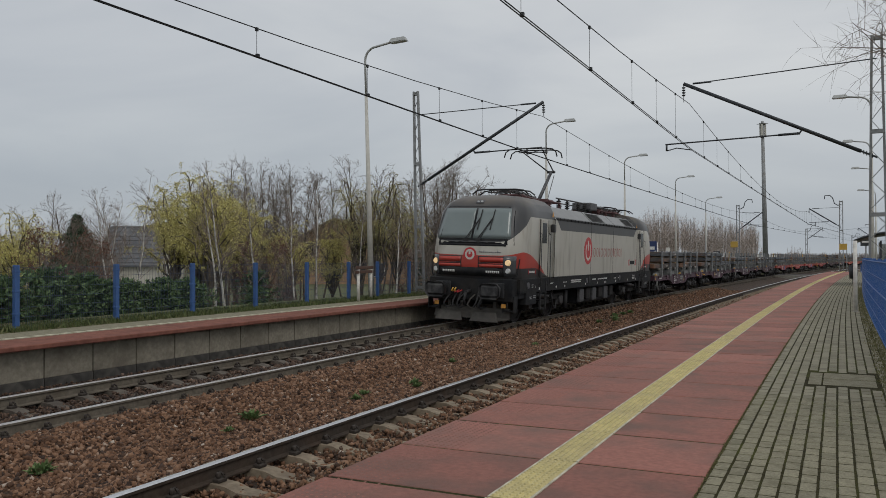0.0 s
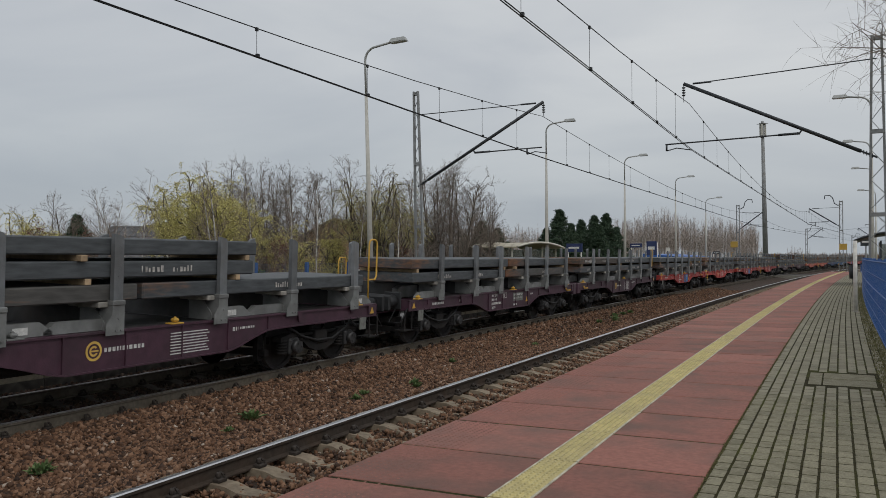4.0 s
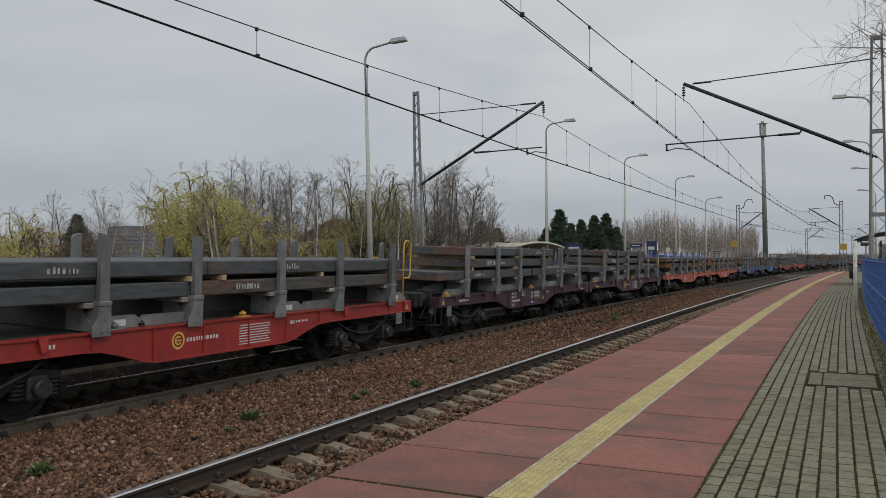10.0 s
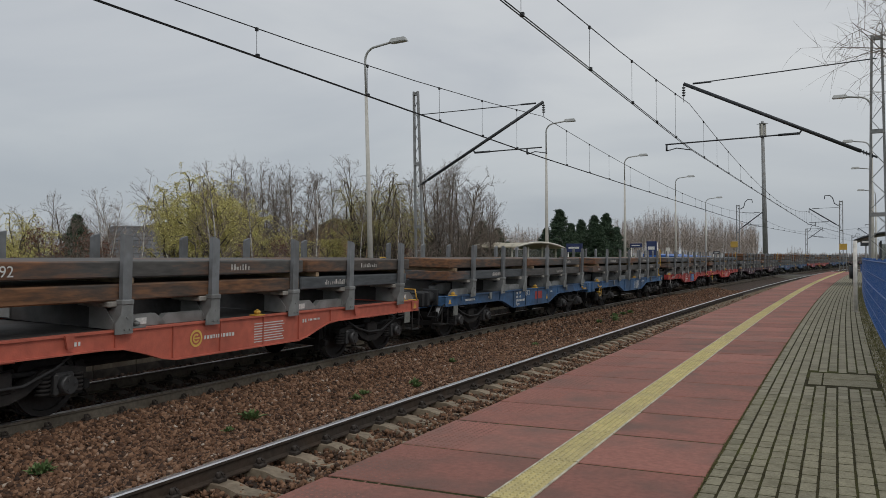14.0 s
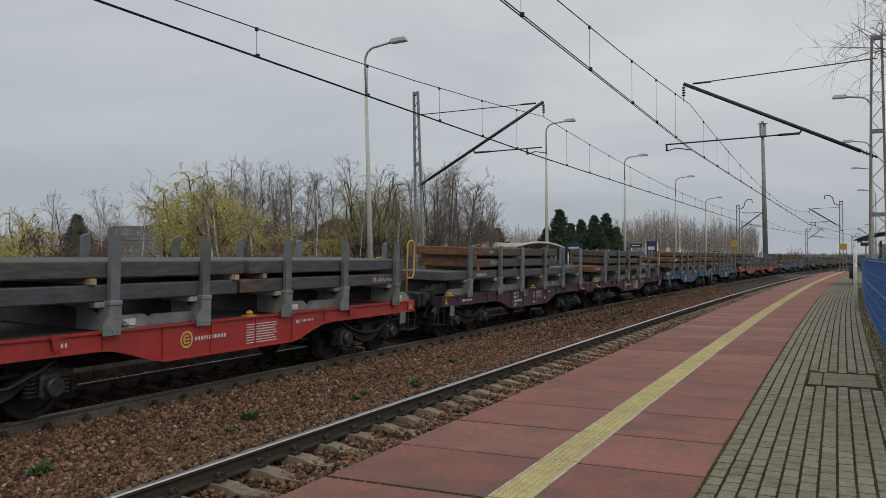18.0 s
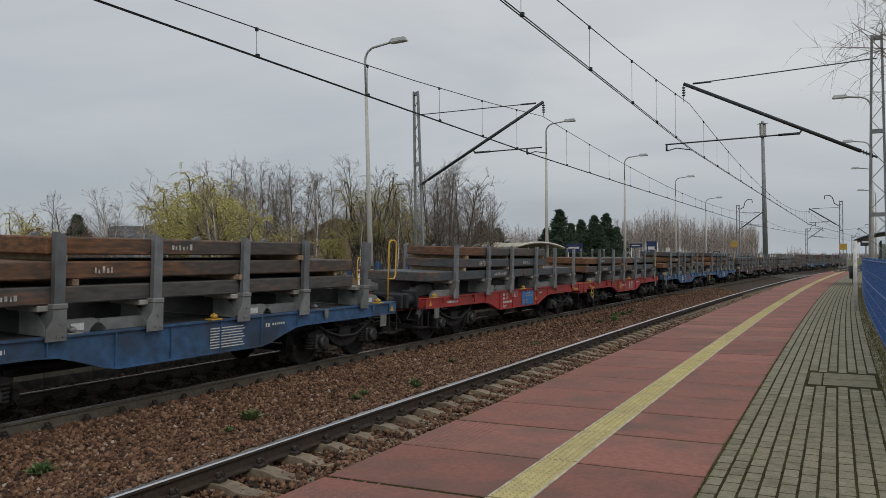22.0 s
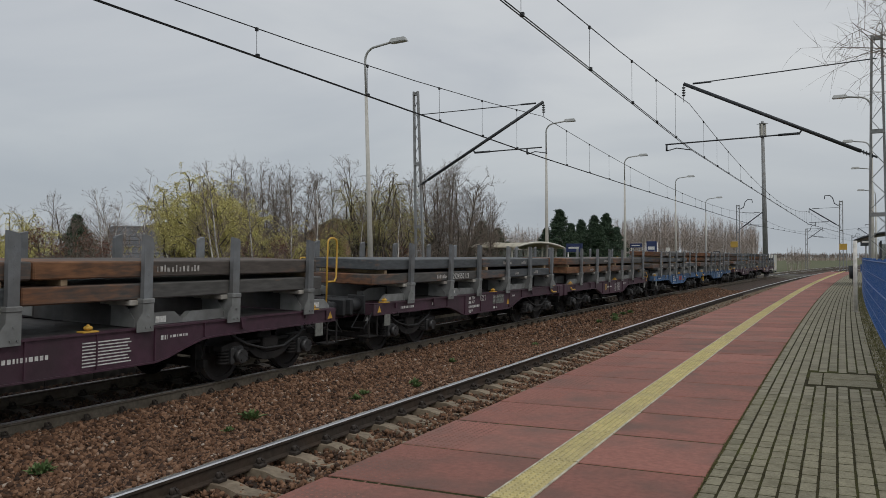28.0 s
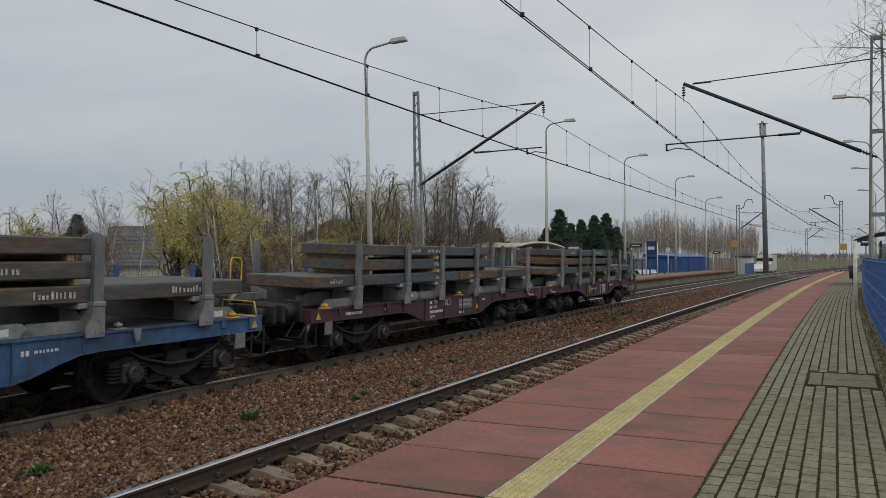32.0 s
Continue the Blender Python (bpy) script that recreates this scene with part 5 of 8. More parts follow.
def car(at, L, W, H, paint, label, van=False):
    t = thing("van" if van else "car", label, "van" if van else "car", "vehicles at the crossing", at)
    b = bmesh.new()
    if van:
        prof = [(-L / 2, 0.3), (L / 2, 0.3), (L / 2, H), (-L / 2 + 1.7, H), (-L / 2 + 1.2, H * 0.62), (-L / 2 + 0.1, H * 0.48)]
    else:
        prof = [(-L / 2, 0.3), (L / 2, 0.3), (L / 2, 0.85), (L / 2 - 0.5, H), (-L / 2 + 1.9, H), (-L / 2 + 1.2, 0.9), (-L / 2 + 0.1, 0.72)]
    extrude_x(b, prof, -W / 2, W / 2)
    part("body", b, paint, t)
    b = bmesh.new()
    if van:
        extrude_x(b, [(-L / 2 + 1.18, H * 0.64), (-L / 2 + 2.2, H * 0.64), (-L / 2 + 2.2, H * 0.92), (-L / 2 + 1.62, H * 0.92)], -W / 2 - 0.01, W / 2 + 0.01)
    else:
        extrude_x(b, [(-L / 2 + 1.45, 0.92), (L / 2 - 0.45, 0.92), (L / 2 - 0.65, H - 0.09), (-L / 2 + 1.95, H - 0.09)], -W / 2 - 0.01, W / 2 + 0.01)
    part("glass", b, M["windowdark"], t)
    for y in (-L / 2 + 0.8, L / 2 - 0.8):
        for x in (-W / 2 + 0.1, W / 2 - 0.1):
            b = bmesh.new()
            tube(b, (x - 0.11, y, 0.31), (x + 0.11, y, 0.31), 0.31, n=14)
            wv = part("wheel", b, M["rubber"], t)
            b = bmesh.new()
            tube(b, (x - 0.115, y, 0.31), (x + 0.115, y, 0.31), 0.18, n=12)
            part("rim", b, M["pole"], wv)
    for x in (-W / 2 + 0.3, W / 2 - 0.3):
        b = bmesh.new()
        box(b, x - 0.16, x + 0.16, -L / 2 - 0.01, -L / 2 + 0.08, 0.62, 0.76, 0.01)
        part("headlight", b, M["lampglass"], t)
    return t


M["rubber"] = mat("black_tyre_rubber", (0.02, 0.02, 0.021), 0.75)
car(Matrix.Translation((-11.1, 143.0, -0.62)) @ Matrix.Rotation(radians(-8), 4, "Z"), 4.3, 1.8, 1.45, M["carwhite"], "white car waiting on the crossing road")
car(Matrix.Translation((-10.7, 150.0, -0.62)) @ Matrix.Rotation(radians(-5), 4, "Z"), 5.9, 2.5, 3.0, M["concpole"], "pale grey panel van on the road", True)
car(al_pose(74.5, -17.6, -0.62, 45), 4.4, 1.8, 1.5, M["carwhite"], "white estate car parked behind the platform fence")
# ---- the train ----
MOVERS = []
PAINT = {
    "purple": mat("plum_wagon_paint", (0.062, 0.026, 0.042), 0.55, vary=0.2, grain=7, stain=(0.035, 0.026, 0.028), stain_scale=1.3, piece=0.12),
    "red": mat("red_wagon_paint", (0.36, 0.036, 0.03), 0.5, vary=0.15, grain=7, stain=(0.2, 0.035, 0.028), stain_scale=1.0, stain_amount=0.7, piece=0.12),
    "orange": mat("faded_red_wagon_paint", (0.46, 0.115, 0.075), 0.65, vary=0.15, grain=7, stain=(0.27, 0.075, 0.05), stain_scale=1.3, piece=0.1),
    "blue": mat("blue_wagon_paint", (0.042, 0.11, 0.23), 0.65, vary=0.3, grain=6, stain=(0.035, 0.042, 0.055), stain_scale=1.0, stain_amount=0.85, piece=0.15),
}
COLOUR_WORD = {"purple": "dark plum", "red": "bright red", "orange": "faded orange-red", "blue": "grimy blue"}
M["galv"] = mat("grey_galvanised_bunk", (0.215, 0.222, 0.218), 0.62, 0.2, vary=0.22, grain=5, stain=(0.11, 0.105, 0.1), stain_scale=1.7, piece=0.1)
M["stake"] = mat("grey_steel_stake", (0.19, 0.2, 0.21), 0.6, 0.35, vary=0.18, grain=5, stain=(0.13, 0.12, 0.11), stain_scale=2.2, piece=0.22)
M["bogie"] = mat("brake_dust_black", (0.017, 0.016, 0.016), 0.8, 0.0, vary=0.4, grain=6, stain=(0.035, 0.03, 0.027), stain_scale=3, spec=0.25)
M["axlebox"] = mat("axle_box_grey", (0.04, 0.04, 0.041), 0.42, 0.2, vary=0.3, grain=10)
M["wheel"] = mat("wheel_steel", (0.018, 0.016, 0.016), 0.75, 0.1, vary=0.3, grain=10)
M["tyre"] = mat("bright_wheel_tread", (0.4, 0.39, 0.38), 0.35, 0.9, vary=0.1)
M["deck"] = mat("wagon_deck_steel", (0.06, 0.06, 0.06), 0.8, 0.2, vary=0.3, grain=5, stain=(0.08, 0.06, 0.05), stain_scale=1.5)
M["bearer"] = mat("grey_rubber_bearer", (0.3, 0.285, 0.255), 0.85, vary=0.3, grain=8, piece=0.3)
M["yellowpaint"] = mat("yellow_paint", (0.62, 0.36, 0.05), 0.55, vary=0.15, grain=10, stain=(0.4, 0.26, 0.06), stain_scale=5)
M["rubber"] = mat("black_rubber", (0.02, 0.02, 0.021), 0.75)
M["buffer"] = mat("buffer_black", (0.02, 0.021, 0.023), 0.65, 0.1, vary=0.25)
M["markgrey"] = mat("grey_label", (0.3, 0.31, 0.31), 0.7, vary=0.3, grain=20, bump=0)
M["plate"] = mat("dull_data_plate", (0.17, 0.175, 0.16), 0.7, vary=0.3, grain=12)
M["markblue"] = mat("blue_label", (0.03, 0.16, 0.4), 0.6, vary=0.2, bump=0)
M["chalk"] = mat("smudged_chalk", (0.42, 0.4, 0.38), 0.9, vary=0.5, grain=18, bump=0)
M["labelred"] = mat("red_label", (0.3, 0.04, 0.035), 0.6, vary=0.25, grain=9, bump=0)
M["gold"] = mat("gold_emblem", (0.65, 0.42, 0.1), 0.6, vary=0.1, bump=0)
def slab_mat(name, plate, rust, spread, rough):
    """Rolled plate skin with rust that creeps in from the flame-cut end and in patches."""
    m = bpy.data.materials.new(name)
    m.use_nodes = True
    n, l = m.node_tree.nodes, m.node_tree.links
    b = n["Principled BSDF"]
    b.inputs["Roughness"].default_value, b.inputs["Specular IOR Level"].default_value = rough, 0.4
    co, oi = n.new("ShaderNodeTexCoord"), n.new("ShaderNodeObjectInfo")
    sh = n.new("ShaderNodeVectorMath")
    sh.operation = "MULTIPLY_ADD"
    l.new(oi.outputs["Random"], sh.inputs[0])
    sh.inputs[1].default_value = (31.0, 47.0, 19.0)
    l.new(co.outputs["Object"], sh.inputs[2])
    stretch = n.new("ShaderNodeMapping")
    stretch.inputs["Scale"].default_value = (1.0, 0.45, 2.5)
    l.new(sh.outputs["Vector"], stretch.inputs["Vector"])
    big, fine = n.new("ShaderNodeTexNoise"), n.new("ShaderNodeTexNoise")
    big.inputs["Scale"].default_value, big.inputs["Detail"].default_value = 0.8, 5.0
    fine.inputs["Scale"].default_value, fine.inputs["Detail"].default_value = 7.0, 7.0
    l.new(stretch.outputs["Vector"], big.inputs["Vector"])
    l.new(stretch.outputs["Vector"], fine.inputs["Vector"])

    def calc(kind, a, c):
        q = n.new("ShaderNodeMath")
        q.operation = kind
        for i, v in enumerate((a, c)):
            if isinstance(v, (int, float)):
                q.inputs[i].default_value = v
            else:
                l.new(v, q.inputs[i])
        return q.outputs[0]

    def ramp(v, *e):
        q = n.new("ShaderNodeMapRange")
        for k, w in zip(("From Min", "From Max", "To Min", "To Max"), e):
            q.inputs[k].default_value = w
        l.new(v, q.inputs["Value"])
        return q.outputs["Result"]

    def mix(f, a, c):
        q = n.new("ShaderNodeMix")
        q.data_type = "RGBA"
        l.new(f, q.inputs["Factor"])
        for k, v in (("A", a), ("B", c)):
            if isinstance(v, tuple):
                q.inputs[k].default_value = (*v, 1)
            else:
                l.new(v, q.inputs[k])
        return q.outputs["Result"]

    sep = n.new("ShaderNodeSeparateXYZ")
    l.new(co.outputs["Generated"], sep.inputs[0])
    end = ramp(sep.outputs["Y"], 0.0, 0.4, 0.28, 0.0)
    w = calc("ADD", calc("ADD", big.outputs["Fac"], end), calc("MULTIPLY", calc("SUBTRACT", fine.outputs["Fac"], 0.5), 0.5))
    w = calc("ADD", w, calc("MULTIPLY", calc("SUBTRACT", oi.outputs["Random"], 0.5), 0.2))
    rusty = ramp(w, 0.72 - spread, 0.98 - spread, 0.0, 1.0)
    skin = mix(ramp(fine.outputs["Fac"], 0.3, 0.7, 0.0, 1.0), tuple(c * 0.72 for c in plate), tuple(c * 1.3 for c in plate))
    oxide = mix(ramp(fine.outputs["Fac"], 0.3, 0.7, 0.0, 1.0), tuple(c * 0.5 for c in rust), tuple(c * 1.25 for c in rust))
    l.new(mix(rusty, skin, oxide), b.inputs["Base Color"])
    bp = n.new("ShaderNodeBump")
    bp.inputs["Strength"].default_value, bp.inputs["Distance"].default_value = 0.3, 0.012
    l.new(fine.outputs["Fac"], bp.inputs["Height"])
    l.new(bp.outputs["Normal"], b.inputs["Normal"])
    return m


SLABS = [
    slab_mat("blue_grey_steel_slab", (0.072, 0.079, 0.085), (0.17, 0.08, 0.04), 0.0, 0.6),
    slab_mat("rusty_steel_slab", (0.08, 0.068, 0.06), (0.19, 0.092, 0.046), 0.25, 0.82),
    slab_mat("brown_grey_steel_slab", (0.08, 0.077, 0.073), (0.17, 0.08, 0.042), 0.12, 0.7),
]
SLAB_WORD = ["blue-grey", "rust-brown", "brown-grey"]

UH = 6.07          # half a unit's frame
STAKES = [1.57, 3.61, 5.33, 7.38, 9.21, 11.25]
AXLES = [1.0, 2.8, 8.6, 10.4]
SIDE = 1.30        # outer face of the solebar


def solebar_profile():
    p = [(-UH, 1.06), (UH, 1.06), (UH, 0.86)]
    for y, z in ((2.75, 0.85), (2.45, 0.83), (2.1, 0.74), (1.75, 0.63), (1.5, 0.585), (-1.5, 0.585), (-1.75, 0.63), (-2.1, 0.74), (-2.45, 0.83), (-2.75, 0.85)):
        p.append((y, z))
    p.append((-UH, 0.86))
    return p


def solebar_bm(side):
    b = bmesh.new()
    x = side * SIDE
    prof = solebar_profile()
    extrude_x(b, prof, x - side * 0.03, x - side * 0.045)
    # flanges, proud of the web
    low = prof[2:]
    for (y0, z0), (y1, z1) in zip(low, low[1:]):
        vs = []
        for y, z in ((y0, z0), (y1, z1)):
            for dx in (0.0, 0.13):
                for dz in (0.0, 0.022):
                    vs.append(b.verts.new((x - side * dx, y, z - dz)))
        for q in ((0, 1, 5, 4), (2, 6, 7, 3), (0, 4, 6, 2), (1, 3, 7, 5), (0, 2, 3, 1), (4, 5, 7, 6)):
            b.faces.new([vs[i] for i in q])
    box(b, *sorted((x, x - side * 0.13)), -UH, UH, 1.06, 1.085)
    return b


def bogie_parts(unit, yc, wheel_src):
    bg = bmesh.new()
    for sd in (1, -1):
        x = sd * 1.03
        # arched side frame
        prof = [(-1.25, 0.62), (-0.95, 0.68), (-0.62, 0.66), (-0.35, 0.5), (-0.15, 0.42), (0.15, 0.42), (0.35, 0.5), (0.62, 0.66), (0.95, 0.68), (1.25, 0.62),
                (1.25, 0.54), (0.95, 0.58), (0.66, 0.56), (0.4, 0.38), (0.16, 0.3), (-0.16, 0.3), (-0.4, 0.38), (-0.66, 0.56), (-0.95, 0.58), (-1.25, 0.54)]
        k = len(prof) // 2
        for i in range(k - 1):
            quad = [prof[i], prof[i + 1], prof[-2 - i], prof[-1 - i]]
            extrude_x(bg, quad, x - 0.09, x + 0.09)
        box(bg, x - 0.14, x + 0.1, -0.2, 0.2, 0.42, 0.68, 0.02)
        tube(bg, (x, -0.8, 0.62), (x, 0.8, 0.62), 0.035, n=6)
    box(bg, -1.0, 1.0, -0.18, 0.18, 0.45, 0.78, 0.03)
    box(bg, -0.9, 0.9, -1.28, -1.2, 0.5, 0.62)
    box(bg, -0.9, 0.9, 1.2, 1.28, 0.5, 0.62)
    bogie = part("bogie", bg, M["bogie"], unit, "black cast freight bogie", at=Matrix.Translation((0, yc, 0)))
    for ya in (-0.9, 0.9):
        for sd in (1, -1):
            ab = bmesh.new()
            x = sd * 1.05
            box(ab, x - 0.13, x + 0.13, ya - 0.15, ya + 0.15, 0.3, 0.6, 0.035)
            tube(ab, (x + sd * 0.1, ya, 0.45), (x + sd * 0.22, ya, 0.45), 0.13, 0.115, n=10)
            for k in range(3):
                a = k * 2.094
                tube(ab, (x + sd * 0.22, ya + 0.07 * math.cos(a), 0.45 + 0.07 * math.sin(a)), (x + sd * 0.235, ya + 0.07 * math.cos(a), 0.45 + 0.07 * math.sin(a)), 0.016, n=5)
            part("axle_box", ab, M["axlebox"], bogie, "grey axle box")
            for dy in (-0.24, 0.24):
                sp = bmesh.new()
                for k in range(5):
                    z = 0.33 + k * 0.052
                    tube(sp, (x, ya + dy, z), (x, ya + dy, z + 0.032), 0.1, n=9)
                    tube(sp, (x, ya + dy, z + 0.032), (x, ya + dy, z + 0.052), 0.07, n=7, cap=False)
                part("coil_spring", sp, M["bogie"], bogie)
        wheel_src(bogie, ya)
    return bogie


def wheelset_bm(r):
    b = bmesh.new()
    for sd in (1, -1):
        x = sd * 0.75
        ring = [(0.07, 0.09), (r * 0.45, 0.035), (r * 0.82, 0.03), (r * 0.84, 0.065), (r, 0.065)]
        n = 20
        for face in (1, -1):
            prev = None
            for rad, hw in ring:
                vs = [b.verts.new((x + face * hw, rad * math.cos(6.28318 * i / n), rad * math.sin(6.28318 * i / n))) for i in range(n)]
                if prev:
                    for i in range(n):
                        b.faces.new((prev[i], prev[(i + 1) % n], vs[(i + 1) % n], vs[i]))
                prev = vs
            if face == 1:
                outer = prev
        for i in range(n):
            f = b.faces.new((outer[i], outer[(i + 1) % n], prev[(i + 1) % n], prev[i]))
            f.material_index = 1
        # flange on the inner side
        fa = [b.verts.new((x - sd * 0.065, (r + 0.028) * math.cos(6.28318 * i / n), (r + 0.028) * math.sin(6.28318 * i / n))) for i in range(n)]
        fb = [b.verts.new((x - sd * 0.035, r * math.cos(6.28318 * i / n), r * math.sin(6.28318 * i / n))) for i in range(n)]
        fc = [b.verts.new((x - sd * 0.065, (r - 0.05) * math.cos(6.28318 * i / n), (r - 0.05) * math.sin(6.28318 * i / n))) for i in range(n)]
        for i in range(n):
            b.faces.new((fa[i], fa[(i + 1) % n], fb[(i + 1) % n], fb[i]))
            b.faces.new((fa[i], fa[(i + 1) % n], fc[(i + 1) % n], fc[i]))
    tube(b, (-1.0, 0, 0), (1.0, 0, 0), 0.08, n=10)
    return b


WHEEL_R = 0.45
WHEELS = []
_w = link_mesh("wheelset_pattern", wheelset_bm(WHEEL_R), [M["wheel"], M["tyre"]])
WHEEL_MESH = _w.data
bpy.data.objects.remove(_w)


def wagon_wheel(bogie, ya):
    return share("wheelset", WHEEL_MESH, bogie, Matrix.Translation((0, ya, WHEEL_R)))


def stake_bm():
    """One stake with its socket, foot at the origin, outer face towards +x."""
    b = bmesh.new()
    extrude_x(b, [(-0.078, 0.0), (0.078, 0.0), (0.078, 1.22), (0.05, 1.255), (-0.078, 1.285)], -0.07, 0.0)
    # bolt holes up the face
    for z in (0.5, 0.72, 0.94, 1.1):
        tube(b, (0.0005, 0.0, z), (0.003, 0.0, z), 0.012, n=6)
    return b


def socket_bm():
    """A channel that grips the stake's foot, its cheek spreading towards the bunk, with a collar and two pins."""
    b = bmesh.new()
    cheek = [(0.012, -0.06), (0.012, 0.4), (-0.16, 0.4), (-0.2, 0.25), (-0.42, 0.2), (-0.42, 0.02), (0.0, 0.02)]
    extrude_y(b, cheek, -0.097, -0.08)
    extrude_y(b, cheek, 0.08, 0.097)
    extrude_x(b, [(-0.097, -0.06), (0.097, -0.06), (0.097, 0.36), (-0.097, 0.36), (-0.11, 0.2), (-0.2, 0.08), (-0.2, -0.06)], 0.0, 0.016)
    box(b, -0.09, 0.03, -0.106, 0.106, 0.33, 0.4, 0.012)
    for dy in (-0.045, 0.045):
        tube(b, (0.016, dy, 0.0), (0.032, dy, 0.0), 0.016, n=6)
    tube(b, (0.0, 0, 0.16), (0.03, 0, 0.16), 0.02, n=6)
    return b


def saddle_bm(w):
    """Cross beam of a bunk with tapered ends."""
    b = bmesh.new()
    for sg in (1,):
        # a short console at the end of the channel
        prof = [(sg * 0.74, 0.0), (sg * 1.2, 0.0), (sg * 1.2, 0.1), (sg * 1.02, 0.3), (sg * 0.74, 0.3)]
        extrude_y(b, prof, -w + 0.03, -w + 0.05)
        extrude_y(b, prof, w - 0.05, w - 0.03)
        box(b, *sorted((sg * 0.74, sg * 1.02)), -w, w, 0.28, 0.305)
    return b


def bar_block(b, x, y0, y1, z0, z1, rows=1, gap=0.4, rnd=None):
    """Writing too small to read: short bars on a side facing +x."""
    h = (z1 - z0) / rows
    for r in range(rows):
        y = y0
        while y < y1:
            w = (rnd or random).uniform(0.02, 0.06)
            e = min(y + w, y1)
            box(b, x, x + 0.004, y, e, z0 + r * h, z0 + (r + 1 - gap) * h)
            y = e + 0.025


def handrail_bm(tall):
    b = bmesh.new()
    if tall:
        w, h = 0.16, 0.9
        pts = [(0, -w, 0), (0, -w, h - 0.08), (0, -w + 0.05, h), (0, w - 0.05, h), (0, w, h - 0.08), (0, w, 0.42), (0, w - 0.04, 0.38), (0, -w, 0.38)]
        path_tube(b, pts, 0.017, 7)
    else:
        w, h = 0.38, 0.24
        pts = [(0, -w, 0), (0, -w + 0.06, h), (0, w - 0.06, h), (0, w, 0), (0, -w, 0)]
        path_tube(b, pts, 0.017, 7)
    return b


def loop_rail_bm():
    """A post with a tall rounded loop on its upper part."""
    b = bmesh.new()
    w, h, low = 0.16, 1.42, 0.58
    path_tube(b, [(0, -w, -0.1), (0, -w, h - 0.1), (0, -w + 0.03, h - 0.03), (0, -w + 0.1, h), (0, w - 0.1, h), (0, w - 0.03, h - 0.03), (0, w, h - 0.1), (0, w, low + 0.08), (0, w - 0.06, low), (0, -w, low)], 0.019, 7)
    return b


def build_unit(colour, kind, low_rail=False):
    """Half of an articulated flat wagon. kind A leads with its buffers at -y, kind B trails with its buffers at +y."""
    rnd = random.Random(11 if kind == "A" else 12)
    word = COLOUR_WORD[colour]
    u = thing("flat_wagon", f"{word} stake flat wagon with grey bunks on black bogies", "flat wagon", "flat wagons of the goods train")
    paint = PAINT[colour]
    e = -1 if kind == "A" else 1           # the end with buffers
    for side in (1, -1):
        part("solebar", solebar_bm(side), paint, u, f"{word} fish-belly side sill")
        for y in (-2.6, -1.55, -0.55, 0.5, 1.5, 2.5):
            b = bmesh.new()
            zb = 0.6 if abs(y) < 1.6 else 0.85
            box(b, *sorted((side * (SIDE - 0.028), side * (SIDE - 0.003))), y - 0.008, y + 0.008, zb, 1.06)
            part("stiffener", b, paint, u)
    # deck widened over the open frame so that it shades the track below
    b = bmesh.new()
    box(b, -1.168, 1.168, -UH + 1.0, UH - 1.0, 1.0, 1.066)
    part("widened_deck_plate", b, M["deck"], u, "worn grey deck plate, widened to block light from above")
    b = bmesh.new()
    box(b, -0.35, 0.35, -UH + 0.1, UH - 0.1, 0.72, 1.0)
    part("centre_sill", b, paint, u)
    for y in (-4.2, 4.2):
        b = bmesh.new()
        box(b, -1.2, 1.2, y - 0.2, y + 0.2, 0.8, 1.04)
        part("bolster", b, paint, u)
    for end in (-1, 1):
        b = bmesh.new()
        y0 = end * UH
        box(b, -SIDE, SIDE, *sorted((y0, y0 - end * 0.16)), 0.84, 1.09, 0.012)
        box(b, -SIDE, SIDE, *sorted((y0 - end * 0.9, y0 - end * 0.98)), 0.95, 1.07)
        if end != e:
            box(b, 0.78, SIDE + 0.01, *sorted((y0, y0 + end * 0.34)), 0.72, 1.1, 0.02)
            box(b, -SIDE, -0.78, *sorted((y0, y0 + end * 0.34)), 0.72, 1.1, 0.02)
        part("headstock", b, paint, u, f"{word} end beam")
    for yc in (-4.17, 4.33):
        bogie_parts(u, yc, wagon_wheel)
    # bunks: cross beams, stakes in sockets, sloping tie beams
    stakes = [1.6, 3.6, 5.2, 7.1, 8.75, 10.8] if kind == "B" and colour == "blue" else STAKES
    stake_m = socket_m = saddle_m = None
    for i, rel in enumerate(stakes):
        y = rel - UH
        if saddle_m is None:
            o = part("bunk_beam", saddle_bm(0.14), M["galv"], u, "grey bunk cross beam", at=Matrix.Translation((0, y, 1.085)))
            saddle_m = o.data
        else:
            o = share("bunk_beam", saddle_m, u, Matrix.Translation((0, y, 1.085)))
        bb = bmesh.new()
        box(bb, 0.66, 1.245, y - 0.24, y + 0.15, 1.392, 1.466, 0.01)
        part("bearer", bb, M["bearer"], u, "grey timber bearer")
        # channel and inner bearer take dark deck steel in place of slab shade
        bb = bmesh.new()
        box(bb, -1.2, 0.74, y - 0.07, y + 0.07, 1.087, 1.388)
        part("bunk_channel", bb, M["deck"], u, "cross channel, slab shade put into its dark colour")
        bb = bmesh.new()
        box(bb, -0.55, 0.1, y - 0.15, y + 0.15, 1.388, 1.466, 0.01)
        part("bearer", bb, M["deck"], u)
        for side in (1, -1):
            at = Matrix.Translation((side * 1.33, y, 1.09)) @ Matrix.Rotation(0 if side > 0 else math.pi, 4, "Z")
            if stake_m is None:
                so = part("stake_socket", socket_bm(), M["galv"], u, "galvanised stake socket", at=at)
                socket_m = so.data
                st = part("stake", stake_bm(), M["stake"], so, "grey steel stake")
                stake_m = st.data
            else:
                so = share("stake_socket", socket_m, u, at)
                share("stake", stake_m, so, Matrix())
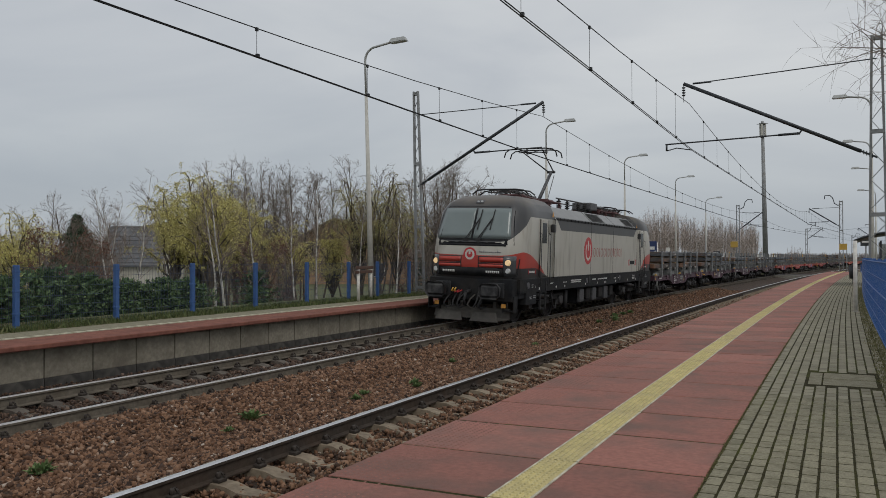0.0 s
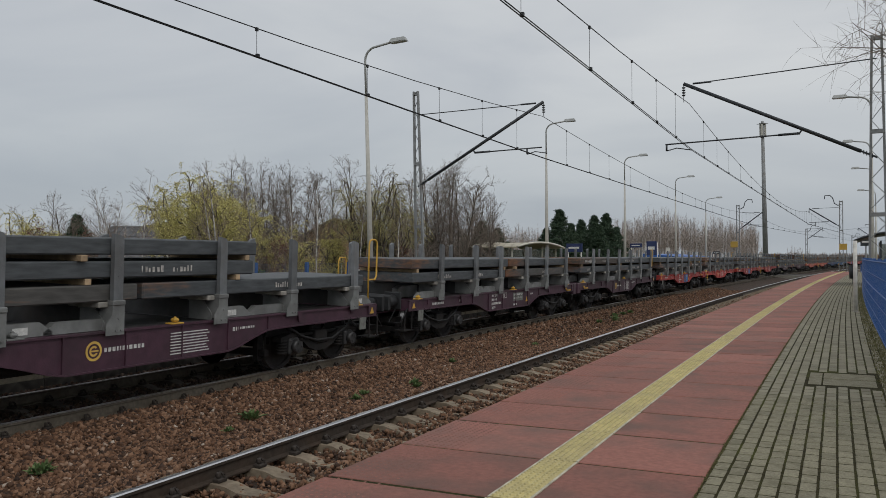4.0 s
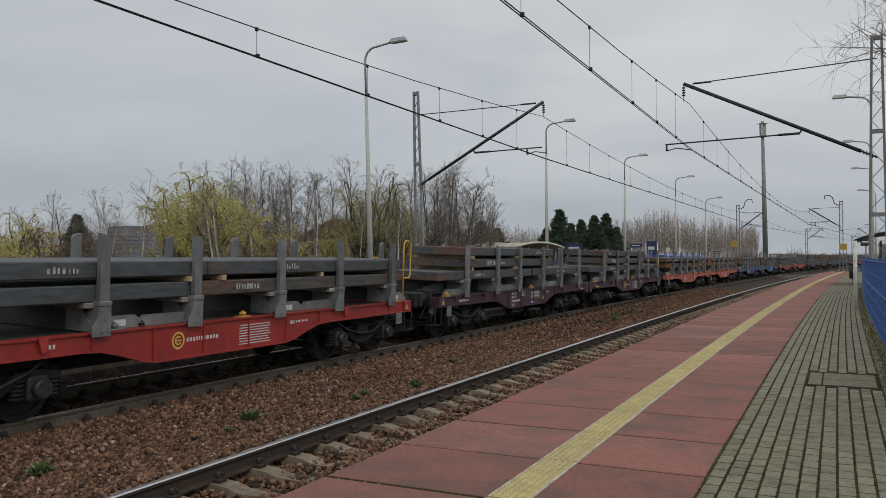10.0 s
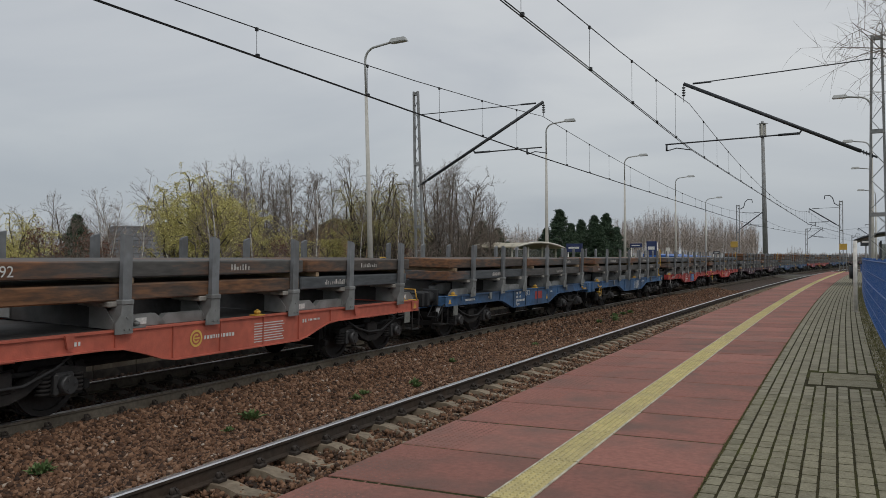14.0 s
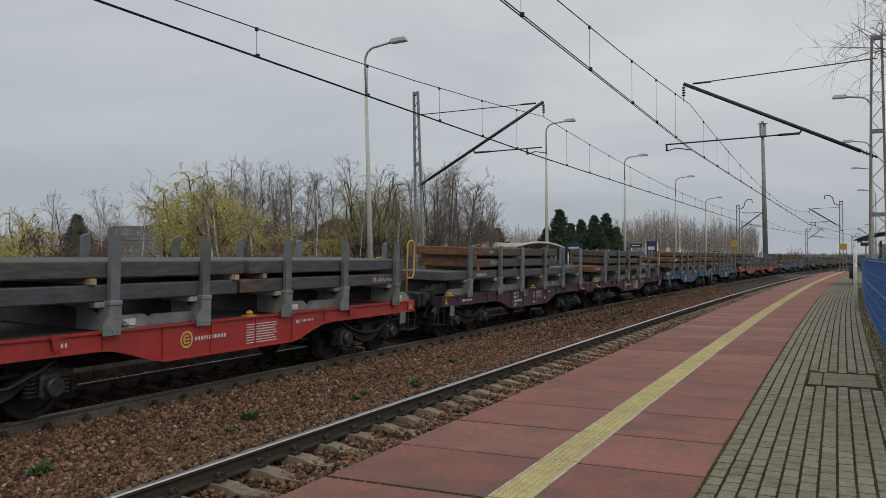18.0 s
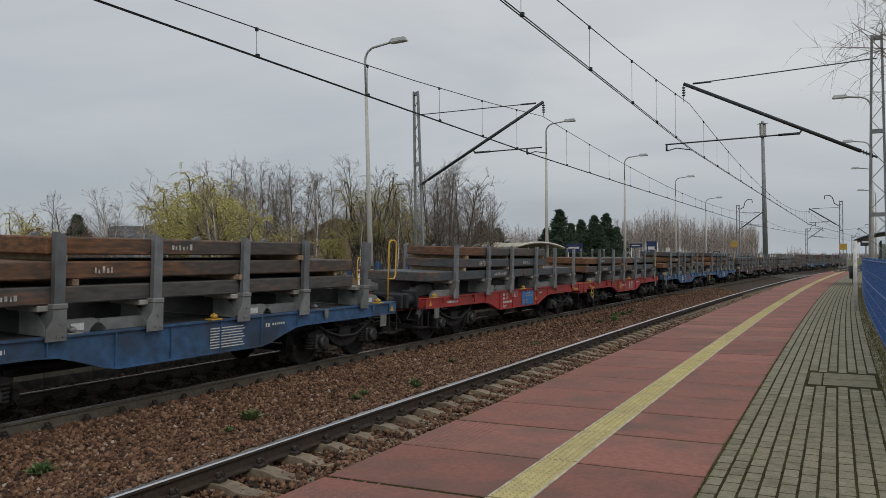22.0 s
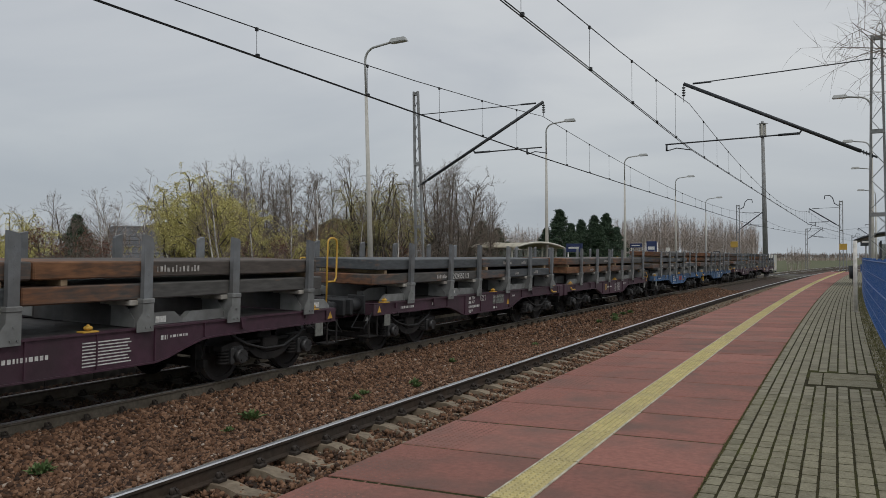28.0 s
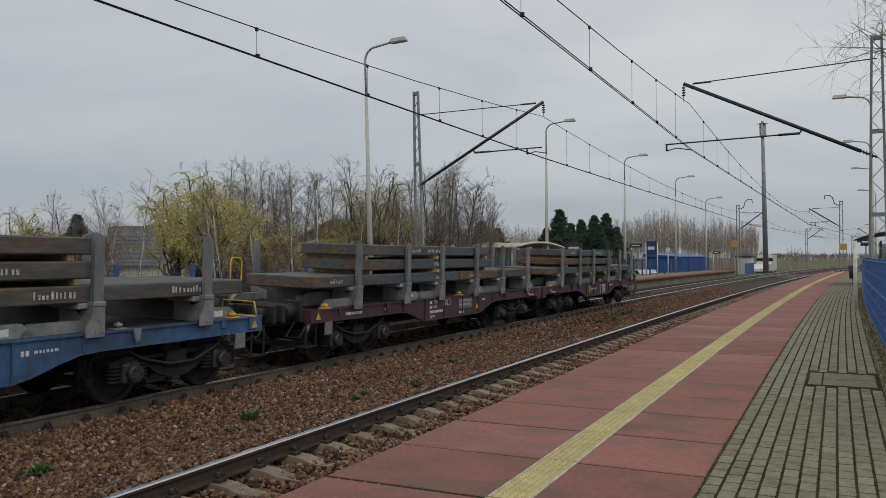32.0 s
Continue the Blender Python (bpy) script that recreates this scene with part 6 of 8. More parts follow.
    for a, bnd in ((0, 1), (2, 3), (4, 5)):
        y0, y1 = stakes[a] - UH, stakes[bnd] - UH
        for side in (1, -1):
            b = bmesh.new()
            x = side * 1.12
            lo, hi = max(y0 - 1.0, -UH + 0.02), min(y1 + 0.85, UH + 0.05)
            extrude_x(b, [(lo, 1.09), (y0 - 0.1, 1.09), (y0 - 0.1, 1.24), (lo + 0.16, 1.24), (lo, 1.13)], x - 0.05, x + 0.05)
            part("bunk_side_rail", b, M["galv"], u, "grey bunk side rail with cut end")
            b = bmesh.new()
            extrude_x(b, [(y1 + 0.1, 1.09), (hi, 1.09), (hi, 1.13), (hi - 0.18, 1.26), (y1 + 0.1, 1.26)], x - 0.05, x + 0.05)
            part("bunk_side_rail", b, M["galv"], u, "grey bunk side rail with cut end")
            if side > 0:
                b = bmesh.new()
                box(b, x + 0.052, x + 0.056, y1 + 0.3, y1 + 0.5, 1.12, 1.21)
                part("type_plate", b, M["mark"], u)
    for end in (-1, 1):
        y1 = stakes[0] - UH if end < 0 else stakes[-1] - UH
        b = bmesh.new()
        extrude_x(b, [(end * (UH - 0.55), 1.09), (y1, 1.09), (y1, 1.36), (end * (UH - 0.75), 1.36), (end * (UH - 0.55), 1.3)], 0.52, 0.68)
        part("bunk_girder", b, M["galv"], u, "long grey bunk girder")
    # container locks, painted yellow
    for y in (-5.55, -2.2, 0.4, 3.1, 5.4):
        b = bmesh.new()
        box(b, SIDE - 0.14, SIDE + 0.0, y - 0.12, y + 0.12, 1.085, 1.105, 0.004)
        box(b, SIDE - 0.12, SIDE - 0.02, y - 0.05, y + 0.05, 1.115, 1.17, 0.02)
        tube(b, (SIDE - 0.07, y, 1.17), (SIDE - 0.07, y, 1.19), 0.03, 0.012, n=8)
        part("container_lock", b, M["yellowpaint"] if y in (-5.55, 5.4, 0.4) else M["galv"], u, "container lock spigot")
    # brackets and brake gear seen on the sill
    for y in (-3.35, 3.35):
        b = bmesh.new()
        extrude_x(b, [(y - 0.07, 1.085), (y + 0.07, 1.085), (y + 0.05, 0.92), (y - 0.02, 0.9)], SIDE, SIDE + 0.03)
        part("rope_hook", b, M["galv"] if colour == "blue" else paint, u)
    b = bmesh.new()
    for y in (-5.2, 5.2):
        tube(b, (SIDE - 0.02, y - 0.12, 0.86), (SIDE + 0.03, y - 0.12, 0.8), 0.014, n=5)
        tube(b, (SIDE + 0.03, y - 0.12, 0.8), (SIDE + 0.03, y + 0.12, 0.8), 0.014, n=5)
        tube(b, (SIDE + 0.03, y + 0.12, 0.8), (SIDE - 0.02, y + 0.12, 0.86), 0.014, n=5)
    part("tie_hook", b, M["bogie"], u)
    b = bmesh.new()
    tube(b, (0.6, -2.6, 0.62), (0.6, 2.6, 0.62), 0.05, n=8)
    tube(b, (-0.5, -1.0, 0.7), (-0.5, 0.6, 0.7), 0.2, n=12)
    box(b, 0.2, 0.9, -0.5, 0.5, 0.6, 0.75)
    part("brake_gear", b, M["bogie"], u, "black brake rigging and air tank")
    for yc in (-4.17, 4.33):
        # brake beams, hangers and a draped hose beside each bogie
        b = bmesh.new()
        for dy in (-1.42, -0.38, 0.38, 1.42):
            box(b, -0.95, 0.95, yc + dy - 0.05, yc + dy + 0.05, 0.3, 0.42, 0.01)
            for x in (-0.75, 0.75):
                box(b, x - 0.05, x + 0.05, yc + dy - 0.07, yc + dy + 0.07, 0.22, 0.66)
        part("brake_rigging", b, M["bogie"], u)
        b = bmesh.new()
        path_tube(b, [(1.14, yc - 1.1, 0.83), (1.16, yc - 0.7, 0.62), (1.17, yc - 0.2, 0.5), (1.17, yc + 0.3, 0.5), (1.16, yc + 0.75, 0.66), (1.14, yc + 1.05, 0.84)], 0.022, 6)
        part("brake_hose", b, M["rubber"], u)
    # girders added to block light and keep the space below the deck dark
    b = bmesh.new()
    for x in (-1.05, -0.45, 0.45):
        box(b, x - 0.04, x + 0.04, -2.7, 2.7, 0.5, 0.98)
    part("shade_girder", b, M["bogie"], u, "black longitudinal girders added to darken the underframe")
    # writing too small or too private to copy
    face = SIDE - 0.026

    def mark(name, rows, material, label="", height=0.1):
        """Rows of bars (y0, y1, z0, z1) on the side towards the platform."""
        b = bmesh.new()
        for y0, y1, z0, z1 in rows:
            bar_block(b, face, y0, y1, z0, z1, 1, height, rnd=rnd)
        tagged(part(name, b, material, u, label), kind="stuff")

    def panel(name, rects, material, label=""):
        b = bmesh.new()
        for y0, y1, z0, z1 in rects:
            box(b, face, face + 0.004, y0, y1, z0, z1)
        o = part(name, b, material, u, label)
        if len(rects) > 1:
            tagged(o, kind="stuff")

    if kind == "A":
        mark("side_marking", [(-1.3, -1.18, 0.95, 1.02), (-1.3, -1.18, 0.84, 0.91), (-1.3, -0.62, 0.73, 0.8)], M["mark"], "white side markings")
        for words, y, z in (("TEN", -1.12, 0.95), ("A-IF", -1.12, 0.84), ("Sggrrs", -1.3, 0.63)):
            text(u, words, 0.11, (face + 0.0025, y, z), M["mark"])
        b = bmesh.new()
        b.faces.new([b.verts.new((SIDE - 0.02, 1.42 + dy, z)) for dy, z in ((-0.09, 0.7), (0.09, 0.7), (0.0, 0.87))])
        part("warning_triangle", b, M["yellowpaint"], u, "yellow warning triangle")
        mark("small_marking", [(-4.9, -4.3, 0.92, 0.98), (1.75, 1.95, 0.9, 0.95), (-3.4, -3.25, 0.93, 0.99)], M["mark"])
        b = bmesh.new()
        for (y0, y1, z0, z1) in ((-0.57, -0.2, 0.885, 0.895), (-0.57, -0.2, 1.02, 1.03), (-0.57, -0.56, 0.885, 1.03), (-0.21, -0.2, 0.885, 1.03)):
            box(b, face - 0.001, face + 0.004, y0, y1, z0, z1)
        part("letter_frame", b, M["mark"], u)
        text(u, "GE", 0.13, (face + 0.0025, -0.49, 0.91), M["mark"])
        if colour == "blue":
            panel("data_panel", [(0.3, 0.95, 0.74, 0.98)], M["labelred"], "red data panel")
        else:
            panel("data_panel", [(0.3, 1.1, 0.76, 1.0)], M["plate"], "dull grey data panel")
            mark("data_rows", [(0.34, 1.05, 0.92, 0.98), (0.34, 0.98, 0.82, 0.88), (0.34, 0.62, 0.63, 0.69)], M["mark"])
    else:
        if colour != "blue":
            mark("side_marking", [(-0.9, -0.2, 0.81, 0.88)], M["mark"], "row of pale lettering bars", 0.2)
            b = bmesh.new()
            n = 24
            cy, cz = -1.07, 0.84
            for rad, hole, skip in ((0.13, 0.74, ()), (0.07, 0.6, (0, 1, 2, 23, 22))):
                ringpts = [(rad * math.cos(6.2832 * i / n), rad * math.sin(6.2832 * i / n)) for i in range(n)]
                for i in range(n):
                    if i in skip:
                        continue
                    p, q2 = ringpts[i], ringpts[(i + 1) % n]
                    b.faces.new([b.verts.new((face + 0.004, cy + v[0] * k, cz + v[1] * k)) for v, k in ((p, 1), (q2, 1), (q2, hole), (p, hole))])
            box(b, face, face + 0.0045, cy - 0.045, cy + 0.075, cz - 0.01, cz + 0.01)
            part("emblem", b, M["gold"], u, "round gold emblem")
        panel("inspection_panel", [(0.28, 1.08 - 0.03 * (k % 3), 0.645 + k * 0.043, 0.661 + k * 0.043) for k in range(8)], M["mark"], "ruled white inspection table")
        mark("small_marking", [(1.62, 1.75, 0.88, 0.95), (1.8, 2.15, 0.9, 0.94), (-3.3, -3.15, 0.93, 0.99)], M["mark"])
    # ends
    ye = e * UH
    for x in (-0.875, 0.875):
        b = bmesh.new()
        box(b, x - 0.22, x + 0.22, *sorted((ye, ye + e * 0.04)), 0.86, 1.26, 0.02)
        tube(b, (x, ye, 1.05), (x, ye + e * 0.34, 1.05), 0.15, 0.14, n=14)
        tube(b, (x, ye + e * 0.3, 1.05), (x, ye + e * 0.54, 1.05), 0.11, n=12)
        box(b, x - 0.27, x + 0.27, *sorted((ye + e * 0.54, ye + e * 0.62)), 0.86, 1.23, 0.04)
        part("buffer", b, M["buffer"], u, "black buffer with a wide head")
    b = bmesh.new()
    tube(b, (0, ye, 0.95), (0, ye + e * 0.55, 0.93), 0.05, n=8)
    path_tube(b, [(0.25, ye, 0.8), (0.28, ye + e * 0.25, 0.55), (0.2, ye + e * 0.5, 0.5), (0.1, ye + e * 0.6, 0.62)], 0.025, 6)
    path_tube(b, [(0.95, ye, 0.9), (0.95, ye + e * 0.3, 0.6), (1.25, ye + e * 0.3, 0.6), (1.25, ye, 0.9)], 0.015, 6)
    part("coupling", b, M["buffer"], u, "screw coupling, hose and shunter's handle")
    b = bmesh.new()
    box(b, SIDE - 0.02, SIDE + 0.004, ye - e * 0.2 - 0.12, ye - e * 0.2 + 0.12, 0.88, 1.06, 0.004)
    part("tail_lamp_bracket", b, paint, u)
    b = bmesh.new()
    v = [b.verts.new((SIDE + 0.006, ye - e * 0.2 + dy, z)) for dy, z in ((-0.08, 0.9), (0.08, 0.9), (0.0, 1.04))]
    b.faces.new(v)
    part("warning_triangle", b, M["yellowpaint"], u, "yellow warning triangle")
    b = bmesh.new()
    box(b, SIDE - 0.01, SIDE + 0.006, ye - e * 0.55 - 0.12, ye - e * 0.55 + 0.12, 0.6, 0.84)
    part("data_plate", b, M["plate"], u, "dull data plate")
    # step below the buffer beam
    b = bmesh.new()
    for y in (-0.16, 0.16):
        box(b, SIDE - 0.06, SIDE - 0.04, ye - e * 0.05 + y - 0.02, ye - e * 0.05 + y + 0.02, 0.42, 0.86)
    box(b, SIDE - 0.3, SIDE - 0.02, ye - e * 0.05 - 0.2, ye - e * 0.05 + 0.2, 0.4, 0.42)
    part("step", b, M["bogie"], u)
    if kind == "A":
        part("handrail", handrail_bm(True), M["yellowpaint"], u, "tall yellow handrail loop", at=Matrix.Translation((-0.6, -UH + 0.12, 1.09)))
    elif low_rail:
        part("handrail", handrail_bm(False), M["yellowpaint"], u, "low yellow handrail", at=Matrix.Translation((1.0, UH - 0.25, 1.09)) @ Matrix.Rotation(math.pi / 2, 4, "Z"))
    else:
        part("handrail", loop_rail_bm(), M["yellowpaint"], u, "tall yellow handrail loop on a post", at=Matrix.Translation((1.1, UH + 0.12, 1.0)))
    # short coupling end: brake handwheel, drawbar
    ys = -e * UH
    b = bmesh.new()
    tube(b, (0, ys, 0.9), (0, ys - e * 0.44, 0.9), 0.09, n=8)
    path_tube(b, [(0.4, ys, 0.85), (0.42, ys - e * 0.2, 0.55), (0.4, ys - e * 0.42, 0.5)], 0.025, 6)
    part("drawbar", b, M["buffer"], u, "close-coupling bar and hose")
    b = bmesh.new()
    yw = -e * (UH - 0.62)
    n = 14
    for i in range(n):
        a0, a1 = 6.28318 * i / n, 6.28318 * (i + 1) / n
        tube(b, (SIDE + 0.03, yw + 0.17 * math.cos(a0), 0.68 + 0.17 * math.sin(a0)), (SIDE + 0.03, yw + 0.17 * math.cos(a1), 0.68 + 0.17 * math.sin(a1)), 0.014, n=5, cap=False)
    tube(b, (SIDE + 0.03, yw - 0.16, 0.68), (SIDE + 0.03, yw + 0.16, 0.68), 0.012, n=5)
    tube(b, (SIDE - 0.1, yw, 0.68), (SIDE + 0.04, yw, 0.68), 0.03, n=6)
    if kind == "B" and colour in ("red", "orange", "blue"):
        part("brake_wheel", b, M["yellowpaint"], u, "yellow brake handwheel")
    else:
        b.free()
    b = bmesh.new()
    path_tube(b, [(SIDE, yw - 0.25, 0.98), (SIDE + 0.05, yw - 0.25, 0.9), (SIDE + 0.05, yw + 0.1, 0.9)], 0.028, 6)
    part("brake_lever", b, M["yellowpaint"], u, "yellow brake changeover lever")
    return u


def text(parent, words, size, at, material, flip=False):
    """Lettering on a side that faces +x, reading along +y."""
    cu = bpy.data.curves.new("lettering", "FONT")
    cu.body, cu.size, cu.extrude = words, size, 0.001
    tmp = new("lettering", cu)
    dg = bpy.context.evaluated_depsgraph_get()
    me = bpy.data.meshes.new_from_object(tmp.evaluated_get(dg))
    bpy.data.objects.remove(tmp)
    me.materials.clear()
    me.materials.append(material)
    ob = new("lettering", me)
    ob.parent = parent
    ob.matrix_basis = Matrix.Translation(at) @ Matrix.Rotation(math.pi / 2, 4, "Z") @ Matrix.Rotation(math.pi / 2, 4, "X")
    return ob


# ---- loads: slabs in layers ----
def slab_bm(length, width, thick):
    b = bmesh.new()
    box(b, -width / 2, width / 2, -length / 2, length / 2, 0, thick, 0.018)
    # flame-cut ends are never quite square
    skew = 0.05 * math.sin(length * 37)
    for v in b.verts:
        v.co.y += skew * v.co.x
        v.co.x += 0.012 * math.sin(v.co.y * 2.1)
    return b


# colour of each pair, and its load: "flat" two full-length layers, "tall" short upper stack on long lower slabs, "low" a single layer with a short stack
PAIRS = [("purple", "tall"), ("purple", "flat"), ("red", "flat"), ("red", "flat"), ("purple", "tall"), ("orange", "flat"), ("blue", "flat"), ("red", "flat"),
         ("purple", "tall"), ("blue", "mixed"), ("red", "tall"), ("blue", "tall"), ("purple", "flat"), ("purple", "flat"), ("blue", "tall"), ("purple", "tall")]

PATTERN = {}


def unit_copy(colour, kind, low_rail):
    key = (colour, kind, low_rail)
    if key not in PATTERN:
        PATTERN[key] = build_unit(colour, kind, low_rail)
        return PATTERN[key]
    return copy_thing(PATTERN[key], Matrix())


def put_slab(q, y0, y1, z, thick, width, x, tone, spacers=True):
    """A slab from y0 to y1 of the unit's space, moving with it."""
    L = y1 - y0
    s = tagged(link_mesh("steel_slab", slab_bm(L, width, thick), SLABS[tone]), f"long {SLAB_WORD[tone]} steel slab lying on a flat wagon", "steel slab", "slabs on the wagons")
    if spacers:
        n = max(2, int(L / 2.0))
        rr = random.Random(int(q * 10 + y0 * 7 + z * 100))
        for i in range(n):
            y = -L / 2 + 0.35 + (L - 0.7) * i / (n - 1) + rr.uniform(-0.12, 0.12)
            b = bmesh.new()
            box(b, -width / 2 - rr.uniform(-0.05, 0.1), width / 2 + rr.uniform(-0.06, 0.08), y - 0.05, y + 0.05, -0.084, -0.001, 0.006)
            part("timber_spacer", b, M["wood"], s, "pale sawn timber spacer")
    rc = random.Random(int(q * 13 + y0 * 5 + z * 31))
    for _ in range(rc.choice((0, 1, 1, 2))):
        # chalk marks nobody can read
        b = bmesh.new()
        ya = rc.uniform(-L / 2 + 0.3, L / 2 - 1.3)
        yb = ya + rc.uniform(0.3, 0.9)
        while ya < yb:
            wd, hh = rc.uniform(0.02, 0.05), rc.uniform(0.05, 0.1)
            box(b, width / 2 + 0.011, width / 2 + 0.0145, ya, ya + wd, 0.07, 0.07 + hh)
            ya += wd + rc.uniform(0.02, 0.05)
        part("chalk_mark", b, M["chalk"], s)
    MOVERS.append((s, q, Matrix.Translation((x, (y0 + y1) / 2, z))))
    return s


def load_unit(q, style, kind, rnd):
    w = rnd.uniform(1.45, 1.65)
    x = 1.235 - w / 2
    z1, th = 1.47, 0.225
    gap = 0.085
    tone = lambda: rnd.choice((0, 0, 0, 2, 2, 1))
    lo, hi = (-6.05, 5.25) if kind == "A" else (-6.2, 5.7)
    if style == "flat":
        cut = -0.57 if rnd.random() < 0.6 else rnd.uniform(-1.5, 1.8)
        for layer in range(2):
            z = z1 + layer * (th + gap)
            put_slab(q, lo + rnd.uniform(0, 0.25), cut + layer * 0.15 - 0.04, z, th, w, x, tone(), layer > 0)
            put_slab(q, cut + layer * 0.15 + 0.04, hi - rnd.uniform(0, 0.2), z, th, w, x, tone(), layer > 0)
    elif style == "mixed":
        # two long layers with a short slab on top
        for layer in range(2):
            z = z1 + layer * (th + gap)
            put_slab(q, lo + 0.5 + 0.1 * layer, hi - 1.2 - rnd.uniform(0, 0.3), z, th, w, x, 1 if layer else 2, layer > 0)
        put_slab(q, -2.6, 3.0, z1 + 2 * (th + gap), th, w, x, 1)
    elif style == "tall":
        mid = rnd.uniform(-0.4, 0.5)
        put_slab(q, lo + 0.05, mid - 0.05, z1, th, w, x, tone(), False)
        put_slab(q, mid + 0.05, hi - 0.1, z1, th, w, x, tone(), False)
        a, b = (-4.3, 2.3) if kind == "A" else (-4.35, 2.4)
        for layer in (1, 2):
            z = z1 + layer * (th + gap)
            put_slab(q, a + rnd.uniform(-0.2, 0.2), b + rnd.uniform(-0.3, 0.3), z, th, w, x, tone())


WRITING = {3: ("60504768", 1), 6: ("60628260", 0), 7: ("5211561", 1), 9: ("4941302", 1), 16: ("5767/1942", 1), 20: ("6473/5904", 1), 22: ("6473/1904", 1), 26: ("62924550 1/3", 0), 18: ("3200 4/81", 1), 8: ("5390 28", 1), 11: ("4902 2192", 1)}


def scrawl(slab, words, width, y, thick):
    text(slab, words, thick * 0.85, (width / 2 + 0.012, y, 0.045), M["mark"])


rnd = random.Random(5)
UNITS = []
for k, (colour, style) in enumerate(PAIRS):
    for kind, base in (("A", 0.0), ("B", 12.92)):
        q = 19.6 + 26.4 * k + base + UH
        u = unit_copy(colour, kind, kind == "B" and (colour == "orange" or k >= 13))
        MOVERS.append((u, q, Matrix()))
        UNITS.append((u, q))
        first = len(MOVERS)
        if len(UNITS) == 5:
            b = bmesh.new()
            box(b, SIDE - 0.021, SIDE - 0.016, 0.2, 1.18, 0.6, 1.02)
            part("blue_board", b, M["markblue"], u, "blue information board with pale lines")
            for z in (0.93, 0.86, 0.72, 0.65):
                b = bmesh.new()
                bar_block(b, SIDE - 0.0155, 0.3 if z < 0.8 else 0.42, 0.66 if z < 0.8 else 1.1, z, z + 0.05, 1, 0.3, random.Random(int(z * 100)))
                tagged(part("board_line", b, M["markgrey"], u), kind="stuff")
        load_unit(q, "flat" if len(UNITS) == 22 else style, kind, rnd)
        if len(UNITS) - 1 in WRITING:
            words, low = WRITING[len(UNITS) - 1]
            pick = [m for m in MOVERS[first:] if (m[2].translation.z > 1.6) == bool(low)]
            sl = pick[0][0]
            xs = [v.co.x for v in sl.data.vertices]
            ys = [v.co.y for v in sl.data.vertices]
            scrawl(sl, words, max(xs) * 2, max(ys) - 1.75 if low == 0 else min(ys) + 1.2, 0.225)


# ---- the electric locomotive ----
class Maths:
    """Small sums on shader values."""

    def __init__(self, tree):
        self.n, self.l = tree.nodes, tree.links

    def op(self, kind, a, b=0.0, c=0.0):
        m = self.n.new("ShaderNodeMath")
        m.operation = kind
        for i, v in enumerate((a, b, c)):
            if isinstance(v, (int, float)):
                m.inputs[i].default_value = v
            else:
                self.l.new(v, m.inputs[i])
        return m.outputs[0]

    def ramp(self, v, a, b, c, d):
        m = self.n.new("ShaderNodeMapRange")
        for k, x in zip(("From Min", "From Max", "To Min", "To Max"), (a, b, c, d)):
            m.inputs[k].default_value = x
        self.l.new(v, m.inputs["Value"])
        return m.outputs["Result"]

    def above(self, v, w):
        return self.op("GREATER_THAN", v, w)

    def mix(self, f, a, b):
        m = self.n.new("ShaderNodeMix")
        m.data_type = "RGBA"
        self.l.new(f, m.inputs["Factor"])
        for k, v in (("A", a), ("B", b)):
            if isinstance(v, tuple):
                m.inputs[k].default_value = (*v, 1)
            else:
                self.l.new(v, m.inputs[k])
        return m.outputs["Result"]


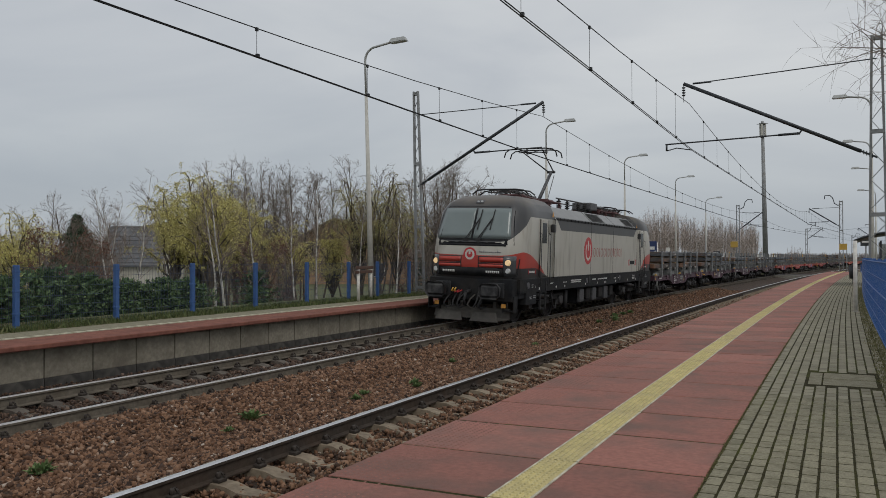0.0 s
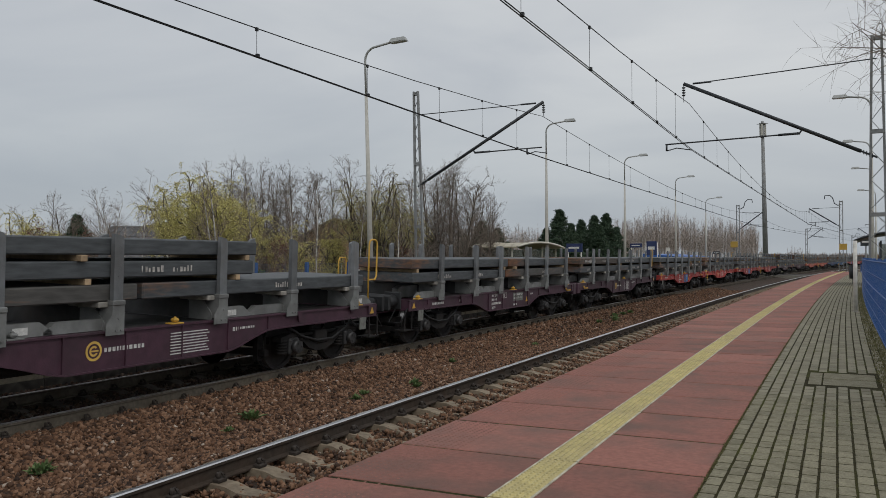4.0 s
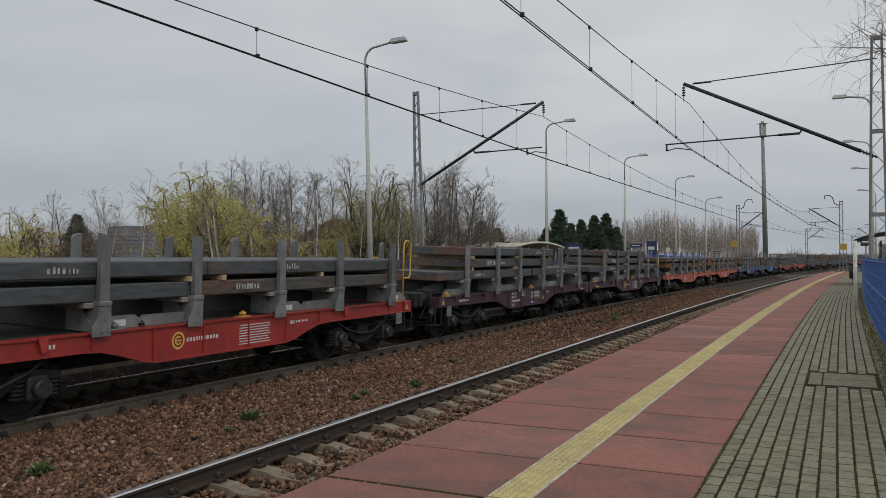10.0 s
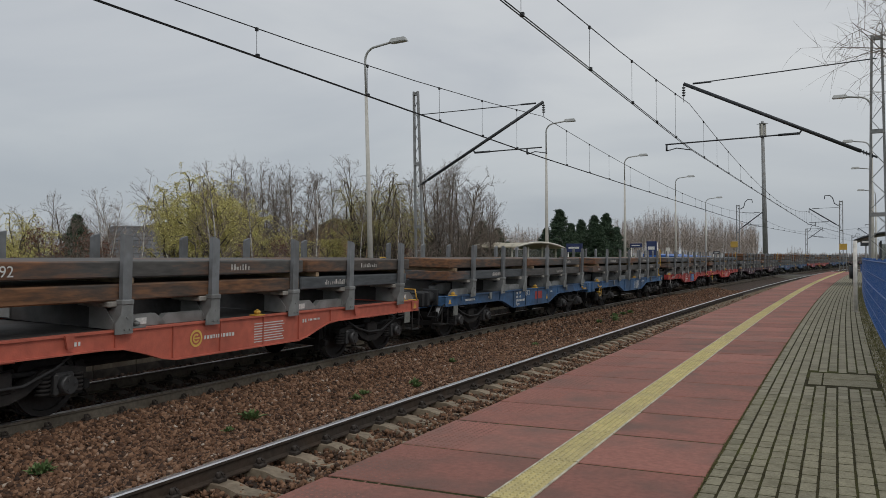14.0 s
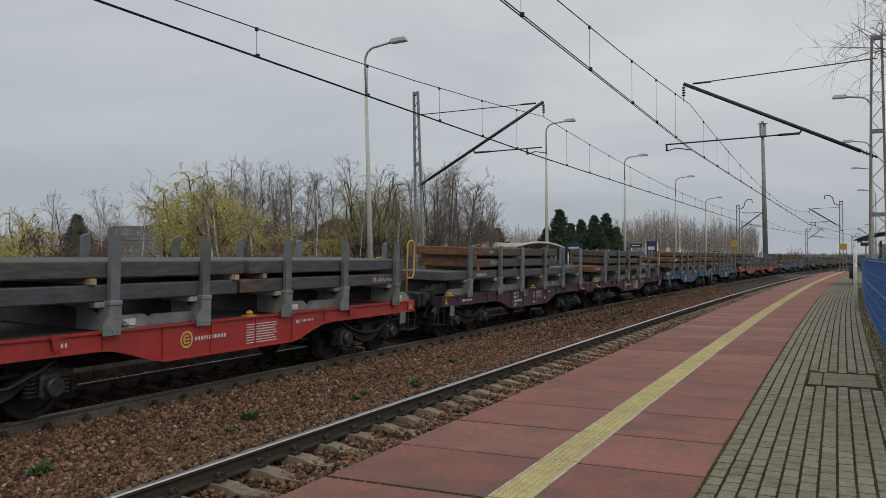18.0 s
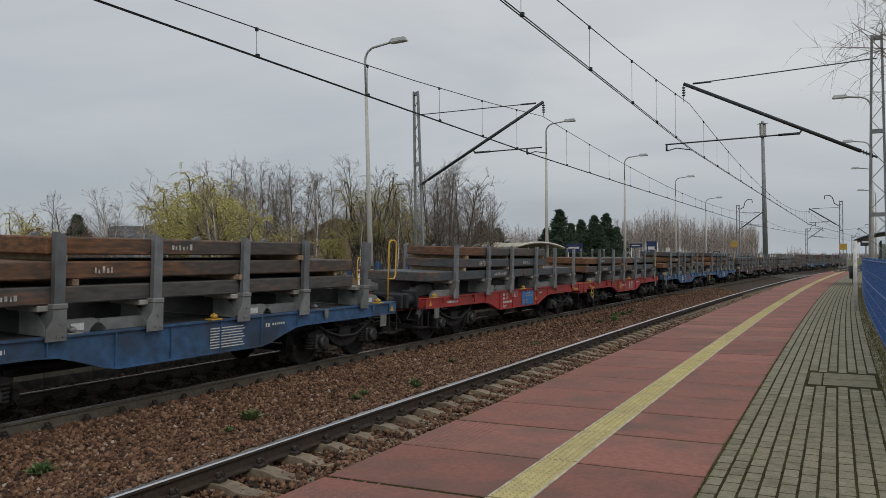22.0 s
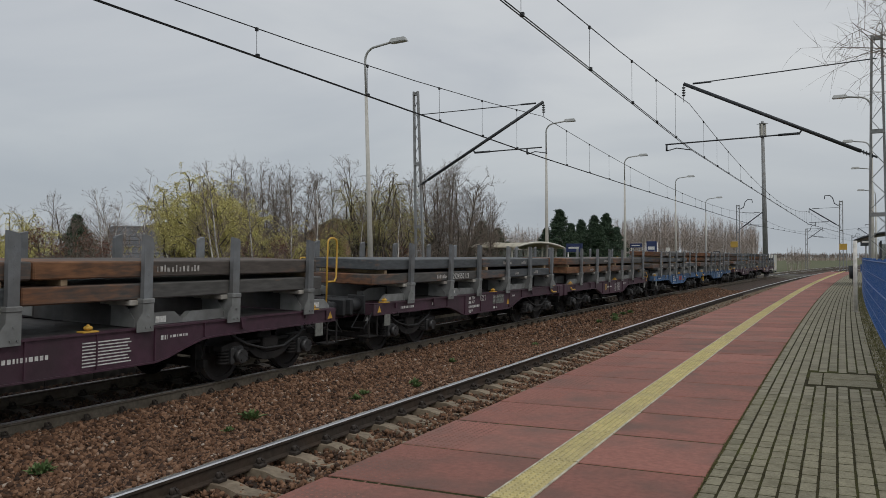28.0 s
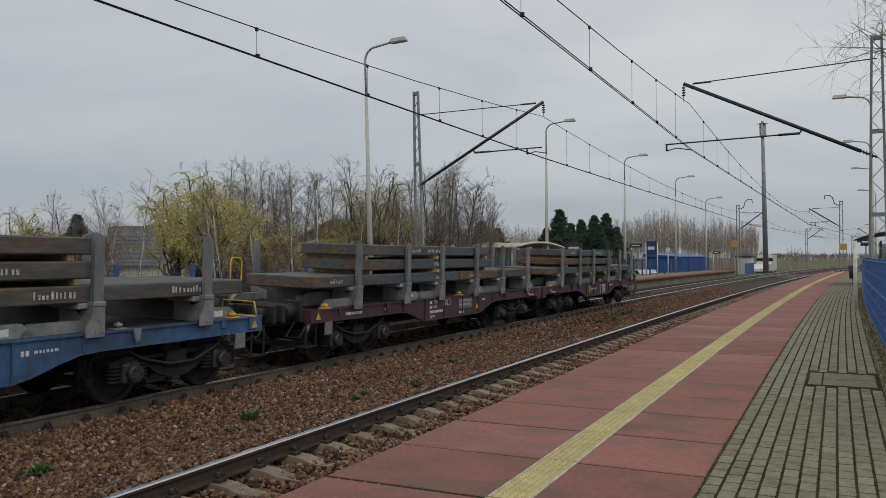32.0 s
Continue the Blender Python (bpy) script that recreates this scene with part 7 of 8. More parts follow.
def livery():
    """Light grey sides, black feet, red sweep at the ends, dark window mask and a dark upper band."""
    m = bpy.data.materials.new("locomotive_livery")
    m.use_nodes = True
    t = m.node_tree
    k = Maths(t)
    b = t.nodes["Principled BSDF"]
    b.inputs["Roughness"].default_value = 0.42
    co = t.nodes.new("ShaderNodeTexCoord")
    sp = t.nodes.new("ShaderNodeSeparateXYZ")
    t.links.new(co.outputs["Object"], sp.inputs[0])
    y, z = sp.outputs["Y"], sp.outputs["Z"]
    a = k.op("SUBTRACT", 9.49, k.op("ABSOLUTE", y))
    # colours with grime: fine film and streaks that run down
    n1 = t.nodes.new("ShaderNodeTexNoise")
    n1.inputs["Scale"].default_value, n1.inputs["Detail"].default_value = 1.4, 6
    mp = t.nodes.new("ShaderNodeMapping")
    mp.inputs["Scale"].default_value = (1.0, 1.3, 0.3)
    n2 = t.nodes.new("ShaderNodeTexNoise")
    n2.inputs["Scale"].default_value, n2.inputs["Detail"].default_value = 2.2, 6
    t.links.new(co.outputs["Object"], n1.inputs["Vector"])
    t.links.new(co.outputs["Object"], mp.inputs["Vector"])
    t.links.new(mp.outputs["Vector"], n2.inputs["Vector"])
    grey = k.mix(k.ramp(n1.outputs["Fac"], 0.35, 0.75, 0, 0.5), (0.43, 0.415, 0.37), (0.35, 0.33, 0.275))
    grey = k.mix(k.ramp(n2.outputs["Fac"], 0.54, 0.8, 0, 0.7), grey, (0.17, 0.152, 0.12))
    grime = k.ramp(n2.outputs["Fac"], 0.35, 0.75, 0.0, 0.45)
    red = k.mix(grime, (0.42, 0.045, 0.03), (0.2, 0.035, 0.025))
    dark = k.mix(grime, (0.02, 0.02, 0.022), (0.045, 0.04, 0.035))
    mask = k.mix(grime, (0.04, 0.042, 0.046), (0.075, 0.068, 0.06))
    roof = k.mix(grime, (0.2, 0.205, 0.21), (0.14, 0.135, 0.125))
    # brown dust settled on the crown of the cab
    mask = k.mix(k.op("MULTIPLY", k.ramp(z, 3.55, 3.8, 0.0, 0.75), k.ramp(n1.outputs["Fac"], 0.35, 0.6, 0.2, 1.0)), mask, (0.13, 0.105, 0.08))
    black_top = k.ramp(a, 2.3, 3.35, 1.72, 1.42)
    fall = k.op("DIVIDE", k.op("MAXIMUM", k.op("SUBTRACT", a, 1.15), 0.0), 2.1)
    red_top = k.op("SUBTRACT", 2.2, k.op("MULTIPLY", k.op("MULTIPLY", fall, fall), 0.85))
    red_top = k.op("SUBTRACT", red_top, k.ramp(a, 0.55, 1.1, 0.12, 0.0))
    mask_low = k.ramp(a, 0.6, 1.75, 2.45, 3.28)
    c = k.mix(k.above(red_top, z), grey, red)
    c = k.mix(k.above(black_top, z), c, dark)
    cab = k.above(3.95, a)
    c = k.mix(k.op("MULTIPLY", k.above(z, mask_low), cab), c, mask)
    mid = k.above(a, 3.95)
    band_in = k.op("SUBTRACT", k.op("SUBTRACT", a, 3.75), k.op("MULTIPLY", k.op("SUBTRACT", 3.32, z), 1.2))
    band = k.op("MULTIPLY", k.op("MULTIPLY", k.above(z, 2.95), k.above(band_in, 0.3)), mid)
    c = k.mix(band, c, mask)
    c = k.mix(k.op("MULTIPLY", k.above(z, 3.31), mid), c, roof)
    t.links.new(c, b.inputs["Base Color"])
    bn = t.nodes.new("ShaderNodeBump")
    bn.inputs["Strength"].default_value, bn.inputs["Distance"].default_value = 0.08, 0.01
    t.links.new(n1.outputs["Fac"], bn.inputs["Height"])
    t.links.new(bn.outputs["Normal"], b.inputs["Normal"])
    return m


M["livery"] = livery()
M["frame_dark"] = mat("dark_grey_frame_paint", (0.017, 0.018, 0.02), 0.65, vary=0.3, grain=6, stain=(0.036, 0.031, 0.026), stain_scale=1.5, spec=0.15)
# pale grey-green base puts the reflected sky into the glass colour
M["screen"] = mat("windscreen_glass", (0.17, 0.205, 0.205), 0.06, vary=0.05, grain=2, bump=0)
M["lightshell"] = mat("clear_headlight_shell", (0.07, 0.075, 0.08), 0.12, vary=0.1, bump=0)
M["redoxide"] = mat("red_oxide_insulator", (0.085, 0.03, 0.03), 0.6, vary=0.3, grain=6, stain=(0.05, 0.035, 0.033), stain_scale=3)
M["pantoarm"] = mat("sooty_pantograph_arm", (0.055, 0.042, 0.04), 0.6, 0.3, vary=0.4, grain=7)
M["roofmetal"] = mat("roof_gear_grey", (0.1, 0.1, 0.105), 0.55, 0.5, vary=0.3, grain=8)
M["bufferface"] = mat("greased_buffer_face", (0.028, 0.028, 0.03), 0.5, 0.3, vary=0.4, grain=5, stain=(0.11, 0.108, 0.105), stain_scale=5, stain_amount=0.7)
M["logored"] = mat("red_emblem", (0.45, 0.035, 0.04), 0.5, vary=0.1, bump=0)
M["nameline"] = mat("thin_red_line", (0.33, 0.04, 0.035), 0.5, vary=0.12, bump=0)
M["logopale"] = mat("pale_emblem", (0.55, 0.53, 0.49), 0.5, vary=0.08, bump=0)
M["plough"] = mat("dirty_grey_plough", (0.07, 0.066, 0.058), 0.8, 0.0, vary=0.35, grain=6, stain=(0.06, 0.052, 0.045), stain_scale=2.5, stain_amount=0.8)
M["orangeplate"] = mat("orange_plate", (0.6, 0.28, 0.05), 0.5, vary=0.1, bump=0)


def glow_mat(name, colour, strength):
    m = bpy.data.materials.new(name)
    m.use_nodes = True
    b = m.node_tree.nodes["Principled BSDF"]
    b.inputs["Base Color"].default_value = (*colour, 1)
    b.inputs["Emission Color"].default_value = (*colour, 1)
    b.inputs["Emission Strength"].default_value = strength
    return m


M["lamp_on"] = glow_mat("warm_dim_lamp", (0.85, 0.6, 0.32), 0.35)

LEVELS = [(1.40, 0.62, 1.45), (1.6, 0.55, 1.45), (1.9, 0.52, 1.45), (2.2, 0.55, 1.455), (2.5, 0.61, 1.46), (2.8, 0.73, 1.46), (3.1, 0.86, 1.455), (3.3, 0.94, 1.44), (3.5, 1.03, 1.39), (3.7, 1.19, 1.28), (3.85, 1.46, 1.08), (3.94, 1.84, 0.8), (3.98, 2.3, 0.45)]


def level(z):
    """Front and half-width of the cab at a height."""
    for (z0, f0, w0), (z1, f1, w1) in zip(LEVELS, LEVELS[1:]):
        if z <= z1:
            u = max(0.0, (z - z0) / (z1 - z0))
            return f0 + (f1 - f0) * u, w0 + (w1 - w0) * u
    return LEVELS[-1][1:]


def nose(x, z):
    """Distance of the front's surface from the buffers at a place across and up."""
    f, w = level(z)
    u = min(1.0, abs(x) / w)
    return f + 0.13 * u * u + 0.42 * max(0.0, (u - 0.72) / 0.28) ** 2.2


loco = thing("electric_locomotive", "light grey electric locomotive with red and black trim, pantograph raised", "locomotive")
MOVERS.append((loco, 9.49, Matrix()))
END = 9.49


def cab_shell(sg):
    b = bmesh.new()
    xs = [-1, -0.97, -0.92, -0.86, -0.8, -0.7, -0.55, -0.35, -0.15, 0, 0.15, 0.35, 0.55, 0.7, 0.8, 0.86, 0.92, 0.97, 1]
    rows = []
    for z, f, w in LEVELS:
        row = [b.verts.new((-w, sg * -(END - 3.95), z))]
        row += [b.verts.new((u * w, sg * -(END - nose(u * w, z)), z)) for u in xs]
        row.append(b.verts.new((w, sg * -(END - 3.95), z)))
        rows.append(row)
    for r0, r1 in zip(rows, rows[1:]):
        for i in range(len(r0) - 1):
            f = b.faces.new((r0[i], r0[i + 1], r1[i + 1], r1[i]))
            f.smooth = True
    top = rows[-1]
    b.faces.new(top)
    b.faces.new([r[0] for r in rows] + [r[-1] for r in reversed(rows)])
    return b


part("cab", cab_shell(1), M["livery"], loco, "front cab with red sweep and dark mask")
part("cab", cab_shell(-1), M["livery"], loco, "rear cab with red sweep and dark mask")
b = bmesh.new()
BY = END - 3.9
prof = [(-1.49, 1.4), (1.49, 1.4), (1.49, 3.3), (1.44, 3.33), (1.02, 3.72), (0.5, 3.78), (-0.5, 3.78), (-1.02, 3.72), (-1.44, 3.33), (-1.49, 3.3)]
extrude_y(b, prof, -BY, BY)
part("body_side", b, M["livery"], loco, "light grey machine-room sides with a dark upper band")
# roof hatches, seams and gutter
for y0, y1 in ((-5.5, -1.4), (-1.36, 1.9), (1.94, 5.5)):
    for sg in (1, -1):
        b = bmesh.new()
        vs = [b.verts.new((sg * x, y, z + 0.02)) for x, z in ((1.42, 3.36), (1.03, 3.72)) for y in (y0 + 0.02, y1 - 0.02)]
        vs2 = [b.verts.new((sg * x, y, z - 0.01)) for x, z in ((1.42, 3.36), (1.03, 3.72)) for y in (y0 + 0.02, y1 - 0.02)]
        b.faces.new((vs[0], vs[1], vs[3], vs[2]))
        for i, j in ((0, 1), (1, 3), (3, 2), (2, 0)):
            b.faces.new((vs[i], vs[j], vs2[j], vs2[i]))
        part("roof_hatch", b, M["livery"], loco)
for ys, ye in ((-1.15, 0.6), (3.9, 5.3)):
    b = bmesh.new()
    n = 7
    for i in range(n):
        u0 = (i + 0.1) / n
        u1 = (i + 0.75) / n
        x0, z0, x1, z1 = 1.4 - 0.34 * u0, 3.4 + 0.3 * u0, 1.4 - 0.34 * u1, 3.4 + 0.3 * u1
        vs = [b.verts.new((x0 + 0.03, ys, z0 + 0.03)), b.verts.new((x0 + 0.03, ye, z0 + 0.03)), b.verts.new((x1 + 0.01, ye, z1 + 0.015)), b.verts.new((x1 + 0.01, ys, z1 + 0.015))]
        b.faces.new(vs)
    part("air_grille", b, M["frame_dark"], loco, "dark louvred air intake")
b = bmesh.new()
for sg in (1, -1):
    box(b, *sorted((sg * 1.47, sg * 1.505)), -BY + 0.1, BY - 0.1, 3.27, 3.34)
    for k in range(28):
        y = -BY + 0.4 + k * 0.4
        box(b, *sorted((sg * 1.505, sg * 1.52)), y, y + 0.05, 3.27, 3.35)
part("gutter", b, M["frame_dark"], loco)
b = bmesh.new()
for sg in (1, -1):
    for y in (-BY - 0.005, -1.5, 1.6, BY + 0.005):
        box(b, *sorted((sg * 1.488, sg * 1.4935)), y - 0.008, y + 0.008, 1.4, 3.28)
tagged(part("body_seam", b, M["frame_dark"], loco), kind="stuff")
# frame below the body
b = bmesh.new()
extrude_y(b, [(-1.47, 0.98), (1.47, 0.98), (1.47, 1.396), (-1.47, 1.396)], -END + 0.95, END - 0.95)
part("underframe", b, M["frame_dark"], loco, "dark grey underframe with small markings")
b = bmesh.new()
rl = random.Random(9)
for sg in (1,):
    for y0, y1, z0, z1 in ((-3.72, -2.56, 1.17, 1.29), (-1.2, -0.7, 1.2, 1.27), (-0.4, 0.9, 1.2, 1.27), (1.9, 2.8, 1.18, 1.24), (5.2, 5.35, 1.1, 1.3), (5.0, 5.12, 1.1, 1.3), (-4.6, -4.2, 1.2, 1.24), (-6.0, -5.6, 1.2, 1.24)):
        bar_block(b, 1.472, y0, y1, z0, z1, 1 if z1 - z0 < 0.1 else 2, 0.3, rl)
    for y in (-6.9, -5.3, -4.4, -2.0, -0.5, 0.55, 0.7, 2.2, 4.1, 5.6):
        box(b, 1.472, 1.476, y - 0.035, y + 0.035, 1.04, 1.12)
tagged(part("frame_marking", b, M["mark"], loco, "small white stencilled markings"), kind="stuff")
for y in (-1.55, 2.35):
    b = bmesh.new()
    tube(b, (1.45, y, 1.22), (1.49, y, 1.22), 0.13, n=14)
    part("round_port", b, M["rubber"], loco)
b = bmesh.new()
for y in (-1.9, 2.75, -7.9):
    tube(b, (1.45, y, 1.2), (1.5, y, 1.2), 0.1, n=12)
part("socket_cover", b, M["roofmetal"], loco)


# front furniture, laid on the cab's surface
def on_nose(sg, x0, x1, z0, z1, lift, nx=6, nz=5, taper=0.0, slant=0.0):
    b = bmesh.new()
    g = []
    for j in range(nz + 1):
        v = j / nz
        z = z0 + (z1 - z0) * v
        row = []
        for i in range(nx + 1):
            u = i / nx
            xa, xb = x0 + (x1 - x0) * u, 0
            x = xa * (1 - taper * v) + slant * v
            row.append(b.verts.new((x, sg * -(END - nose(x, z) + lift), z)))
        g.append(row)
    for j in range(nz):
        for i in range(nx):
            f = b.faces.new((g[j][i], g[j][i + 1], g[j + 1][i + 1], g[j + 1][i]))
            f.smooth = True
    ret = bmesh.ops.extrude_face_region(b, geom=list(b.faces))
    for v in [e for e in ret["geom"] if isinstance(e, bmesh.types.BMVert)]:
        v.co.y += sg * 0.012
    return b


for sg in (1, -1):
    part("windscreen_surround", on_nose(sg, -1.3, 1.3, 2.4, 3.56, 0.004, 14, 8, 0.1), M["frame_dark"], loco, "black windscreen surround")
    for x0, x1 in ((-1.2, -0.035), (0.035, 1.2)):
        part("windscreen", on_nose(sg, x0, x1, 2.58, 3.5, 0.012, 8, 6, 0.1), M["screen"], loco, "tall windscreen pane")
    part("nose_panel_upper", on_nose(sg, -1.1, 1.1, 2.36, 2.43, 0.006, 8, 1), M["frame_dark"], loco)
    for x0, x1 in ((-1.06, -0.3), (0.3, 1.06)):
        part("nose_grille", on_nose(sg, x0 - 0.03, x1 + 0.03, 1.7, 2.06, 0.006, 6, 3), M["rubber"], loco)
        for z0, z1 in ((1.73, 1.82), (1.845, 1.86), (1.885, 2.03)):
            part("nose_slat", on_nose(sg, x0, x1, z0, z1, 0.009, 6, 1), M["livery"], loco)
    part("nose_panel_lower", on_nose(sg, -1.12, 1.12, 1.46, 1.72, 0.008, 8, 2), M["frame_dark"], loco, "black lower nose panel")
    for x in (-0.92, 0.52):
        for k in range(7):
            b = on_nose(sg, x + 0.062 * k, x + 0.062 * k + 0.042, 1.56, 1.63, 0.02, 1, 1)
            part("number_bar", b, M["mark"], loco)
    for k in range(11):
        b = on_nose(sg, 0.3 + 0.062 * k, 0.3 + 0.062 * k + 0.04, 2.17, 2.2 + 0.03 * (k in (0, 2, 9)), 0.012, 1, 1)
        part("name_bar", b, M["markgrey"], loco)
    # ring emblem on the nose
    for rad, mt, lift in ((0.21, "logored", 0.012), (0.155, "logopale", 0.018), (0.095, "logored", 0.024)):
        b = bmesh.new()
        yy = sg * -(END - nose(0, 2.1) + lift)
        tube(b, (0, yy, 2.1), (0, yy + sg * 0.02, 2.1), rad, n=24)
        part("emblem", b, M[mt], loco)
    b = bmesh.new()
    yy = sg * -(END - nose(0, 2.1) + 0.03)
    box(b, -0.03, 0.03, *sorted((yy, yy + sg * 0.02)), 2.1, 2.24)
    part("emblem_bar", b, M["logopale"], loco)
    for s2 in (1, -1):
        part("headlight_housing", on_nose(sg, *sorted((s2 * 1.06, s2 * 1.36)), 1.48, 2.08, 0.012, 4, 4), M["lightshell"], loco, "angular headlight cluster")
        for z, rr, mt in ((1.88, 0.095, "lamp_on"), (1.64, 0.085, "lampglass")):
            b = bmesh.new()
            x = s2 * 1.18
            yy = sg * -(END - nose(x, z))
            tube(b, (x, yy + sg * 0.02, z), (x, yy - sg * 0.045, z), rr, rr * 0.8, n=14)
            part("headlight_lens", b, M[mt], loco, "round lamp lens")
        # wiper
        b = bmesh.new()
        p0, p1 = (s2 * 0.2, 2.56), (s2 * 0.2 + 0.36, 3.2)
        f = lambda p, l: (p[0], sg * -(END - nose(*p) + l), p[1])
        tube(b, f(p0, 0.04), f(p1, 0.05), 0.014, n=5)
        tube(b, f((p0[0] + 0.06, 2.56), 0.04), f((p1[0] + 0.02, 3.2), 0.05), 0.01, n=5)
        tube(b, f((p1[0] - 0.02, 2.85), 0.035), f((p1[0] + 0.03, 3.46), 0.04), 0.016, n=5)
        box(b, p0[0] - 0.06, p0[0] + 0.1, *sorted((sg * -(END - nose(*p0) + 0.05), sg * -(END - nose(*p0)))), 2.5, 2.58)
        part("wiper", b, M["rubber"], loco, "black windscreen wiper")
    b = on_nose(sg, -0.13, 0.13, 3.66, 3.76, 0.01, 2, 2)
    part("top_light_housing", b, M["roofmetal"], loco)
    b = bmesh.new()
    for x in (-0.06, 0.06):
        yy = sg * -(END - nose(x, 3.71) + 0.015)
        tube(b, (x, yy + sg * 0.01, 3.71), (x, yy - sg * 0.01, 3.71), 0.035, n=10)
    part("top_light", b, M["lampglass"], loco, "small top lamp")
    # buffer beam, buffers, steps, plough
    b = bmesh.new()
    y0 = sg * -(END - 0.62)
    box(b, -1.38, 1.38, *sorted((y0, y0 + sg * 0.4)), 0.72, 1.4, 0.03)
    box(b, -1.42, 1.42, *sorted((y0 + sg * 0.4, y0 + sg * 1.3)), 0.8, 1.4, 0.03)
    part("buffer_beam", b, M["frame_dark"], loco, "black buffer beam")
    for x in (-0.875, 0.875):
        b = bmesh.new()
        box(b, x - 0.25, x + 0.25, *sorted((y0 - sg * 0.01, y0 - sg * 0.07)), 0.84, 1.28, 0.02)
        tube(b, (x, y0, 1.06), (x, y0 - sg * 0.35, 1.06), 0.17, 0.15, n=14)
        tube(b, (x, y0 - sg * 0.3, 1.06), (x, y0 - sg * 0.56, 1.06), 0.12, n=12)
        part("buffer", b, M["buffer"], loco, "round-cornered buffer")
        b = bmesh.new()
        box(b, x - 0.33, x + 0.33, *sorted((y0 - sg * 0.52, y0 - sg * 0.63)), 0.83, 1.27, 0.1)
        part("buffer_head", b, M["bufferface"], loco, "black buffer head with a greased scuffed face")
    b = bmesh.new()
    tube(b, (0, y0, 1.0), (0, y0 - sg * 0.3, 0.98), 0.06, n=8)
    path_tube(b, [(0, y0 - sg * 0.3, 0.98), (0.0, y0 - sg * 0.4, 0.75), (0, y0 - sg * 0.3, 0.6)], 0.04, 6)
    for x in (-0.42, -0.28, 0.28, 0.42):
        path_tube(b, [(x, y0, 0.95), (x * 1.1, y0 - sg * 0.2, 0.7), (x, y0 - sg * 0.3, 0.55), (x * 0.8, y0 - sg * 0.12, 0.62)], 0.028, 6)
    part("coupling_gear", b, M["rubber"], loco, "screw coupling and air hoses")
    b = bmesh.new()
    for x in (-0.35, -0.25):
        path_tube(b, [(x, y0 - sg * 0.03, 1.02), (x - 0.08, y0 - sg * 0.16, 0.95), (x - 0.14, y0 - sg * 0.05, 1.0)], 0.02, 6)
    part("hose_coupler", b, M["logored"], loco, "red hose couplers")
    b = bmesh.new()
    for x in (-0.55, -0.46):
        path_tube(b, [(x, y0 - sg * 0.03, 0.98), (x + 0.02, y0 - sg * 0.18, 1.0), (x + 0.07, y0 - sg * 0.16, 1.1)], 0.022, 6)
    part("hose_coupler", b, M["yellowpaint"], loco, "yellow hose couplers")
    for x in (-0.62, -0.2, 0.16, 0.5):
        b = bmesh.new()
        path_tube(b, [(x, y0, 0.9), (x - 0.04, y0 - sg * 0.22, 0.78), (x - 0.1, y0 - sg * 0.3, 0.62), (x - 0.02, y0 - sg * 0.25, 0.5), (x + 0.1, y0 - sg * 0.1, 0.58)], 0.026, 6)
        part("air_hose", b, M["rubber"] if x != 0.16 else M["plough"], loco)
    b = bmesh.new()
    prof = [(-1.25, 0.2), (-0.75, 0.12), (-0.3, 0.2), (0.3, 0.2), (0.75, 0.12), (1.25, 0.2), (1.2, 0.52), (-1.2, 0.52)]
    a = [b.verts.new((x, y0 + sg * (0.1 + 0.22 * (z - 0.12)) - sg * 0.12 * (1 - abs(x) / 1.3), z)) for x, z in prof]
    c2 = [b.verts.new((v.co.x, v.co.y + sg * 0.04, v.co.z)) for v in a]
    b.faces.new(a)
    b.faces.new(c2[::-1])
    for i in range(len(a)):
        j = (i + 1) % len(a)
        b.faces.new((a[i], a[j], c2[j], c2[i]))
    box(b, -0.8, -0.7, *sorted((y0 + sg * 0.15, y0 + sg * 0.25)), 0.5, 0.75)
    box(b, 0.7, 0.8, *sorted((y0 + sg * 0.15, y0 + sg * 0.25)), 0.5, 0.75)
    for x0_, x1_ in ((-1.02, -0.12), (0.12, 1.02)):
        vs_ = [b.verts.new((x, y0 - sg * (0.16 + dy_), z)) for x, z, dy_ in ((x0_ + 0.1, 0.4, 0.0), (x1_ - 0.1, 0.4, 0.0), (x1_, 0.14, 0.1), (x0_, 0.14, 0.1))]
        vb_ = [b.verts.new((v.co.x, v.co.y + sg * 0.03, v.co.z)) for v in vs_]
        b.faces.new(vs_)
        b.faces.new(vb_[::-1])
        for i in range(4):
            b.faces.new((vs_[i], vs_[(i + 1) % 4], vb_[(i + 1) % 4], vb_[i]))
    part("snow_plough", b, M["plough"], loco, "dirty grey track-clearing plough")
    for s2 in (1, -1):
        b = bmesh.new()
        x0, x1 = sorted((s2 * 1.05, s2 * 1.4))
        for z in (0.45, 0.85):
            box(b, x0, x1, *sorted((y0 + sg * 0.02, y0 + sg * 0.3)), z, z + 0.03)
        for x in (x0, x1):
            box(b, x - 0.015, x + 0.015, *sorted((y0 + sg * 0.02, y0 + sg * 0.3)), 0.42, 0.9)
        part("front_step", b, M["frame_dark"], loco)
        b = bmesh.new()
        box(b, s2 * 1.1 - 0.07, s2 * 1.1 + 0.07, *sorted((y0 - sg * 0.005, y0 - sg * 0.02)), 0.55, 0.67)
        part("orange_reflector", b, M["orangeplate"], loco)
        b = bmesh.new()
        path_tube(b, [(s2 * 1.3, sg * -(END - 0.7), 1.42), (s2 * 1.4, sg * -(END - 0.85), 1.5), (s2 * 1.44, sg * -(END - 0.95), 2.0)], 0.018, 6)
        part("grab_rail", b, M["frame_dark"], loco)
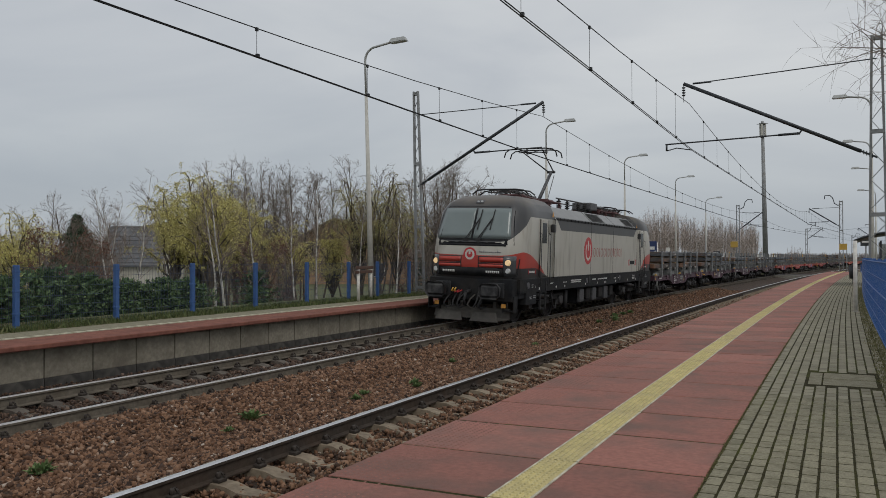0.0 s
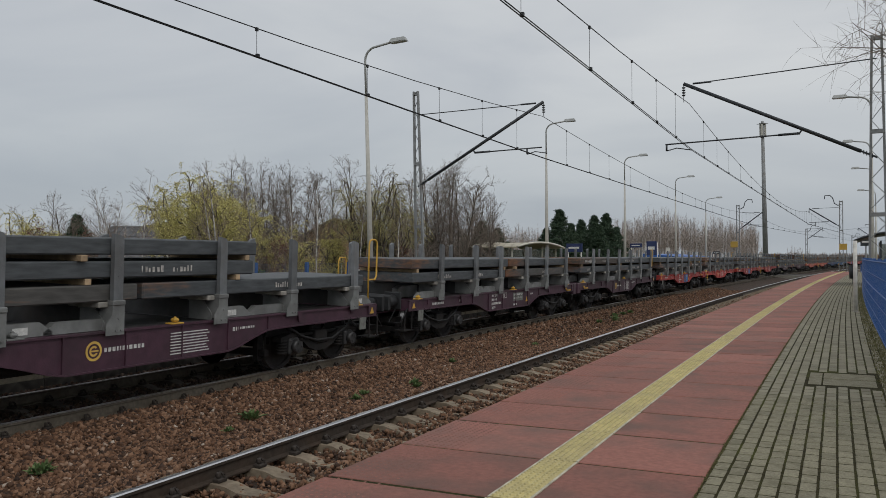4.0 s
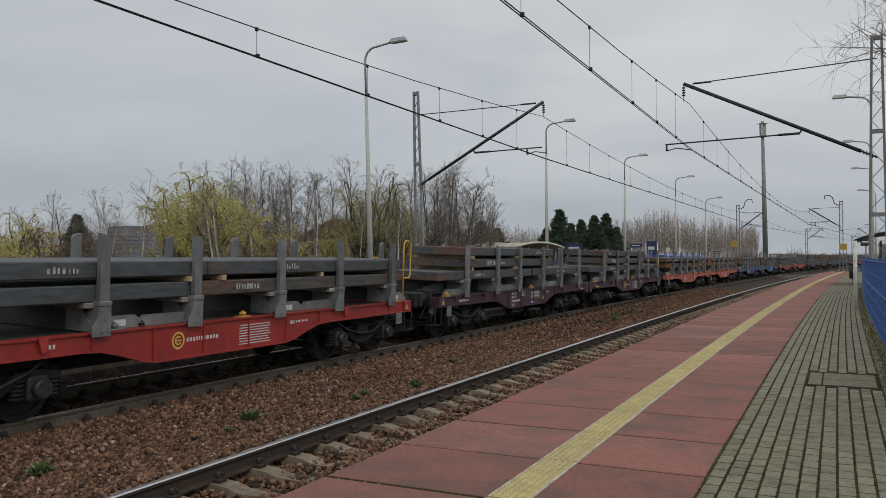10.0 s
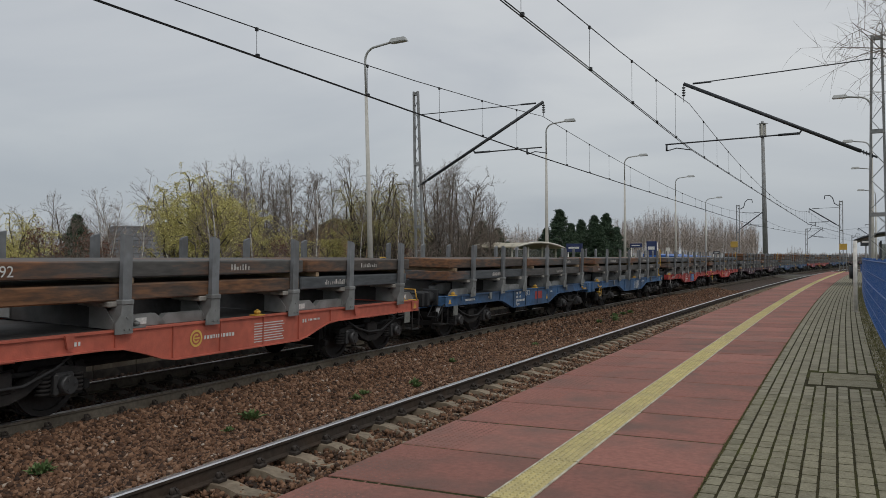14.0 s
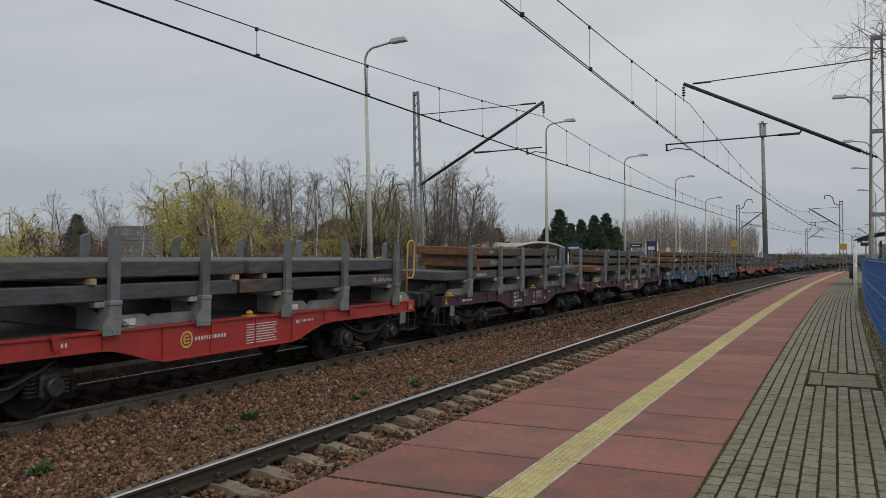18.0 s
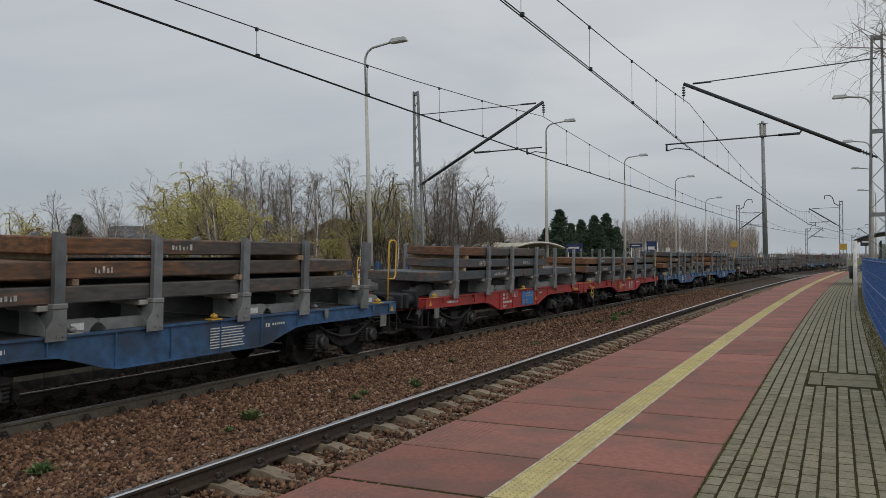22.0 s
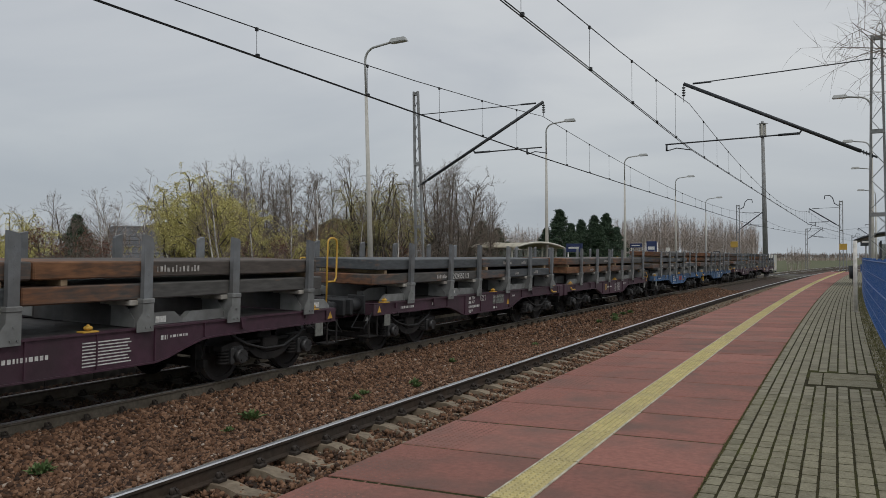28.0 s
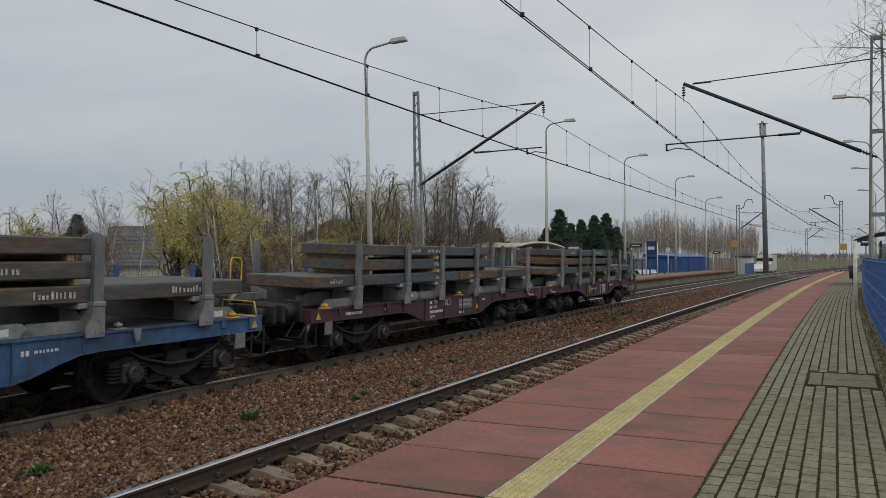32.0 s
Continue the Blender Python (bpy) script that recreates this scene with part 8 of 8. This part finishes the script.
    # cab door, steps and rails on both sides
    for s2 in (1, -1):
        yc = sg * -(END - 2.93)
        b = bmesh.new()
        box(b, *sorted((s2 * 1.445, s2 * 1.478)), yc - 0.34, yc + 0.34, 1.45, 3.24, 0.012)
        d = part("cab_door", b, M["livery"], loco, "light grey cab door")
        b = bmesh.new()
        box(b, *sorted((s2 * 1.47, s2 * 1.485)), yc - 0.2, yc + 0.2, 2.5, 3.14, 0.006)
        part("door_window", b, M["windowdark"], d)
        b = bmesh.new()
        for dy in (-0.36, 0.36):
            box(b, *sorted((s2 * 1.46, s2 * 1.4795)), yc + dy - 0.01, yc + dy + 0.01, 1.42, 3.26)
        part("door_seal", b, M["rubber"], d)
        for dy in (-0.42, 0.42):
            b = bmesh.new()
            path_tube(b, [(s2 * 1.46, yc + dy, 1.18), (s2 * 1.54, yc + dy, 1.22), (s2 * 1.54, yc + dy, 2.78), (s2 * 1.46, yc + dy, 2.82)], 0.016, 6)
            part("handrail", b, M["axlebox"], loco, "long grey door handrail")
        for z in (0.42, 0.68, 0.94, 1.18):
            b = bmesh.new()
            box(b, *sorted((s2 * 1.25, s2 * 1.49)), yc - 0.24, yc + 0.24, z, z + 0.03)
            part("step", b, M["frame_dark"], loco)
        b = bmesh.new()
        for dy in (-0.25, 0.25):
            box(b, *sorted((s2 * 1.44, s2 * 1.49)), yc + dy - 0.02, yc + dy + 0.02, 0.4, 1.3)
        part("step_frame", b, M["axlebox"], loco)
        b = bmesh.new()
        ym = sg * -(END - 3.62)
        box(b, *sorted((s2 * 1.46, s2 * 1.6)), ym - 0.07, ym + 0.07, 2.86, 3.12, 0.02)
        part("mirror_camera", b, M["axlebox"], loco)
        b = bmesh.new()
        yp = sg * -(END - 2.0)
        for k in range(7):
            box(b, *sorted((s2 * 1.455, s2 * 1.46)), yp - 0.29 + 0.068 * k, yp - 0.245 + 0.068 * k, 1.58, 1.64)
        part("owner_bar", b, M["mark"], loco)
        b = bmesh.new()
        for dy in (-0.37, 0.24):
            box(b, *sorted((s2 * 1.455, s2 * 1.46)), yp + dy, yp + dy + 0.04, 1.54, 1.68)
        part("owner_bracket", b, M["logored"], loco)
        b = bmesh.new()
        box(b, *sorted((s2 * 1.2, s2 * 1.475)), yp - 0.55, yp + 0.35, 0.6, 1.4, 0.02)
        sk = part("side_skirt", b, M["frame_dark"], loco, "dark side skirt with stencilled data")
        b = bmesh.new()
        for y0_, z0_, w_, h_ in ((-0.25, 0.78, 0.16, 0.1), (0.05, 0.8, 0.24, 0.11), (-0.1, 1.12, 0.14, 0.14), (0.2, 1.12, 0.05, 0.07)):
            if s2 > 0:
                bar_block(b, 1.476, yp + y0_, yp + y0_ + w_, z0_, z0_ + h_, 2, 0.4, rl)
        part("stencil_bars", b, M["markgrey"], sk)
        b = bmesh.new()
        v = [b.verts.new((s2 * (1.44 - 0.0), sg * -(END - 3.8) + dy, z)) for dy, z in ((-0.1, 3.36), (0.1, 3.36), (0.0, 3.54))]
        b.faces.new(v)
        part("warning_triangle", b, M["orangeplate"], loco)
# side emblem and name bars in the operator's red
b = bmesh.new()
tube(b, (1.488, -1.86, 2.29), (1.496, -1.86, 2.29), 0.5, n=32)
part("side_emblem", b, M["logored"], loco, "round red emblem with pale ring")
b = bmesh.new()
n = 28
for i in range(n):
    a0 = 0.6 + (6.283 - 1.2) * i / n + math.pi / 2
    a1 = 0.6 + (6.283 - 1.2) * (i + 1) / n + math.pi / 2
    q = []
    for aa, rr in ((a0, 0.34), (a1, 0.34), (a1, 0.25), (a0, 0.25)):
        q.append(b.verts.new((1.499, -1.86 + rr * math.cos(aa), 2.27 + rr * math.sin(aa))))
    b.faces.new(q)
box(b, 1.496, 1.5, -1.91, -1.81, 2.3, 2.66)
part("emblem_ring", b, M["logopale"], loco)
b = bmesh.new()
y = -1.2


def ring(b, cy, cz, ry, rz, w, a0, a1):
    """A thin arc lying on the side."""
    n = 18
    for i in range(n):
        q = []
        for aa, k in ((a0 + (a1 - a0) * i / n, 0), (a0 + (a1 - a0) * (i + 1) / n, 0), (a0 + (a1 - a0) * (i + 1) / n, w), (a0 + (a1 - a0) * i / n, w)):
            q.append(b.verts.new((1.494, cy + (ry - k) * math.cos(aa), cz + (rz - k) * math.sin(aa))))
        b.faces.new(q)


# plain rings and strokes in the operator's red
for wdt, kind_ in ((0.3, 1), (0.3, 1), (0.1, 0), (0.3, 1), (0.3, 1), (0.1, 0), (0.3, 1), (0.3, 1), (0.1, 0), (0.3, 1), (0.1, 0), (0.32, 1), (0.1, 0)):
    if kind_:
        ring(b, y + wdt / 2, 2.24, wdt / 2, 0.165, 0.03, 0.0, 6.2832)
    else:
        box(b, 1.49, 1.495, y + 0.03, y + 0.06, 2.075, 2.42)
    y += wdt + 0.1
part("name_bars", b, M["nameline"], loco, "row of thin red rounded shapes")
b = bmesh.new()
box(b, 1.49, 1.495, 4.4, 5.2, 1.74, 1.9)
part("owner_bar", b, M["frame_dark"], loco)
b = bmesh.new()
for y, sgn in ((4.2, 1), (5.4, -1)):
    box(b, 1.49, 1.495, y - 0.04, y + 0.04, 1.7, 1.94)
    box(b, 1.49, 1.495, *sorted((y, y + sgn * 0.14)), 1.9, 1.95)
    box(b, 1.49, 1.495, *sorted((y, y + sgn * 0.14)), 1.69, 1.74)
part("owner_bracket", b, M["logored"], loco)


# bogies
LW = 0.6
_w = link_mesh("wheelset_pattern", wheelset_bm(LW), [M["wheel"], M["tyre"]])
LOCO_WHEEL = _w.data
bpy.data.objects.remove(_w)
for yc in (-END + 3.75, END - 3.75):
    b = bmesh.new()
    for sd in (1, -1):
        x = sd * 1.12
        box(b, x - 0.1, x + 0.1, -2.0, 2.0, 0.62, 0.82, 0.03)
        box(b, x - 0.11, x + 0.11, -0.5, 0.5, 0.5, 0.7, 0.03)
        for yy in (-1.5, 1.5):
            box(b, x - 0.13, x + 0.13, yy - 0.3, yy + 0.3, 0.4, 0.66, 0.05)
    box(b, -1.1, 1.1, -0.4, 0.4, 0.5, 0.85, 0.04)
    bog = part("bogie", b, M["bogie"], loco, "black locomotive bogie", at=Matrix.Translation((0, yc, 0)))
    for sd in (1, -1):
        for yy in (-1.5, 1.5):
            b = bmesh.new()
            tube(b, (sd * 1.2, yy, 0.6), (sd * 1.32, yy, 0.6), 0.17, 0.15, n=14)
            part("axle_box", b, M["axlebox"], bog)
        for yy in (-0.62, 0.62):
            b = bmesh.new()
            for k in range(7):
                z = 0.55 + 0.055 * k
                tube(b, (sd * 1.17, yy, z), (sd * 1.17, yy, z + 0.03), 0.13, n=10)
            part("coil_spring", b, M["bogie"], bog)
        b = bmesh.new()
        tube(b, (sd * 1.3, -1.2, 0.88), (sd * 1.3, -0.2, 0.8), 0.07, n=10)
        tube(b, (sd * 1.3, -0.2, 0.8), (sd * 1.3, 0.15, 0.78), 0.045, n=8)
        part("damper", b, M["axlebox"], bog, "grey yaw damper")
        b = bmesh.new()
        path_tube(b, [(sd * 1.33, 0.3, 0.95), (sd * 1.36, 0.5, 0.4), (sd * 1.3, 0.9, 0.35), (sd * 1.25, 1.1, 0.6)], 0.03, 6)
        tube(b, (sd * 1.25, 2.05, 0.3), (sd * 1.25, 2.05, 0.9), 0.09, n=9)
        part("sand_pipe", b, M["rubber"], bog)
    for ya in (-1.5, 1.5):
        w = share("wheelset", LOCO_WHEEL, bog, Matrix.Translation((0, ya, LW)))
        WHEELS.append((w, Vector((0, ya, LW)), LW))
b = bmesh.new()
box(b, -1.25, 1.25, -2.3, 2.3, 0.35, 0.98, 0.04)
part("transformer", b, M["frame_dark"], loco, "underfloor transformer tank")
for k in range(6):
    b = bmesh.new()
    y = -2.1 + k * 0.8
    box(b, 1.25, 1.38, y - 0.25, y + 0.25, 0.42 + 0.08 * (k % 2), 0.9, 0.02)
    part("equipment_box", b, M["bogie"] if k % 2 else M["roofmetal"], loco)


# roof gear: pantographs, bus bar, insulators
def panto(y0, sgn, raised, label):
    root = bmesh.new()
    for x in (-0.55, 0.55):
        tube(root, (x, y0 - sgn * 0.5, 4.0), (x, y0 + sgn * 0.8, 4.0), 0.035, n=6)
    for y in (y0 - sgn * 0.4, y0 + sgn * 0.7):
        tube(root, (-0.6, y, 4.0), (0.6, y, 4.0), 0.03, n=6)
    for x in (-0.3, 0.3):
        tube(root, (x, y0 - sgn * 0.3, 4.02), (x, y0 + sgn * 0.55, 4.04), 0.08, 0.075, n=10)
    box(root, -0.45, 0.45, *sorted((y0 - sgn * 0.35, y0 - sgn * 0.15)), 3.93, 4.1, 0.02)
    pb_ = part("pantograph_base", root, M["redoxide"], loco, label)
    for x in (-0.55, 0.55):
        for y in (y0 - sgn * 0.4, y0 + sgn * 0.7):
            b = bmesh.new()
            for k in range(4):
                tube(b, (x, y, 3.76 + 0.055 * k), (x, y, 3.79 + 0.055 * k), 0.08, n=9)
            tube(b, (x, y, 3.74), (x, y, 4.0), 0.04, n=6)
            part("insulator", b, M["redoxide"], pb_)
    b = bmesh.new()
    if raised:
        base, knee, head = (0, y0, 4.08), (0, y0 + sgn * 1.25, 5.2), (0, y0 - sgn * 0.7, 5.72)
    else:
        base, knee, head = (0, y0 - sgn * 0.2, 3.98), (0, y0 + sgn * 1.7, 4.12), (0, y0 - sgn * 0.9, 4.12)
    tube(b, base, knee, 0.065, 0.055, n=8)
    if not raised:
        for x in (-0.32, -0.2, 0.22, 0.34):
            path_tube(b, [(x, y0 - sgn * 1.15, 4.06), (x, y0 - sgn * 0.9, 4.17), (x * 1.1, y0 - sgn * 0.3, 4.2), (x, y0 + sgn * 0.5, 4.12), (x * 0.5, knee[1], 4.08)], 0.016, 5)
        for yy_ in (-0.55, 0.1, 0.6):
            path_tube(b, [(-0.5, y0 + sgn * yy_, 4.0), (-0.3, y0 + sgn * yy_, 4.18), (0.3, y0 + sgn * (yy_ + 0.1), 4.18), (0.5, y0 + sgn * yy_, 4.0)], 0.018, 5)
    tube(b, (0.14, base[1] + sgn * 0.5, base[2] - 0.02), (0.1, knee[1] + sgn * 0.05, knee[2] - 0.12), 0.015, n=5)
    part("lower_arm", b, M["roofmetal"] if raised else M["pantoarm"], pb_)
    b = bmesh.new()
    for s2 in (-1, 1):
        tube(b, (s2 * 0.1, knee[1], knee[2]), (s2 * 0.38, head[1], head[2]), 0.025, 0.02, n=6)
    tube(b, (-0.15, knee[1], knee[2]), (0.15, knee[1], knee[2]), 0.05, n=8)
    tube(b, (-0.55, head[1], head[2]), (0.55, head[1], head[2]), 0.02, n=6)
    part("upper_arm", b, M["roofmetal"], pb_)
    for dy in (-0.28, 0.28):
        b = bmesh.new()
        zt = head[2] + (0.1 if raised else 0.08)
        pts = [(-0.98, zt - (0.3 if raised else 0.16)), (-0.93, zt - 0.12), (-0.8, zt - 0.03), (-0.55, zt), (0.55, zt), (0.8, zt - 0.03), (0.93, zt - 0.12), (0.98, zt - (0.3 if raised else 0.16))]
        path_tube(b, [(x, head[1] + dy, z) for x, z in pts], 0.024, 6)
        tube(b, (-0.4, head[1], head[2]), (-0.4, head[1] + dy, zt), 0.014, n=5)
        tube(b, (0.4, head[1], head[2]), (0.4, head[1] + dy, zt), 0.014, n=5)
        part("contact_strip", b, M["rubber"], pb_, "carbon contact strip with curved horns")


panto(-END + 6.3, 1, True, "raised pantograph on dark red base")
panto(-END + 3.9, 1, False, "folded pantograph on dark red base")
panto(END - 6.3, -1, False, "folded pantograph on dark red base")
panto(END - 3.9, -1, False, "folded pantograph on dark red base")
b = bmesh.new()
tube(b, (0.35, -END + 7.2, 4.2), (0.35, -END + 12.0, 4.2), 0.03, n=6)
tube(b, (-0.35, -END + 7.2, 4.15), (-0.35, -END + 12.0, 4.15), 0.025, n=6)
part("bus_bar", b, M["roofmetal"], loco)
for y in (-2.0, -1.0, 0.4, 1.2, 1.6):
    b = bmesh.new()
    for k in range(5):
        tube(b, (0.35, y, 3.8 + 0.07 * k), (0.35, y, 3.84 + 0.07 * k), 0.09, n=9)
    tube(b, (0.35, y, 3.76), (0.35, y, 4.2), 0.045, n=6)
    part("post_insulator", b, M["rubber"], loco)
b = bmesh.new()
box(b, -0.2, 0.6, 1.3, 2.2, 3.95, 4.25, 0.03)
tube(b, (0.5, 2.2, 4.1), (0.5, 3.4, 4.15), 0.05, n=8)
part("main_switch", b, M["roofmetal"], loco)
for sg in (1, -1):
    b = bmesh.new()
    tube(b, (0.25, sg * -(END - 2.3), 3.9), (0.25, sg * -(END - 2.3), 4.0), 0.05, 0.03, n=8)
    part("aerial", b, M["rubber"], loco)


# ---- motion of the train ----
# small unevenness of the pull, smoothed
_knot_t = [0.0, 1.0, 2.5, 6.0, 9.0, 13.0, 17.0, 21.0, 25.0, 28.5, 30.0, 32.0]
_knot_d = [0.06, 0.16, 0.2, 0.1, -0.1, -0.3, -0.45, -0.43, -0.3, -0.14, 0.04, 0.03]
PACE_T = np.linspace(0.0, 32.0, 321)
_wide = np.interp(np.linspace(-2.0, 34.0, 361), _knot_t, _knot_d)
PACE_D = np.convolve(np.pad(_wide, 10, mode="edge"), np.ones(21) / 21, mode="valid")[20:341]


def front(t):
    """Where the engine's front stands along the far track at t seconds; the train gathers speed a little."""
    drift = np.interp(t, PACE_T, PACE_D)
    return 21.55 - (12.79 * t + 0.0152 * t * t + float(drift))


def unit_pose(q, t):
    """The pose of a vehicle whose reference point lies q metres behind the train's front."""
    s = front(t) + q
    a, b = al(s - 4, FAR), al(s + 4, FAR)
    c = al(s, FAR)
    turn = math.atan2(-(b.x - a.x), b.y - a.y)
    lean = math.atan2(CANT, 1.505)
    return Matrix.Translation((c.x, c.y, CANT / 2)) @ Matrix.Rotation(turn, 4, "Z") @ Matrix.Rotation(lean, 4, "Y")


TIMES = [0.0, 1.0, 2.0, 3.0, 4.0, 5.0, 6.0, 7.0, 8.0, 10.0, 12.0, 14.0, 16.0, 18.0, 20.0, 22.0, 24.0, 26.0, 28.0, 30.0, 31.0, 32.0]


def motions():
    for ob, q, local in MOVERS:
        walk(ob, [(t, unit_pose(q, t) @ local) for t in TIMES])
    # wheels roll with the train, row by row while they pass; the engine's all the time
    for ob, place, radius in WHEELS:
        roll = lambda t: (t, Matrix.Translation(place) @ Matrix.Rotation((front(0.0) - front(t)) / radius, 4, "X"))
        walk(ob, [roll(k / 15) for k in range(481)])
    for u, q in UNITS:
        k0 = 0
        while k0 < 960 and front(k0 / 30) + q > 45:
            k0 += 1
        k1 = k0
        while k1 < 960 and front(k1 / 30) + q > -9:
            k1 += 1
        for bogie in [o for o in u.children if o.name.startswith("bogie")]:
            for ob in [o for o in bogie.children if o.name.startswith("wheelset")]:
                place = ob.matrix_basis.translation.copy()
                roll = lambda k: Matrix.Translation(place) @ Matrix.Rotation((front(k0 / 30) - front(k / 30)) / WHEEL_R, 4, "X")
                rows = [(k / 30, roll(k)) for k in range(k0, k1 + 1)]
                if k0 > 0:
                    rows.insert(0, (0.0, rows[0][1]))
                if k1 < 960:
                    rows.append((32.0, rows[-1][1]))
                walk(ob, rows)


motions()
